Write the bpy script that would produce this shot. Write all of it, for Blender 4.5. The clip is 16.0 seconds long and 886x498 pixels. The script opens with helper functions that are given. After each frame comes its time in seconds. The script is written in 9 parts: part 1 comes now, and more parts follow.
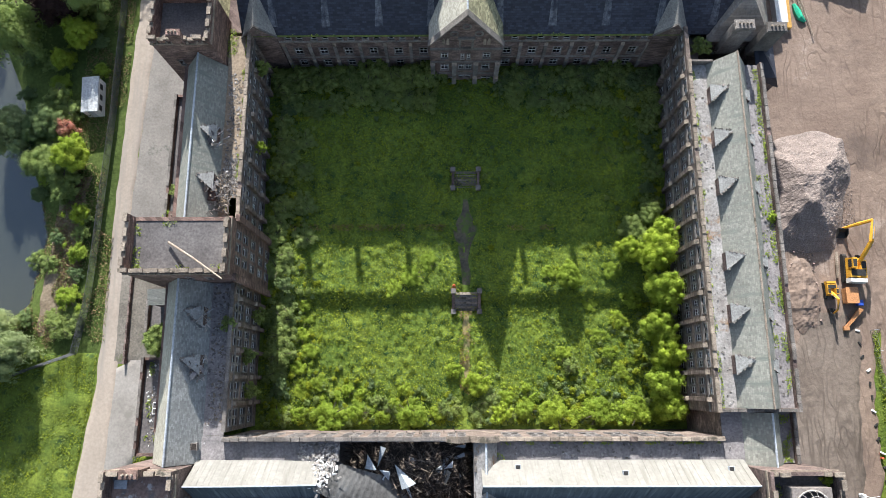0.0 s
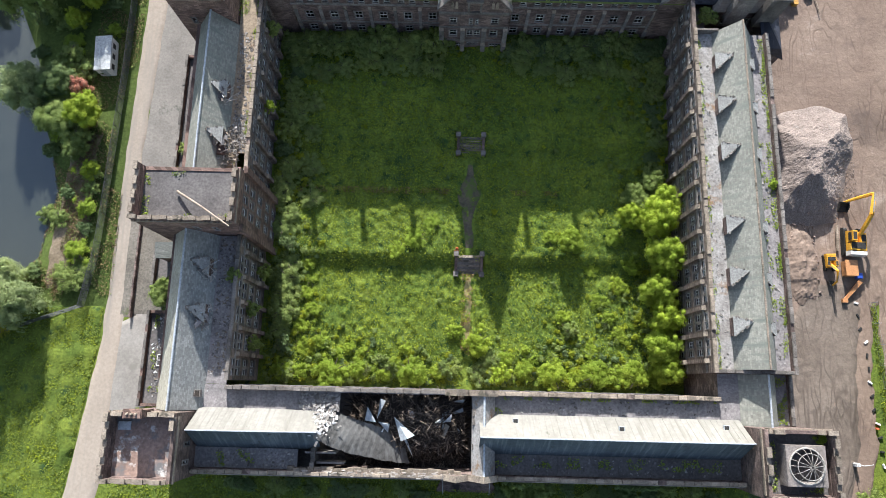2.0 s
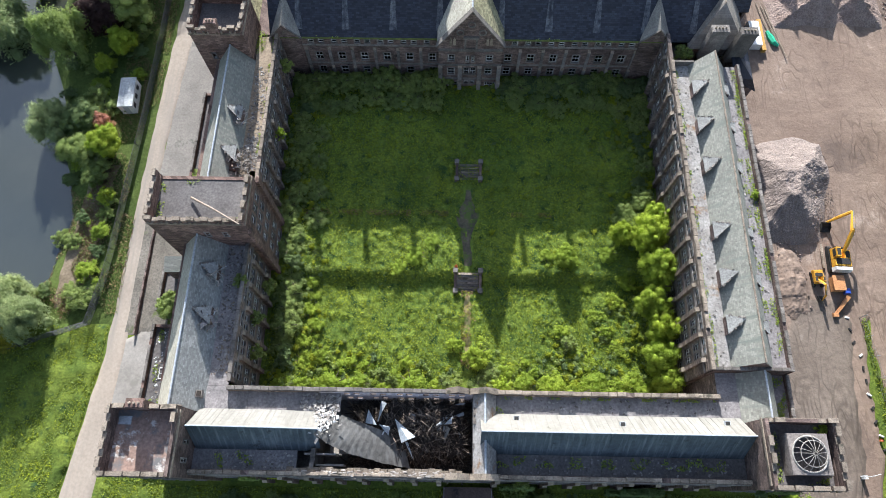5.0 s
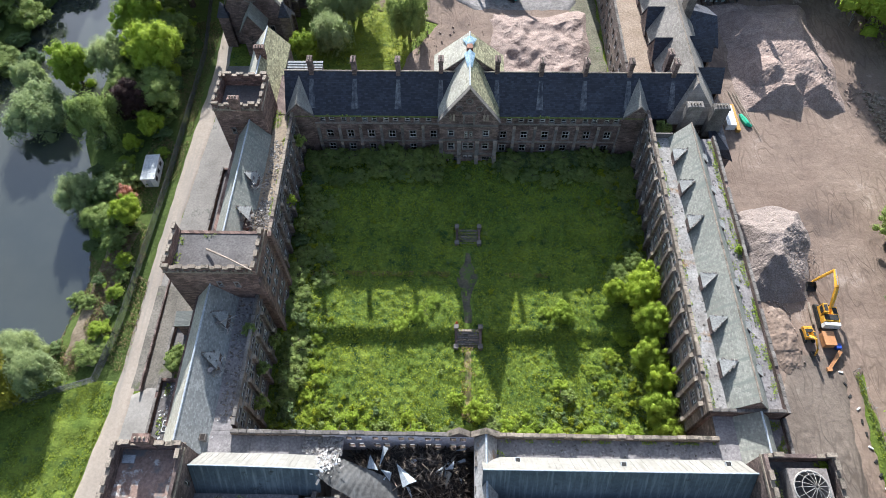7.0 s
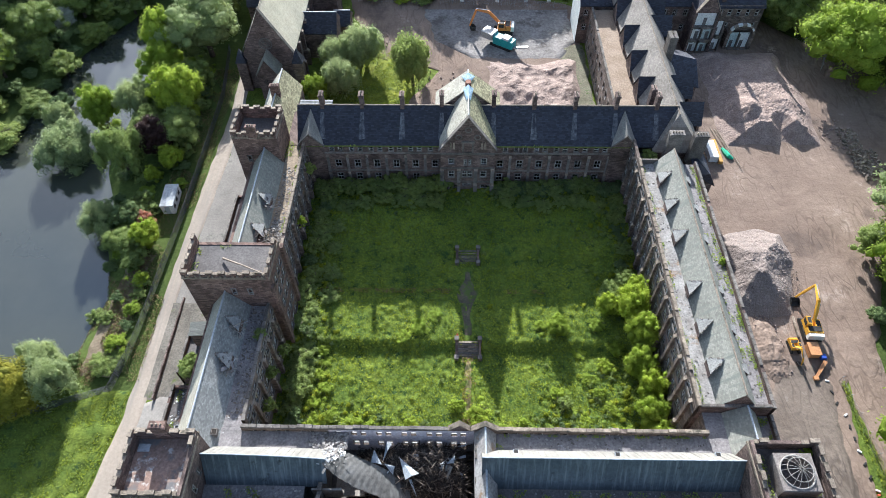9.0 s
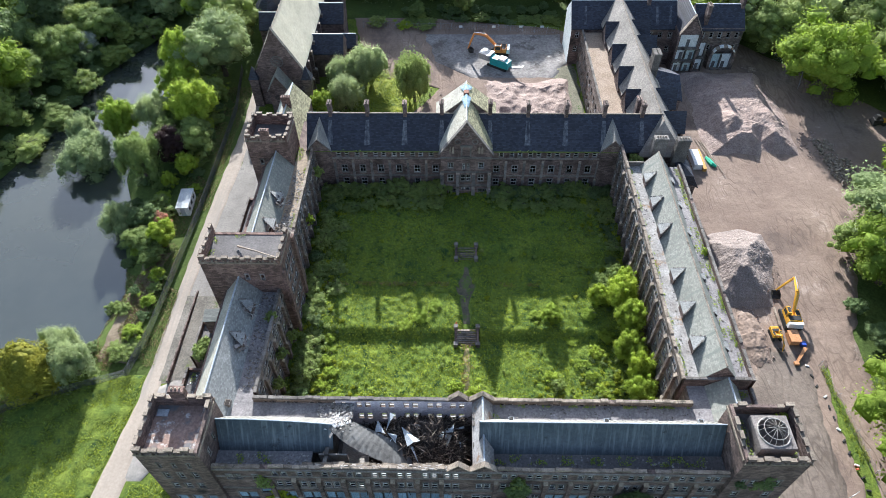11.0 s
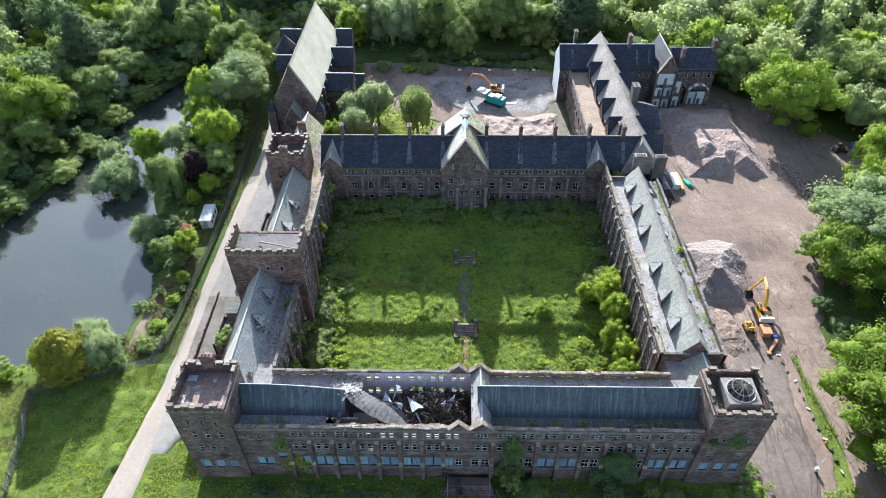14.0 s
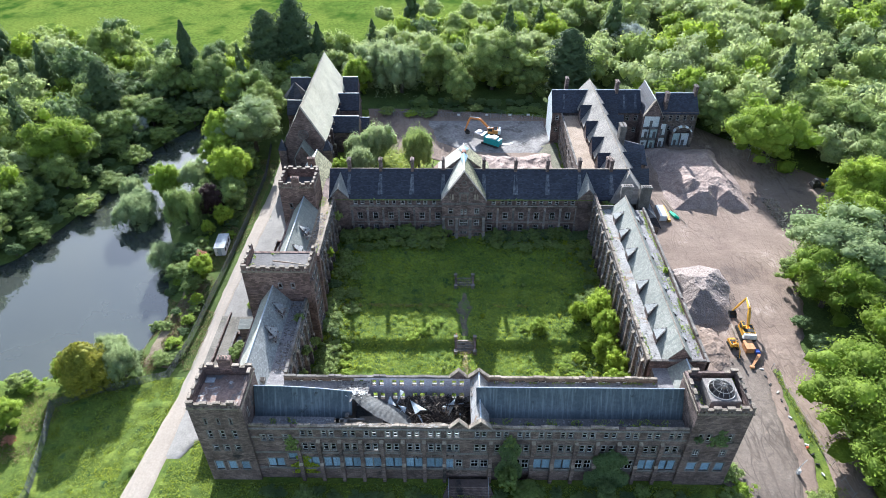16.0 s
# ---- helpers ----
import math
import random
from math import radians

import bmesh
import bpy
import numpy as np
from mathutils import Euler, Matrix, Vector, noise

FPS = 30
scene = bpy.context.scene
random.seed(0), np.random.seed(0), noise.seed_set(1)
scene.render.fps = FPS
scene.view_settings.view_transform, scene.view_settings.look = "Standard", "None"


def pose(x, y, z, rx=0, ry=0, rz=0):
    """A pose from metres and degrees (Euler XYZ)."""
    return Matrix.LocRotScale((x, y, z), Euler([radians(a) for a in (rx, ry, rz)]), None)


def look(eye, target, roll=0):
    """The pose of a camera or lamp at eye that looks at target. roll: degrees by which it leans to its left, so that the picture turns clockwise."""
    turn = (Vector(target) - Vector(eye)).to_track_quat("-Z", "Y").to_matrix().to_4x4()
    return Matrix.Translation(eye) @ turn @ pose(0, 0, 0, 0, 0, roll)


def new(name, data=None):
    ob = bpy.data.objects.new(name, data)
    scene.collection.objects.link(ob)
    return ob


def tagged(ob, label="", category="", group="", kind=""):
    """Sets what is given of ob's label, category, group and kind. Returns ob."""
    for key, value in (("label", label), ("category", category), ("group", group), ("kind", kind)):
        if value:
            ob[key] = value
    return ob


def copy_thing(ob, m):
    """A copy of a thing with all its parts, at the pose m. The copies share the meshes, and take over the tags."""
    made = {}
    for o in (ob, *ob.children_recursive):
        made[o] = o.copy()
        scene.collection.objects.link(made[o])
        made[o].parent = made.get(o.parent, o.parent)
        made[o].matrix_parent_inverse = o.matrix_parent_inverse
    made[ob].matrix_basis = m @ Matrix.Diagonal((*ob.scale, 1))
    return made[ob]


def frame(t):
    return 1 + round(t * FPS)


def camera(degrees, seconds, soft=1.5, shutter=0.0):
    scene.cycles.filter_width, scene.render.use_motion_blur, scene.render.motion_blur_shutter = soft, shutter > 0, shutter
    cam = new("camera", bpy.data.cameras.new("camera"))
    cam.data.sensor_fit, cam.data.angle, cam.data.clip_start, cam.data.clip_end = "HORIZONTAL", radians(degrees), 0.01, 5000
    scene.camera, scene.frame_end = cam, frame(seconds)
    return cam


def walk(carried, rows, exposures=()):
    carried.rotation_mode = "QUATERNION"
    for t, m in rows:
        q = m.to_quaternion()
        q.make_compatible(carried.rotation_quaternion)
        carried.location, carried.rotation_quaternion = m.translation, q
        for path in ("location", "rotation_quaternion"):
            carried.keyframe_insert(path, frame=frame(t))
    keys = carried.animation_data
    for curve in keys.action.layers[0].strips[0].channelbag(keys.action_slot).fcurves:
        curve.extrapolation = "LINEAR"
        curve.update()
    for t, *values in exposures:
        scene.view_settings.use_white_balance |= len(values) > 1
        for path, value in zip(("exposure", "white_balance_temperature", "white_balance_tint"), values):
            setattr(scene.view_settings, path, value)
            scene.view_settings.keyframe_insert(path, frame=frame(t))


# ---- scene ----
cam = camera(69.4, 16.0, 0.8)
PATH = [
    (0, (0.426, 1.795, 98.948), (0.417, 2.204, 96.99), -1.4),
    (0.5, (0.41, 0.642, 98.938), (0.402, 1.053, 96.981), -1.3),
    (1, (0.429, -0.692, 98.957), (0.411, -0.281, 97.0), -1.4),
    (1.5, (0.472, -2.259, 98.968), (0.446, -1.848, 97.011), -1.6),
    (2, (0.543, -4.107, 98.914), (0.522, -3.697, 96.957), -1.6),
    (2.5, (0.646, -6.182, 98.808), (0.626, -5.771, 96.851), -1.7),
    (3, (0.711, -8.409, 98.714), (0.691, -7.997, 96.757), -1.8),
    (3.2, (0.712, -9.345, 98.704), (0.691, -8.931, 96.747), -1.9),
    (5.3, (0.464, -19.687, 98.394), (0.444, -18.893, 96.559), -0.4),
    (5.5, (0.447, -20.723, 98.392), (0.426, -19.888, 96.575), -0.5),
    (6, (0.437, -23.39, 98.425), (0.416, -22.514, 96.627), -0.4),
    (6.5, (0.52, -26.084, 98.408), (0.496, -25.13, 96.65), -0.5),
    (7, (0.658, -28.797, 98.393), (0.631, -27.746, 96.692), -0.6),
    (7.5, (0.768, -31.544, 98.429), (0.738, -30.449, 96.755), -0.7),
    (8, (0.836, -34.185, 98.457), (0.804, -33.058, 96.805), -0.7),
    (8.5, (0.902, -36.889, 98.465), (0.869, -35.696, 96.86), -0.7),
    (9, (0.945, -39.808, 98.526), (0.911, -38.58, 96.948), -0.8),
    (9.2, (0.96, -40.945, 98.539), (0.926, -39.711, 96.965), -0.8),
    (11.3, (1.158, -52.573, 98.583), (1.123, -51.226, 97.105), -0.7),
    (11.5, (1.153, -53.709, 98.584), (1.118, -52.348, 97.119), -0.7),
    (12, (1.121, -56.623, 98.6), (1.085, -55.224, 97.171), -0.7),
    (12.5, (1.083, -59.416, 98.576), (1.049, -57.987, 97.178), -0.6),
    (13, (1.019, -62.331, 98.6), (0.985, -60.889, 97.214), -0.6),
    (13.5, (1.011, -65.036, 98.624), (0.978, -63.589, 97.243), -0.6),
    (14, (0.945, -67.88, 98.663), (0.913, -66.41, 97.307), -0.5),
    (14.5, (0.908, -70.643, 98.691), (0.876, -69.149, 97.362), -0.5),
    (15, (0.865, -73.536, 98.727), (0.833, -72.021, 97.423), -0.5),
    (15.5, (0.851, -76.313, 98.735), (0.82, -74.759, 97.476), -0.4),
    (16, (0.796, -79.248, 98.737), (0.766, -77.663, 97.517), -0.4),
]
walk(cam, [(t, look(eye, target, roll)) for t, eye, target, roll in PATH], [(0, 1.3, 6050, 10), (5.5, 1.36, 5900, 10), (9, 1.42, 5800, 9), (12.5, 1.58, 5700, 9), (16, 1.72, 5550, 9)])

# ---- light ----
SUN_AZ, SUN_EL = math.atan2(-0.105, 1.0), math.atan(0.455)
world = bpy.data.worlds.new("sky")
scene.world = world
world.use_nodes = True
wn = world.node_tree.nodes
sky = wn.new("ShaderNodeTexSky")
sky.sky_type, sky.sun_disc = "NISHITA", False
sky.sun_elevation, sky.sun_rotation = SUN_EL, SUN_AZ
sky.air_density, sky.dust_density = 1.0, 1.5
wl = world.node_tree.links
tc, cn, cr_, grey, mixn = wn.new("ShaderNodeTexCoord"), wn.new("ShaderNodeTexNoise"), wn.new("ShaderNodeValToRGB"), wn.new("ShaderNodeRGBToBW"), wn.new("ShaderNodeMix")
cn.inputs["Scale"].default_value, cn.inputs["Detail"].default_value = 2.2, 2.5
cr_.color_ramp.elements[0].position, cr_.color_ramp.elements[1].position = 0.45, 0.72
gain = wn.new("ShaderNodeMath")
gain.operation, gain.inputs[1].default_value = "MULTIPLY", 1.3
mixn.data_type = "RGBA"
wl.new(tc.outputs["Generated"], cn.inputs["Vector"]), wl.new(cn.outputs["Fac"], cr_.inputs[0]), wl.new(sky.outputs[0], grey.inputs[0]), wl.new(grey.outputs[0], gain.inputs[0])
wl.new(cr_.outputs[0], mixn.inputs[0]), wl.new(sky.outputs[0], mixn.inputs[6]), wl.new(gain.outputs[0], mixn.inputs[7])
wl.new(mixn.outputs[2], wn["Background"].inputs[0])
wn["Background"].inputs[1].default_value = 0.103
sun = new("sun", bpy.data.lights.new("sun", "SUN"))
sun.data.energy, sun.data.angle, sun.data.color = 4.9, radians(0.6), (1.0, 0.94, 0.86)
sun.matrix_world = look((0, 0, 200), Vector((0, 0, 200)) - Vector((math.sin(SUN_AZ) * math.cos(SUN_EL), math.cos(SUN_AZ) * math.cos(SUN_EL), math.sin(SUN_EL))))


# ---- materials ----
def ramp(nt, fac, stops):
    r = nt.nodes.new("ShaderNodeValToRGB")
    els = r.color_ramp.elements
    while len(els) < len(stops):
        els.new(0.5)
    for e, (p, c) in zip(els, stops):
        e.position, e.color = p, (*c, 1) if len(c) == 3 else c
    nt.links.new(fac, r.inputs[0])
    return r.outputs[0]


def noise_of(nt, vec, scale, detail=4, rough=0.6):
    n = nt.nodes.new("ShaderNodeTexNoise")
    n.inputs["Scale"].default_value, n.inputs["Detail"].default_value, n.inputs["Roughness"].default_value = scale, detail, rough
    nt.links.new(vec, n.inputs["Vector"])
    return n.outputs["Fac"]


def mixcol(nt, fac, a, b, how="MIX"):
    m = nt.nodes.new("ShaderNodeMix")
    m.data_type, m.blend_type = "RGBA", how
    for sock, val in ((m.inputs[0], fac), (m.inputs[6], a), (m.inputs[7], b)):
        if isinstance(val, bpy.types.NodeSocket):
            nt.links.new(val, sock)
        elif isinstance(val, (int, float)):
            sock.default_value = val
        else:
            sock.default_value = (*val, 1)
    return m.outputs[2]


def surf(name, c1, c2, scale=0.35, fine=5.0, rough=0.9, bump=0.25, brick=None, axis="wall", stain=None, metal=0.0, spec=0.3, vary=0.0, streak=None, grit=0.55, courses=0.85):
    """A weathered surface: two colours mixed by coarse and fine noise, with courses, stains, streaks and relief where given."""
    mat = bpy.data.materials.new(name)
    mat.use_nodes = True
    nt = mat.node_tree
    bsdf = nt.nodes["Principled BSDF"]
    pos = nt.nodes.new("ShaderNodeNewGeometry").outputs["Position"]
    coarse, small = noise_of(nt, pos, scale, 5, 0.65), noise_of(nt, pos, fine, 3, 0.6)
    col = mixcol(nt, ramp(nt, coarse, ((0.35, (0, 0, 0)), (0.65, (1, 1, 1)))), c1, c2)
    col = mixcol(nt, grit, col, ramp(nt, small, ((0.3, (0.25, 0.25, 0.25)), (0.7, (0.8, 0.8, 0.8)))), "OVERLAY")
    height = small
    if brick:
        sep = nt.nodes.new("ShaderNodeSeparateXYZ")
        nt.links.new(pos, sep.inputs[0])
        comb = nt.nodes.new("ShaderNodeCombineXYZ")
        if axis == "wall":
            add = nt.nodes.new("ShaderNodeMath")
            nt.links.new(sep.outputs[0], add.inputs[0]), nt.links.new(sep.outputs[1], add.inputs[1])
            nt.links.new(add.outputs[0], comb.inputs[0])
        else:
            nt.links.new(sep.outputs["XYZ".index(axis)], comb.inputs[0])
        nt.links.new(sep.outputs[2], comb.inputs[1])
        bt = nt.nodes.new("ShaderNodeTexBrick")
        bt.inputs["Scale"].default_value = 1.0
        bt.inputs["Brick Width"].default_value, bt.inputs["Row Height"].default_value = brick
        bt.inputs["Mortar Size"].default_value, bt.inputs["Bias"].default_value = brick[1] * 0.07, 0.0
        bt.inputs["Color1"].default_value, bt.inputs["Color2"].default_value, bt.inputs["Mortar"].default_value = (0.25, 0.25, 0.25, 1), (0.74, 0.74, 0.74, 1), (0.3, 0.3, 0.3, 1)
        nt.links.new(comb.outputs[0], bt.inputs["Vector"])
        col = mixcol(nt, courses, col, bt.outputs["Color"], "OVERLAY")
        inv = nt.nodes.new("ShaderNodeMath")
        inv.operation, inv.inputs[0].default_value = "SUBTRACT", 1.0
        nt.links.new(bt.outputs["Fac"], inv.inputs[1])
        mul = nt.nodes.new("ShaderNodeMath")
        mul.operation = "MULTIPLY"
        nt.links.new(inv.outputs[0], mul.inputs[0]), nt.links.new(small, mul.inputs[1])
        height = mul.outputs[0]
    if streak:
        mp = nt.nodes.new("ShaderNodeMapping")
        mp.inputs["Scale"].default_value = streak[1]
        nt.links.new(pos, mp.inputs[0])
        col = mixcol(nt, ramp(nt, noise_of(nt, mp.outputs[0], 1.0, 3), ((0.5, (0, 0, 0)), (0.72, (1, 1, 1)))), col, streak[0])
    if streak and len(streak) > 2:
        mp = nt.nodes.new("ShaderNodeMapping")
        mp.inputs["Scale"].default_value, mp.inputs["Rotation"].default_value = streak[3], (0, 0, 0.35)
        nt.links.new(pos, mp.inputs[0])
        rut = noise_of(nt, mp.outputs[0], 1.0, 4, 0.7)
        col = mixcol(nt, ramp(nt, rut, ((0.54, (0, 0, 0)), (0.62, (1, 1, 1)))), col, streak[2])
    if stain:
        sc = stain[1]
        col = mixcol(nt, ramp(nt, noise_of(nt, pos, sc, 5, 0.7), ((stain[2], (0, 0, 0)), (stain[2] + 0.09, (1, 1, 1)))), col, stain[0])
        if len(stain) > 3:
            col = mixcol(nt, ramp(nt, noise_of(nt, pos, stain[4], 6, 0.75), ((stain[5], (0, 0, 0)), (stain[5] + 0.07, (1, 1, 1)))), col, stain[3])
    if vary:
        oi = nt.nodes.new("ShaderNodeObjectInfo")
        col = mixcol(nt, vary, col, ramp(nt, oi.outputs["Random"], ((0.0, (0.2, 0.2, 0.2)), (1.0, (0.8, 0.8, 0.8)))), "OVERLAY")
    nt.links.new(col, bsdf.inputs["Base Color"])
    bsdf.inputs["Roughness"].default_value, bsdf.inputs["Metallic"].default_value, bsdf.inputs["Specular IOR Level"].default_value = rough, metal, spec
    bp = nt.nodes.new("ShaderNodeBump")
    bp.inputs["Strength"].default_value, bp.inputs["Distance"].default_value = bump, 0.15
    nt.links.new(height, bp.inputs["Height"]), nt.links.new(bp.outputs[0], bsdf.inputs["Normal"])
    return mat


def leafy(name, dark, light, glow=0.35):
    """Leaves: colour by leaf, by spray, by plant and by patch, with leafy relief; part of the light passes through."""
    mat = bpy.data.materials.new(name)
    mat.use_nodes = True
    nt = mat.node_tree
    geo = nt.nodes.new("ShaderNodeNewGeometry")
    oi = nt.nodes.new("ShaderNodeObjectInfo")
    pos = geo.outputs["Position"]
    spray, fine = noise_of(nt, pos, 1.1, 3, 0.65), noise_of(nt, pos, 4.5, 2, 0.6)
    mottle = mixcol(nt, 0.4, ramp(nt, spray, ((0.3, (0, 0, 0)), (0.7, (1, 1, 1)))), ramp(nt, fine, ((0.32, (0, 0, 0)), (0.68, (1, 1, 1)))))
    col = mixcol(nt, mixcol(nt, 0.4, mottle, geo.outputs["Random Per Island"]), dark, light)
    patch = noise_of(nt, pos, 0.16, 2)
    col = mixcol(nt, 0.45, col, ramp(nt, patch, ((0.3, (0.33, 0.35, 0.34)), (0.7, (0.68, 0.65, 0.58)))), "OVERLAY")
    col = mixcol(nt, 0.4, col, ramp(nt, oi.outputs["Random"], ((0.0, (0.36, 0.4, 0.4)), (0.5, (0.5, 0.5, 0.5)), (1.0, (0.68, 0.63, 0.5)))), "OVERLAY")
    bsdf = nt.nodes["Principled BSDF"]
    bsdf.inputs["Roughness"].default_value, bsdf.inputs["Specular IOR Level"].default_value = 0.65, 0.15
    bp = nt.nodes.new("ShaderNodeBump")
    bp.inputs["Strength"].default_value, bp.inputs["Distance"].default_value = 0.75, 0.45
    nt.links.new(noise_of(nt, pos, 2.0, 3, 0.65), bp.inputs["Height"]), nt.links.new(bp.outputs[0], bsdf.inputs["Normal"])
    tr = nt.nodes.new("ShaderNodeBsdfTranslucent")
    mx = nt.nodes.new("ShaderNodeMixShader")
    mx.inputs[0].default_value = glow
    nt.links.new(col, bsdf.inputs["Base Color"]), nt.links.new(col, tr.inputs["Color"])
    nt.links.new(bsdf.outputs[0], mx.inputs[1]), nt.links.new(tr.outputs[0], mx.inputs[2])
    nt.links.new(mx.outputs[0], nt.nodes["Material Output"].inputs[0])
    return mat


def glassy(name):
    mat = bpy.data.materials.new(name)
    mat.use_nodes = True
    nt = mat.node_tree
    nt.nodes.remove(nt.nodes["Principled BSDF"])
    clear, gloss, mx, fr = (nt.nodes.new(k) for k in ("ShaderNodeBsdfTransparent", "ShaderNodeBsdfGlossy", "ShaderNodeMixShader", "ShaderNodeFresnel"))
    clear.inputs[0].default_value, gloss.inputs["Color"].default_value, gloss.inputs["Roughness"].default_value = (0.25, 0.28, 0.29, 1), (0.45, 0.47, 0.5, 1), 0.15
    nt.links.new(fr.outputs[0], mx.inputs[0]), nt.links.new(clear.outputs[0], mx.inputs[1]), nt.links.new(gloss.outputs[0], mx.inputs[2])
    nt.links.new(mx.outputs[0], nt.nodes["Material Output"].inputs[0])
    return mat


STONE = surf("sooty sandstone", (0.1, 0.079, 0.068), (0.22, 0.172, 0.142), 0.3, 6, brick=(0.75, 0.34), bump=0.5, stain=((0.035, 0.032, 0.03), 0.22, 0.6))
STONE_GREY = surf("grey soot-black sandstone", (0.084, 0.06, 0.053), (0.2, 0.147, 0.127), 0.3, 5, brick=(0.7, 0.3), bump=0.6, courses=0.7, stain=((0.03, 0.027, 0.026), 0.2, 0.59, (0.25, 0.21, 0.185), 0.5, 0.67))
STONE_RED = surf("reddish sandstone", (0.11, 0.07, 0.058), (0.2, 0.135, 0.11), 0.3, 6, brick=(0.75, 0.34), bump=0.5, stain=((0.05, 0.04, 0.035), 0.2, 0.62))
COPING = surf("weathered coping stone", (0.17, 0.14, 0.11), (0.3, 0.25, 0.195), 0.8, 6, bump=0.4, stain=((0.09, 0.08, 0.06), 0.5, 0.55), vary=0.4)
COPING_DARK = surf("dark dressed stone", (0.1, 0.09, 0.08), (0.2, 0.18, 0.16), 0.6, 6, bump=0.4, vary=0.4)
DRESSED = surf("grey dressed stone", (0.125, 0.115, 0.106), (0.225, 0.208, 0.192), 0.7, 6, bump=0.4, stain=((0.08, 0.075, 0.07), 0.5, 0.6), vary=0.4)
SLATE_X = surf("dark blue slate", (0.022, 0.025, 0.038), (0.036, 0.039, 0.053), 0.12, 3, 0.6, 0.35, (0.6, 0.22), "X", stain=((0.06, 0.063, 0.07), 0.6, 0.74), spec=0.35, grit=0.22)
SLATE_Y = surf("grey green slate", (0.2, 0.2, 0.172), (0.27, 0.268, 0.23), 0.12, 3, 0.75, 0.3, (0.4, 0.2), "Y", stain=((0.14, 0.15, 0.13), 0.3, 0.62, (0.33, 0.33, 0.3), 0.6, 0.72), streak=((0.17, 0.185, 0.16), (0.2, 1.6, 0.2)), grit=0.22, courses=0.4)
# lichen-pale slate, lightened for the slopes that catch the sun
SLATE_PALE = surf("pale lichened slate in sunlit tone", (0.3, 0.285, 0.24), (0.44, 0.42, 0.34), 0.2, 3, 0.8, 0.15, (0.4, 0.2), "Y", stain=((0.22, 0.21, 0.16), 0.4, 0.62), grit=0.22, courses=0.4)
SLATE_MOSS = surf("yellow mossed slate", (0.24, 0.22, 0.13), (0.36, 0.34, 0.2), 0.25, 3, 0.8, 0.35, (0.5, 0.25), "Y", stain=((0.16, 0.15, 0.09), 0.4, 0.6), grit=0.22)
FELT = surf("worn roofing felt", (0.155, 0.145, 0.145), (0.27, 0.25, 0.245), 0.3, 3, 0.9, 0.2, stain=((0.42, 0.42, 0.42), 0.9, 0.66, (0.12, 0.14, 0.03), 0.5, 0.66))
FELT_MOSS = surf("mossy leaded flat", (0.21, 0.195, 0.18), (0.33, 0.32, 0.305), 0.4, 3, 0.9, 0.3, stain=((0.23, 0.15, 0.09), 0.3, 0.58, (0.16, 0.18, 0.03), 0.7, 0.66))
FELT_DARK = surf("dark asphalt roof", (0.085, 0.078, 0.076), (0.14, 0.13, 0.125), 0.2, 3, 0.85, 0.15, stain=((0.07, 0.06, 0.055), 0.5, 0.62, (0.15, 0.19, 0.03), 0.35, 0.7))
# one sheet roofing in two tones, shaded and sunlit, both with streaks and stains
METAL = surf("streaked sheet roofing in shade tone", (0.052, 0.068, 0.082), (0.085, 0.105, 0.122), 0.2, 2, 0.6, 0.12, streak=((0.17, 0.195, 0.21), (2.2, 0.16, 0.16)), stain=((0.03, 0.035, 0.038), 0.35, 0.6, (0.2, 0.225, 0.235), 1.2, 0.69), spec=0.35, grit=0.35)
METAL_PALE = surf("sheet roofing in sunlit tone", (0.185, 0.178, 0.158), (0.235, 0.227, 0.203), 0.2, 2, 0.8, 0.12, streak=((0.165, 0.158, 0.138), (1.8, 0.15, 0.15)), stain=((0.13, 0.128, 0.105), 0.5, 0.62), grit=0.22, spec=0.15)
LEAD = surf("lead flashing", (0.3, 0.33, 0.36), (0.42, 0.45, 0.48), 0.6, 4, 0.5, 0.1)
WHITE = surf("flaking white paint", (0.5, 0.5, 0.48), (0.68, 0.68, 0.66), 1.0, 8, 0.6, 0.1)
BOARD = surf("blue painted board", (0.15, 0.23, 0.31), (0.24, 0.33, 0.41), 0.5, 5, 0.7, 0.1, vary=0.5)
# plaster darkened so that the rooms look unlit
DIM = surf("dim interior plaster", (0.1, 0.095, 0.09), (0.17, 0.16, 0.15), 0.5, 3, 0.95, 0.1)
PLASTER = surf("old white plaster", (0.6, 0.63, 0.6), (0.78, 0.8, 0.76), 0.6, 3, 0.9, 0.1, stain=((0.25, 0.3, 0.3), 0.6, 0.6))
GLASS = glassy("window glass")
CHAR = surf("charred timber", (0.02, 0.017, 0.015), (0.07, 0.055, 0.045), 0.8, 6, 0.9, 0.3)
SLATE_BLUE = surf("blue grey slate", (0.19, 0.195, 0.19), (0.275, 0.28, 0.265), 0.2, 3, 0.7, 0.3, (0.4, 0.2), "Y", stain=((0.12, 0.128, 0.128), 0.35, 0.62, (0.32, 0.325, 0.31), 0.5, 0.72), grit=0.22, courses=0.5)
TIMBER = surf("weathered timber", (0.2, 0.16, 0.12), (0.34, 0.28, 0.22), 0.8, 6, 0.8, 0.2)
GRASS = surf("rough grass", (0.072, 0.108, 0.02), (0.14, 0.176, 0.028), 0.22, 2.6, 0.9, 0.9, stain=((0.04, 0.075, 0.025), 0.55, 0.58, (0.16, 0.18, 0.05), 0.4, 0.66), spec=0.1, grit=0.7)
LAWN = surf("overgrown lawn", (0.085, 0.132, 0.024), (0.15, 0.195, 0.03), 0.16, 2.4, 0.9, 0.9, stain=((0.15, 0.165, 0.055), 0.2, 0.64, (0.034, 0.072, 0.022), 0.6, 0.55), spec=0.1, grit=0.95)
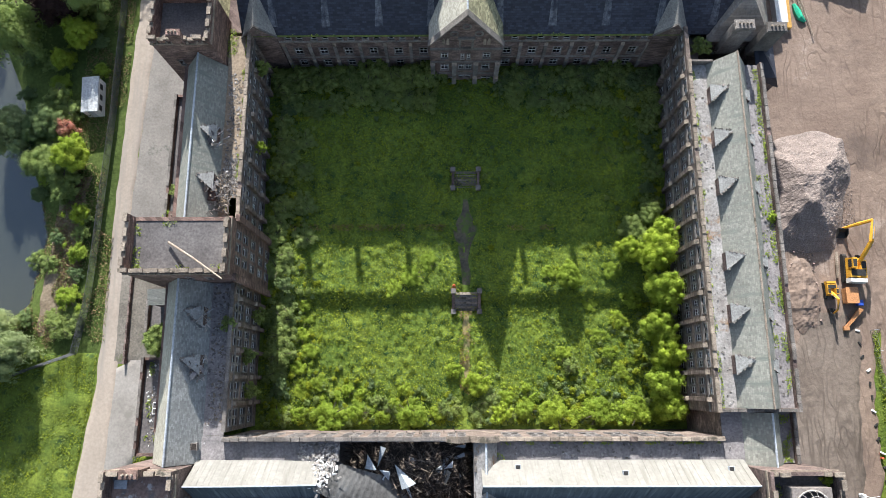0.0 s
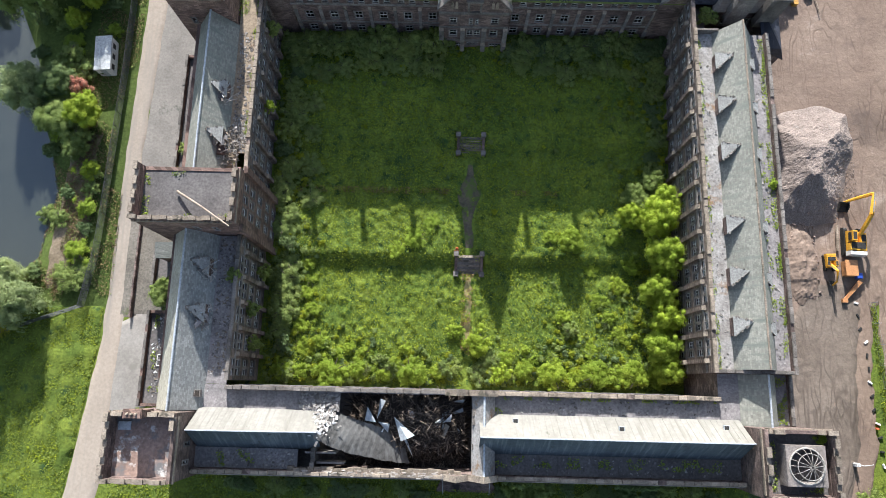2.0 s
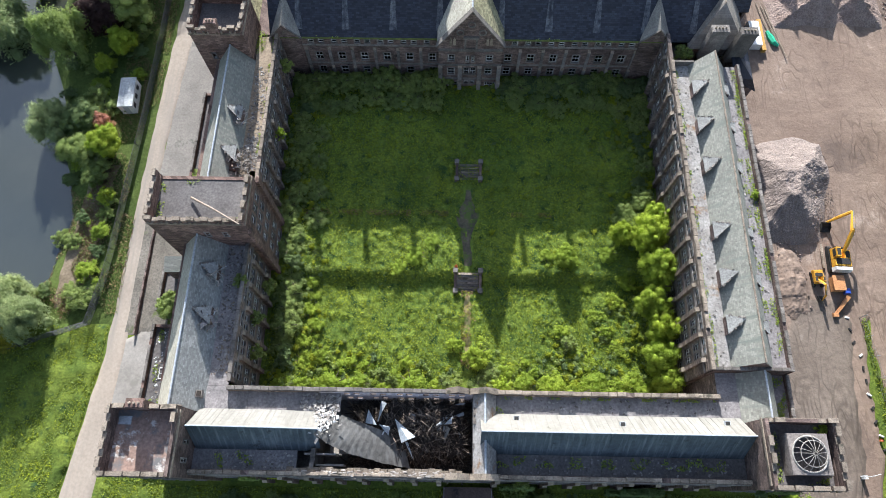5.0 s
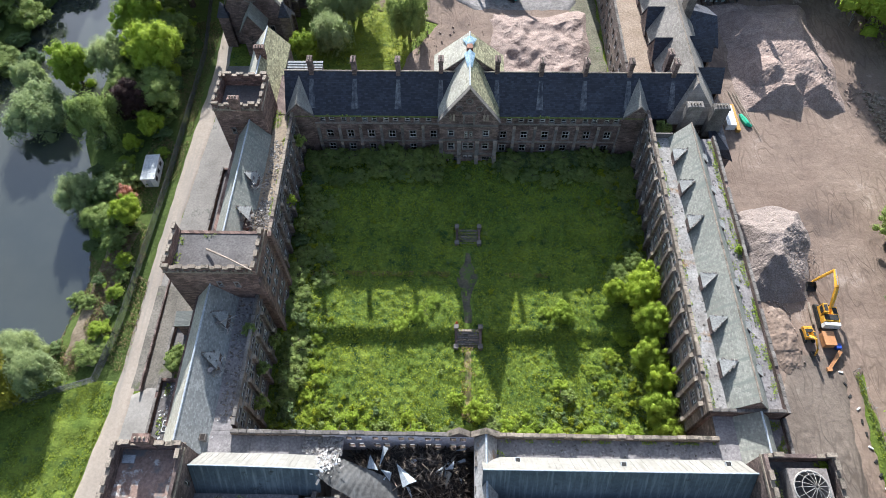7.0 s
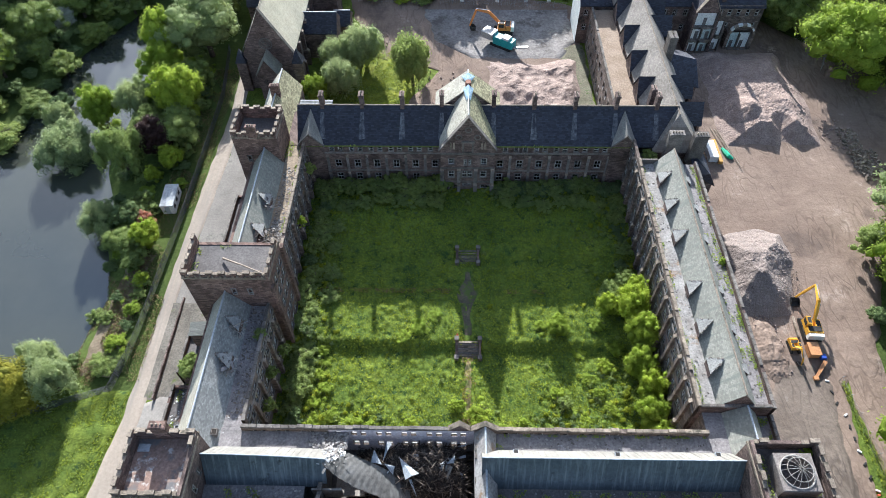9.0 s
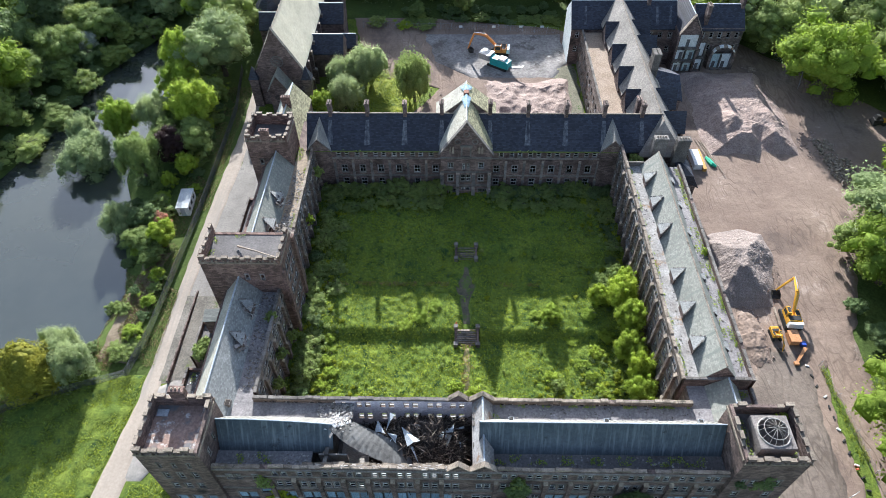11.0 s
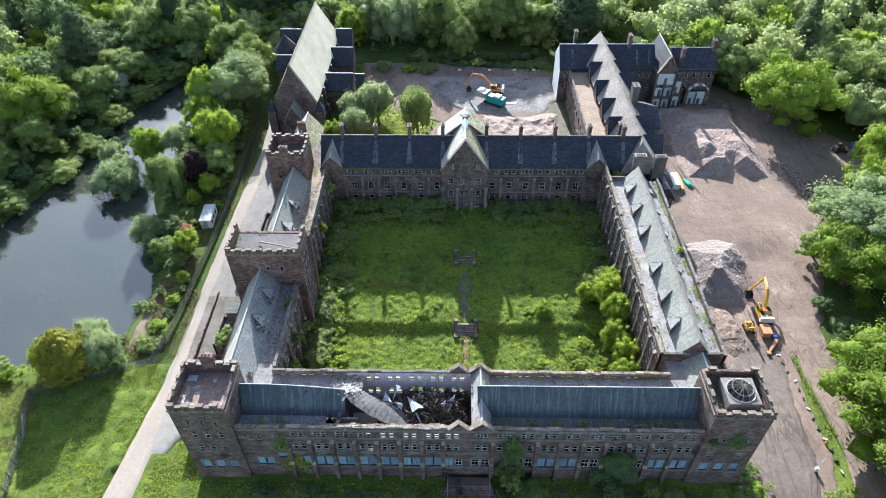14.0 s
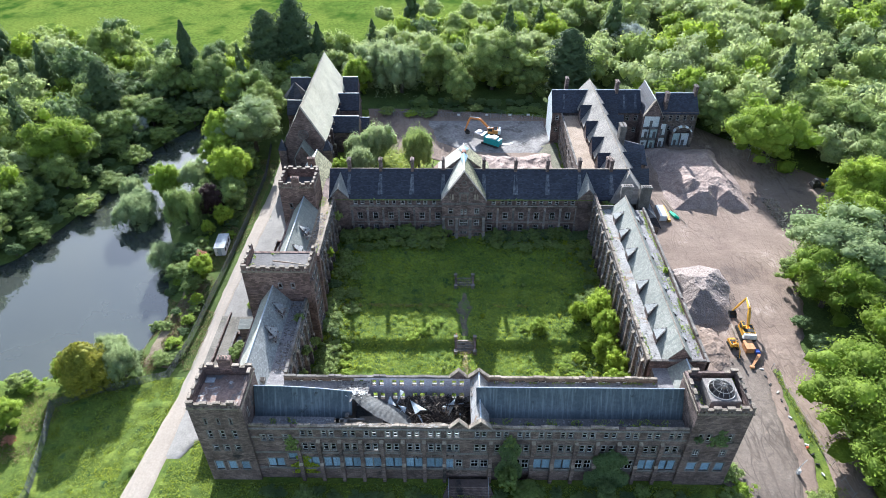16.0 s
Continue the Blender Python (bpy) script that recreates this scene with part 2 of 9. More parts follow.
WOODFLOOR = surf("dark woodland floor", (0.05, 0.075, 0.02), (0.09, 0.12, 0.03), 0.1, 2.0, 0.95, 0.8, spec=0.1)
MEADOW = surf("meadow grass", (0.08, 0.125, 0.022), (0.125, 0.162, 0.03), 0.03, 0.8, 0.95, 0.3, stain=((0.035, 0.075, 0.012), 0.025, 0.52), spec=0.0)


def rutted(name, c1, c2, wet_c, dust):
    """Trodden ground: mottled dirt and fine stones, crossed by curving wheel ruts in relief."""
    mat = surf(name, c1, c2, 0.06, 2.6, 0.95, 0.6, stain=(wet_c, 0.07, 0.54, dust, 0.12, 0.6), spec=0.12, grit=0.25)
    nt = mat.node_tree
    bsdf = nt.nodes["Principled BSDF"]
    col = bsdf.inputs["Base Color"].links[0].from_socket
    pos = nt.nodes.new("ShaderNodeNewGeometry").outputs["Position"]
    relief = noise_of(nt, pos, 0.7, 5, 0.62)
    for turn, scale, seed, level in ((0.15, (0.2, 0.05, 0.1), 0.0, 0.47), (0.6, (0.26, 0.08, 0.1), 40.0, 0.5), (-0.4, (0.24, 0.07, 0.1), 70.0, 0.5), (1.2, (0.3, 0.09, 0.1), 90.0, 0.52), (2.2, (0.3, 0.1, 0.1), 130.0, 0.52)):
        mp = nt.nodes.new("ShaderNodeMapping")
        mp.inputs["Rotation"].default_value, mp.inputs["Location"].default_value, mp.inputs["Scale"].default_value = (0, 0, turn), (seed, seed, 0), scale
        nt.links.new(pos, mp.inputs[0])
        lines = ramp(nt, noise_of(nt, mp.outputs[0], 1.0, 2, 0.5), ((0.43, (0, 0, 0)), (0.45, (1, 1, 1)), (0.47, (0, 0, 0)), (0.525, (0, 0, 0)), (0.545, (1, 1, 1)), (0.565, (0, 0, 0))))
        where = ramp(nt, noise_of(nt, pos, 0.05 + seed * 0.0002, 2, 0.6), ((level, (0, 0, 0)), (level + 0.12, (0.6, 0.6, 0.6))))
        mask = mixcol(nt, 1.0, lines, where, "MULTIPLY")
        col = mixcol(nt, mask, col, tuple(v * 0.7 for v in c1))
        relief = mixcol(nt, mask, relief, (0.0, 0.0, 0.0))
    nt.links.new(col, bsdf.inputs["Base Color"])
    bump = bsdf.inputs["Normal"].links[0].from_node
    bump.inputs["Strength"].default_value, bump.inputs["Distance"].default_value = 0.8, 0.22
    nt.links.new(relief, bump.inputs["Height"])
    return mat


DIRT = rutted("compacted pinkish rubble dirt", (0.188, 0.138, 0.108), (0.25, 0.19, 0.15), (0.145, 0.11, 0.09), (0.335, 0.27, 0.222))
TRACK = surf("pale gravel track", (0.31, 0.262, 0.212), (0.365, 0.312, 0.256), 0.1, 2.4, 0.95, 0.1, stain=((0.29, 0.255, 0.215), 0.14, 0.6), streak=((0.27, 0.24, 0.205), (0.7, 0.035, 1.0)), spec=0.1, grit=0.2)
TARMAC = surf("old tarmac", (0.17, 0.155, 0.137), (0.24, 0.22, 0.193), 0.2, 3, 0.9, 0.12, grit=0.3, stain=((0.1, 0.1, 0.085), 0.2, 0.6))
CONCRETE = surf("pale concrete", (0.22, 0.202, 0.178), (0.3, 0.278, 0.248), 0.16, 3, 0.9, 0.1, grit=0.25, stain=((0.2, 0.185, 0.16), 0.25, 0.58, (0.15, 0.16, 0.07), 0.35, 0.7))
RUBBLE = surf("crushed brick rubble", (0.225, 0.165, 0.138), (0.32, 0.248, 0.21), 0.5, 3.5, 0.95, 0.9, stain=((0.19, 0.155, 0.138), 0.3, 0.6, (0.38, 0.325, 0.29), 1.4, 0.68))
GRAVEL = surf("crushed grey-pink gravel", (0.175, 0.142, 0.125), (0.265, 0.218, 0.19), 0.5, 4.5, 0.95, 1.0, stain=((0.17, 0.148, 0.138), 0.6, 0.6, (0.36, 0.315, 0.285), 2.5, 0.68))
BLEACHED = surf("bleached broken laths and plaster", (0.26, 0.235, 0.21), (0.4, 0.37, 0.335), 0.8, 6, 0.9, 0.2)
SLATE_CHAPEL = surf("bleached lichened slate", (0.51, 0.46, 0.33), (0.66, 0.6, 0.445), 0.2, 3, 0.8, 0.15, (0.4, 0.2), "Y", stain=((0.27, 0.26, 0.2), 0.4, 0.64), grit=0.2, courses=0.3)
BARK = surf("bark", (0.06, 0.05, 0.04), (0.12, 0.1, 0.08), 1, 8, 0.95, 0.4)
STEEL = surf("galvanised steel", (0.28, 0.29, 0.3), (0.4, 0.41, 0.42), 1, 8, 0.5, 0.05, metal=0.6)
LEAF = leafy("mid green leaves", (0.14, 0.21, 0.062), (0.38, 0.45, 0.145), 0.5)
LEAF_LIME = leafy("lime green leaves", (0.18, 0.28, 0.03), (0.42, 0.51, 0.075), 0.5)
LEAF_DARK = leafy("dark green leaves", (0.095, 0.15, 0.065), (0.205, 0.275, 0.115), 0.45)
LEAF_FRESH = leafy("fresh green leaves", (0.135, 0.22, 0.03), (0.34, 0.43, 0.066), 0.6)
LEAF_GREY = leafy("grey green willow leaves", (0.22, 0.29, 0.13), (0.47, 0.53, 0.27), 0.55)
LEAF_PINE = leafy("conifer needles", (0.055, 0.09, 0.045), (0.12, 0.165, 0.075), 0.35)
LEAF_YEW = leafy("yellow-tipped conifer sprays", (0.1, 0.13, 0.02), (0.36, 0.34, 0.05), 0.35)
LEAF_PURPLE = leafy("copper purple leaves", (0.035, 0.02, 0.02), (0.075, 0.042, 0.038), 0.3)
# pale leaf colour, lightened further to carry distance haze in the far woods
LEAF_FAR = leafy("pale leaves with haze tone", (0.235, 0.31, 0.13), (0.46, 0.52, 0.245), 0.55)
LEAF_WEED = leafy("yellow green weeds", (0.17, 0.24, 0.026), (0.5, 0.54, 0.05), 0.55)
LEAF_SILVER = leafy("silver green leaves", (0.3, 0.34, 0.3), (0.5, 0.53, 0.48), 0.4)
LEAF_DEAD = leafy("dry bracken", (0.2, 0.13, 0.07), (0.34, 0.24, 0.14), 0.2)
PINK = leafy("pink blossom", (0.22, 0.17, 0.09), (0.85, 0.36, 0.3), 0.35)


# ---- builders ----
class Mesh:
    """Collects faces for one mesh; each face may carry a material slot."""

    def __init__(self):
        self.v, self.f, self.m = [], [], []

    def poly(self, pts, m=0):
        n = len(self.v)
        self.v += [tuple(p) for p in pts]
        self.f.append(tuple(range(n, n + len(pts))))
        self.m.append(m)

    def box(self, x0, x1, y0, y1, z0, z1, m=0, at=None, taper=0.0):
        n = len(self.v)
        t = taper
        c = [(x0, y0, z0), (x1, y0, z0), (x1, y1, z0), (x0, y1, z0), (x0 + t, y0 + t, z1), (x1 - t, y0 + t, z1), (x1 - t, y1 - t, z1), (x0 + t, y1 - t, z1)]
        self.v += [tuple(at @ Vector(p)) for p in c] if at is not None else c
        for q in ((3, 2, 1, 0), (4, 5, 6, 7), (0, 1, 5, 4), (1, 2, 6, 5), (2, 3, 7, 6), (3, 0, 4, 7)):
            self.f.append(tuple(n + i for i in q))
            self.m.append(m)

    def slab(self, pts, thick, m=0, down=(0, 0, -1)):
        """A plate: the polygon pts, given counter-clockwise from above, and its thickness."""
        d = Vector(down) * thick
        low = [Vector(p) + d for p in pts]
        self.poly(pts, m)
        self.poly(low[::-1], m)
        for i in range(len(pts)):
            j = (i + 1) % len(pts)
            self.poly([pts[i], low[i], low[j], pts[j]], m)

    def tube(self, path, radii, n=7, m=0):
        rings = []
        for i, p in enumerate(path):
            a, b = Vector(path[max(i - 1, 0)]), Vector(path[min(i + 1, len(path) - 1)])
            q = (b - a).to_track_quat("Z", "Y")
            r = radii[i] if isinstance(radii, (list, tuple)) else radii
            base = len(self.v)
            for k in range(n):
                w = 2 * math.pi * k / n
                self.v.append(tuple(Vector(p) + q @ Vector((r * math.cos(w), r * math.sin(w), 0))))
            rings.append(base)
        for a, b in zip(rings, rings[1:]):
            for k in range(n):
                l = (k + 1) % n
                self.f.append((a + k, a + l, b + l, b + k))
                self.m.append(m)
        for base, flip in ((rings[0], True), (rings[-1], False)):
            ring = tuple(range(base, base + n))
            self.f.append(ring[::-1] if flip else ring)
            self.m.append(m)

    def data(self, name, *mats):
        me = bpy.data.meshes.new(name)
        me.from_pydata(self.v, [], self.f)
        for mat in mats:
            me.materials.append(mat)
        if len(mats) > 1:
            me.polygons.foreach_set("material_index", self.m)
        me.update()
        return me


BASE = {}


def thing(name, base, label, category, group="", kind=""):
    """An Empty at the foot of a thing, which parents its parts."""
    ob = new(name)
    ob.location, ob.empty_display_size = base, 0.5
    BASE[ob] = Vector(base)
    return tagged(ob, label, category, group, kind)


def part(name, mesh, material, parent, label="", m=None):
    """One mesh under a thing (world coordinates) or under a part (that part's own coordinates). mesh: a Mesh or finished mesh data."""
    mats = material if isinstance(material, (list, tuple)) else (material,)
    me = mesh.data(name, *mats) if isinstance(mesh, Mesh) else mesh
    ob = new(name, me)
    if parent is not None:
        ob.parent = parent
        if parent in BASE:
            ob.matrix_parent_inverse = Matrix.Translation(-BASE[parent])
    if m is not None:
        ob.matrix_basis = m
    if label:
        ob["label"] = label
    return ob


def solid(name, mesh, material, label, category, group="", kind=""):
    """A thing of one mesh."""
    return tagged(part(name, mesh, material, None), label, category, group, kind)


WINDOWS = {}


def window_meshes(w, h, kind):
    """Frame, pane or board, and sill of one window; x along the wall, y outwards, z up from the sill. Shared by all of its size."""
    key = (round(w, 2), round(h, 2), kind)
    if key not in WINDOWS:
        fr, pane, sill = Mesh(), Mesh(), Mesh()
        b = 0.06
        y0, y1 = -0.24, -0.12
        if kind == "sash":
            fr.box(-w / 2, -w / 2 + b, y0, y1, 0, h), fr.box(w / 2 - b, w / 2, y0, y1, 0, h)
            fr.box(-w / 2, w / 2, y0, y1, 0, b), fr.box(-w / 2, w / 2, y0, y1, h - b, h)
            fr.box(-w / 2, w / 2, y0 + 0.02, y1 + 0.02, h * 0.5 - 0.03, h * 0.5 + 0.03)
            if w > 0.8:
                fr.box(-0.025, 0.025, y0 + 0.02, y1, b, h - b)
            pane.box(-w / 2 + b, w / 2 - b, -0.2, -0.185, b, h - b)
        elif kind == "board":
            fr.box(-w / 2, -w / 2 + 0.06, y0, y1, 0, h), fr.box(w / 2 - 0.06, w / 2, y0, y1, 0, h), fr.box(-w / 2, w / 2, y0, y1, h - 0.06, h)
            n = max(2, round(w / 0.6))
            for i in range(n):
                pane.box(-w / 2 + 0.06 + (w - 0.12) * i / n + 0.015, -w / 2 + 0.06 + (w - 0.12) * (i + 1) / n - 0.015, -0.2, -0.16 + 0.02 * (i % 2), 0.02, h - 0.06)
        else:
            fr.box(-w / 2, -w / 2 + 0.06, y0, y1, 0, h * 0.9), fr.box(-w / 2, w / 2, y0, y1, 0, 0.06)
        sill.box(-w / 2 - 0.16, w / 2 + 0.16, -0.1, 0.14, -0.16, 0.0), sill.box(-w / 2 - 0.16, w / 2 + 0.16, -0.02, 0.07, h, h + 0.2)
        sill.box(-w / 2 - 0.16, -w / 2, -0.02, 0.05, 0, h), sill.box(w / 2, w / 2 + 0.16, -0.02, 0.05, 0, h)
        WINDOWS[key] = (fr.data("window", BOARD if kind == "board" else WHITE), pane.data("pane", GLASS if kind == "sash" else BOARD) if pane.v else None, sill.data("surround", DRESSED))
    return WINDOWS[key]


def facade(parent, p0, p1, z0, z1, openings, mat, thick=0.55, name="wall", caps=False):
    """A wall from p0 to p1 with its outside on the right hand, cut by openings (u, z, w, h, kind), each with its window."""
    a, b = Vector((*p0, 0)), Vector((*p1, 0))
    d = (b - a).normalized()
    n = Vector((d.y, -d.x, 0))
    length = (b - a).length
    openings = [o for o in openings if o[0] - o[2] / 2 > 0.15 and o[0] + o[2] / 2 < length - 0.15]
    us = sorted({0.0, length, *(round(o[0] - o[2] / 2, 3) for o in openings), *(round(o[0] + o[2] / 2, 3) for o in openings)})
    zs = sorted({z0, z1, *(round(o[1], 3) for o in openings), *(round(o[1] + o[3], 3) for o in openings)})
    w = Mesh()
    at = lambda u, z, deep=0.0: a + d * u + Vector((0, 0, z)) - n * deep
    for i in range(len(us) - 1):
        for j in range(len(zs) - 1):
            uc, zc = (us[i] + us[i + 1]) / 2, (zs[j] + zs[j + 1]) / 2
            if any(abs(uc - o[0]) < o[2] / 2 and o[1] < zc < o[1] + o[3] for o in openings):
                continue
            w.poly([at(us[i], zs[j]), at(us[i + 1], zs[j]), at(us[i + 1], zs[j + 1]), at(us[i], zs[j + 1])])
            w.poly([at(us[i], zs[j], thick), at(us[i], zs[j + 1], thick), at(us[i + 1], zs[j + 1], thick), at(us[i + 1], zs[j], thick)])
    for u, z, ww, h, kind in openings:
        l, r, t = u - ww / 2, u + ww / 2, z + h
        w.poly([at(l, z), at(l, z, thick), at(r, z, thick), at(r, z)])
        w.poly([at(l, t), at(r, t), at(r, t, thick), at(l, t, thick)])
        w.poly([at(l, z), at(l, t), at(l, t, thick), at(l, z, thick)])
        w.poly([at(r, z), at(r, z, thick), at(r, t, thick), at(r, t)])
    w.poly([at(0, z1), at(length, z1), at(length, z1, thick), at(0, z1, thick)])
    for u in (0, length) if caps else ():
        w.poly([at(u, z0), at(u, z1), at(u, z1, thick), at(u, z0, thick)])
    part(name, w, mat, parent)
    for u, z, ww, h, kind in [o for o in openings if o[4] != "gap"]:
        fr, pane, sill = window_meshes(ww, h, kind)
        p = at(u, z)
        m = Matrix(((-d.x, n.x, 0, p.x), (-d.y, n.y, 0, p.y), (0, 0, 1, p.z), (0, 0, 0, 1)))
        win = part("window", fr, None, parent, m=m)
        if pane:
            ob = part("pane" if kind == "sash" else "board", pane, None, win)
            if kind == "sash":
                ob.visible_shadow = False
        part("surround", sill, None, win)
    return d, n


def band(parent, p0, p1, z0, z1, proud, mat, name="string_course"):
    """A course that stands proud of the wall p0-p1 (outside on the right hand)."""
    a, b = Vector((*p0, 0)), Vector((*p1, 0))
    d = (b - a).normalized()
    n = Vector((d.y, -d.x, 0))
    m = Mesh()
    mm = Matrix(((d.x, n.x, 0, a.x), (d.y, n.y, 0, a.y), (0, 0, 1, 0), (0, 0, 0, 1)))
    m.box(0, (b - a).length, 0.004, proud, z0, z1, at=mm)
    m.poly([mm @ Vector(p) for p in ((0, proud, z1), ((b - a).length, proud, z1), ((b - a).length, 0.004, z1 + proud * 0.8), (0, 0.004, z1 + proud * 0.8))])
    return part(name, m, mat, parent)


def buttresses(parent, p0, p1, us, z0, z1, w, proud, mat, name="buttress"):
    """Stepped buttresses along a wall (outside on the right hand)."""
    a, b = Vector((*p0, 0)), Vector((*p1, 0))
    d = (b - a).normalized()
    n = Vector((d.y, -d.x, 0))
    m = Mesh()
    zm = z0 + (z1 - z0) * 0.45
    m.box(-w / 2, w / 2, 0.004, proud, 0, zm - z0)
    m.box(-w / 2, w / 2, 0.004, proud * 0.6, zm - z0 + 0.3, z1 - z0)
    for ya, yb, z in ((proud + 0.03, proud * 0.6, zm - z0), (proud * 0.6 + 0.03, 0.004, z1 - z0)):
        m.poly([(-w / 2 - 0.03, ya, z), (-w / 2 - 0.03, yb, z + 0.45), (w / 2 + 0.03, yb, z + 0.45), (w / 2 + 0.03, ya, z)], 1)
        m.poly([(-w / 2 - 0.03, ya, z), (-w / 2 - 0.03, 0, z), (-w / 2 - 0.03, yb, z + 0.45)], 1)
        m.poly([(w / 2 + 0.03, ya, z), (w / 2 + 0.03, yb, z + 0.45), (w / 2 + 0.03, 0, z)], 1)
    me = m.data(name, mat, COPING)
    for u in us:
        p = a + d * u
        part(name, me, None, parent, m=Matrix(((-d.x, n.x, 0, p.x), (-d.y, n.y, 0, p.y), (0, 0, 1, z0), (0, 0, 0, 1))))


def coping(parent, p0, p1, z, w=0.6, h=0.22, mat=None, step=0.0, name="coping"):
    """A row of coping stones on a parapet; step: how far every few metres one stands higher."""
    a, b = Vector((*p0, z)), Vector((*p1, z))
    d = (b - a)
    length = d.length
    d.normalize()
    n = Vector((d.y, -d.x, 0))
    mm = Matrix(((d.x, n.x, 0, a.x), (d.y, n.y, 0, a.y), (0, 0, 1, z), (0, 0, 0, 1)))
    count = max(1, round(length / 1.1))
    half = length / count / 2 - 0.015
    m = Mesh()
    w, h = w * 0.8, h * 0.75
    m.box(-half, half, -w / 2, w / 2, -0.02, h * 0.8)
    m.box(-half, half, -w / 2 + 0.05, w / 2 - 0.05, h * 0.8, h, taper=0.02)
    me = m.data("coping_stone", mat or COPING)
    for i in range(count):
        up = step * 0.6 if step and i % 7 in (0, 1) else random.uniform(0, 0.04)
        off, turn = random.uniform(-0.03, 0.03), random.uniform(-0.03, 0.03)
        if random.random() < 0.03:
            continue
        p = mm @ Vector(((2 * i + 1) * (half + 0.015), off, 0))
        part("coping_stone", me, None, parent, m=Matrix.LocRotScale(p + Vector((0, 0, up * 0.5)), Euler((0, 0, math.atan2(d.y, d.x) + turn)), (1, 1, 1 + up / h)))


def pitched(parent, x0, x1, y0, y1, ze, zr, axis, mats, t=0.22, gable=None, name="roof_slope", ridge=LEAD, at=None):
    """A roof over the eaves rectangle with its ridge along axis; each slope is a part. at: where across the ridge lies (0 to 1)."""
    k = 0.5 if at is None else at
    if axis == "x":
        yr = y0 + (y1 - y0) * k
        s1 = [(x0, y0, ze), (x1, y0, ze), (x1, yr, zr), (x0, yr, zr)]
        s2 = [(x1, y1, ze), (x0, y1, ze), (x0, yr, zr), (x1, yr, zr)]
        ends = ([(x0, y0, ze), (x0, yr, zr), (x0, y1, ze)], [(x1, y0, ze), (x1, y1, ze), (x1, yr, zr)])
        rid = [(x0, yr, zr), (x1, yr, zr)]
    else:
        xr = x0 + (x1 - x0) * k
        s1 = [(x0, y1, ze), (x0, y0, ze), (xr, y0, zr), (xr, y1, zr)]
        s2 = [(x1, y0, ze), (x1, y1, ze), (xr, y1, zr), (xr, y0, zr)]
        ends = ([(x0, y0, ze), (x1, y0, ze), (xr, y0, zr)], [(x0, y1, ze), (xr, y1, zr), (x1, y1, ze)])
        rid = [(xr, y0, zr), (xr, y1, zr)]
    mats = mats if isinstance(mats, (list, tuple)) else (mats, mats)
    for s, mat in zip((s1, s2), mats):
        m = Mesh()
        m.slab([Vector(p) for p in s], t)
        part(name, m, mat, parent)
    m = Mesh()
    m.tube([Vector(p) + Vector((0, 0, 0.03)) for p in rid], 0.14, 6)
    part("ridge", m, ridge, parent)
    if gable:
        for e in ends:
            m = Mesh()
            m.slab([Vector(p) - Vector((0, 0, t)) for p in e], 0.35, down=(((e[0][0] + e[1][0]) / 2 < (x0 + x1) / 2) * 0.7 - 0.35, 0, 0) if axis == "x" else (0, ((e[0][1] + e[1][1]) / 2 < (y0 + y1) / 2) * 0.7 - 0.35, 0))
            part("gable_wall", m, gable, parent)


def crenels(parent, x0, x1, y0, y1, z, mat, thick=0.42, low=0.5, high=0.42, pitch=2.0, name="parapet", skip="", bare=""):
    """A battlemented parapet round a tower, one mesh a side, with coping on each merlon."""
    for side, (p0, p1) in {"S": ((x0, y0), (x1, y0)), "E": ((x1, y0), (x1, y1)), "N": ((x1, y1), (x0, y1)), "W": ((x0, y1), (x0, y0))}.items():
        if side in bare:
            continue
        a, b = Vector((*p0, 0)), Vector((*p1, 0))
        d = (b - a).normalized()
        n = Vector((d.y, -d.x, 0))
        length = (b - a).length
        mm = Matrix(((d.x, -n.x, 0, a.x), (d.y, -n.y, 0, a.y), (0, 0, 1, z), (0, 0, 0, 1)))
        m = Mesh()
        m.box(0, length - thick, 0, thick, -0.6, low, at=mm)
        m.box(-0.12, length - thick, -0.15, -0.002, -0.45, -0.1, 1, at=mm)
        count = max(2, round(length / pitch))
        for i in range(count):
            u0 = length * i / count
            u1 = u0 + length / count * 0.55
            up = 0.12 if i in (0, count - 1) else -high * random.uniform(0.0, 0.35)
            if side in skip and random.random() < 0.4:
                continue
            m.box(u0 + 0.05, min(u1, length - thick) , 0.004, thick - 0.004, low, low + high + up, at=mm)
            m.box(u0, min(u1 + 0.05, length - thick + 0.05), -0.06, thick + 0.06, low + high + up, low + high + up + 0.14, 1, at=mm)
            m.box(u1, min(u0 + length / count, length - thick), -0.05, thick + 0.05, low, low + 0.12, 1, at=mm)
            if side == "S":
                m.box(u0 + 0.2, u0 + 0.5, -0.2, -0.004, -0.1, 0.35, 1, at=mm)
                m.box(u0 + 0.9, u0 + 1.2, -0.2, -0.004, -0.1, 0.35, 1, at=mm)
        part(name, m, (mat, COPING), parent)


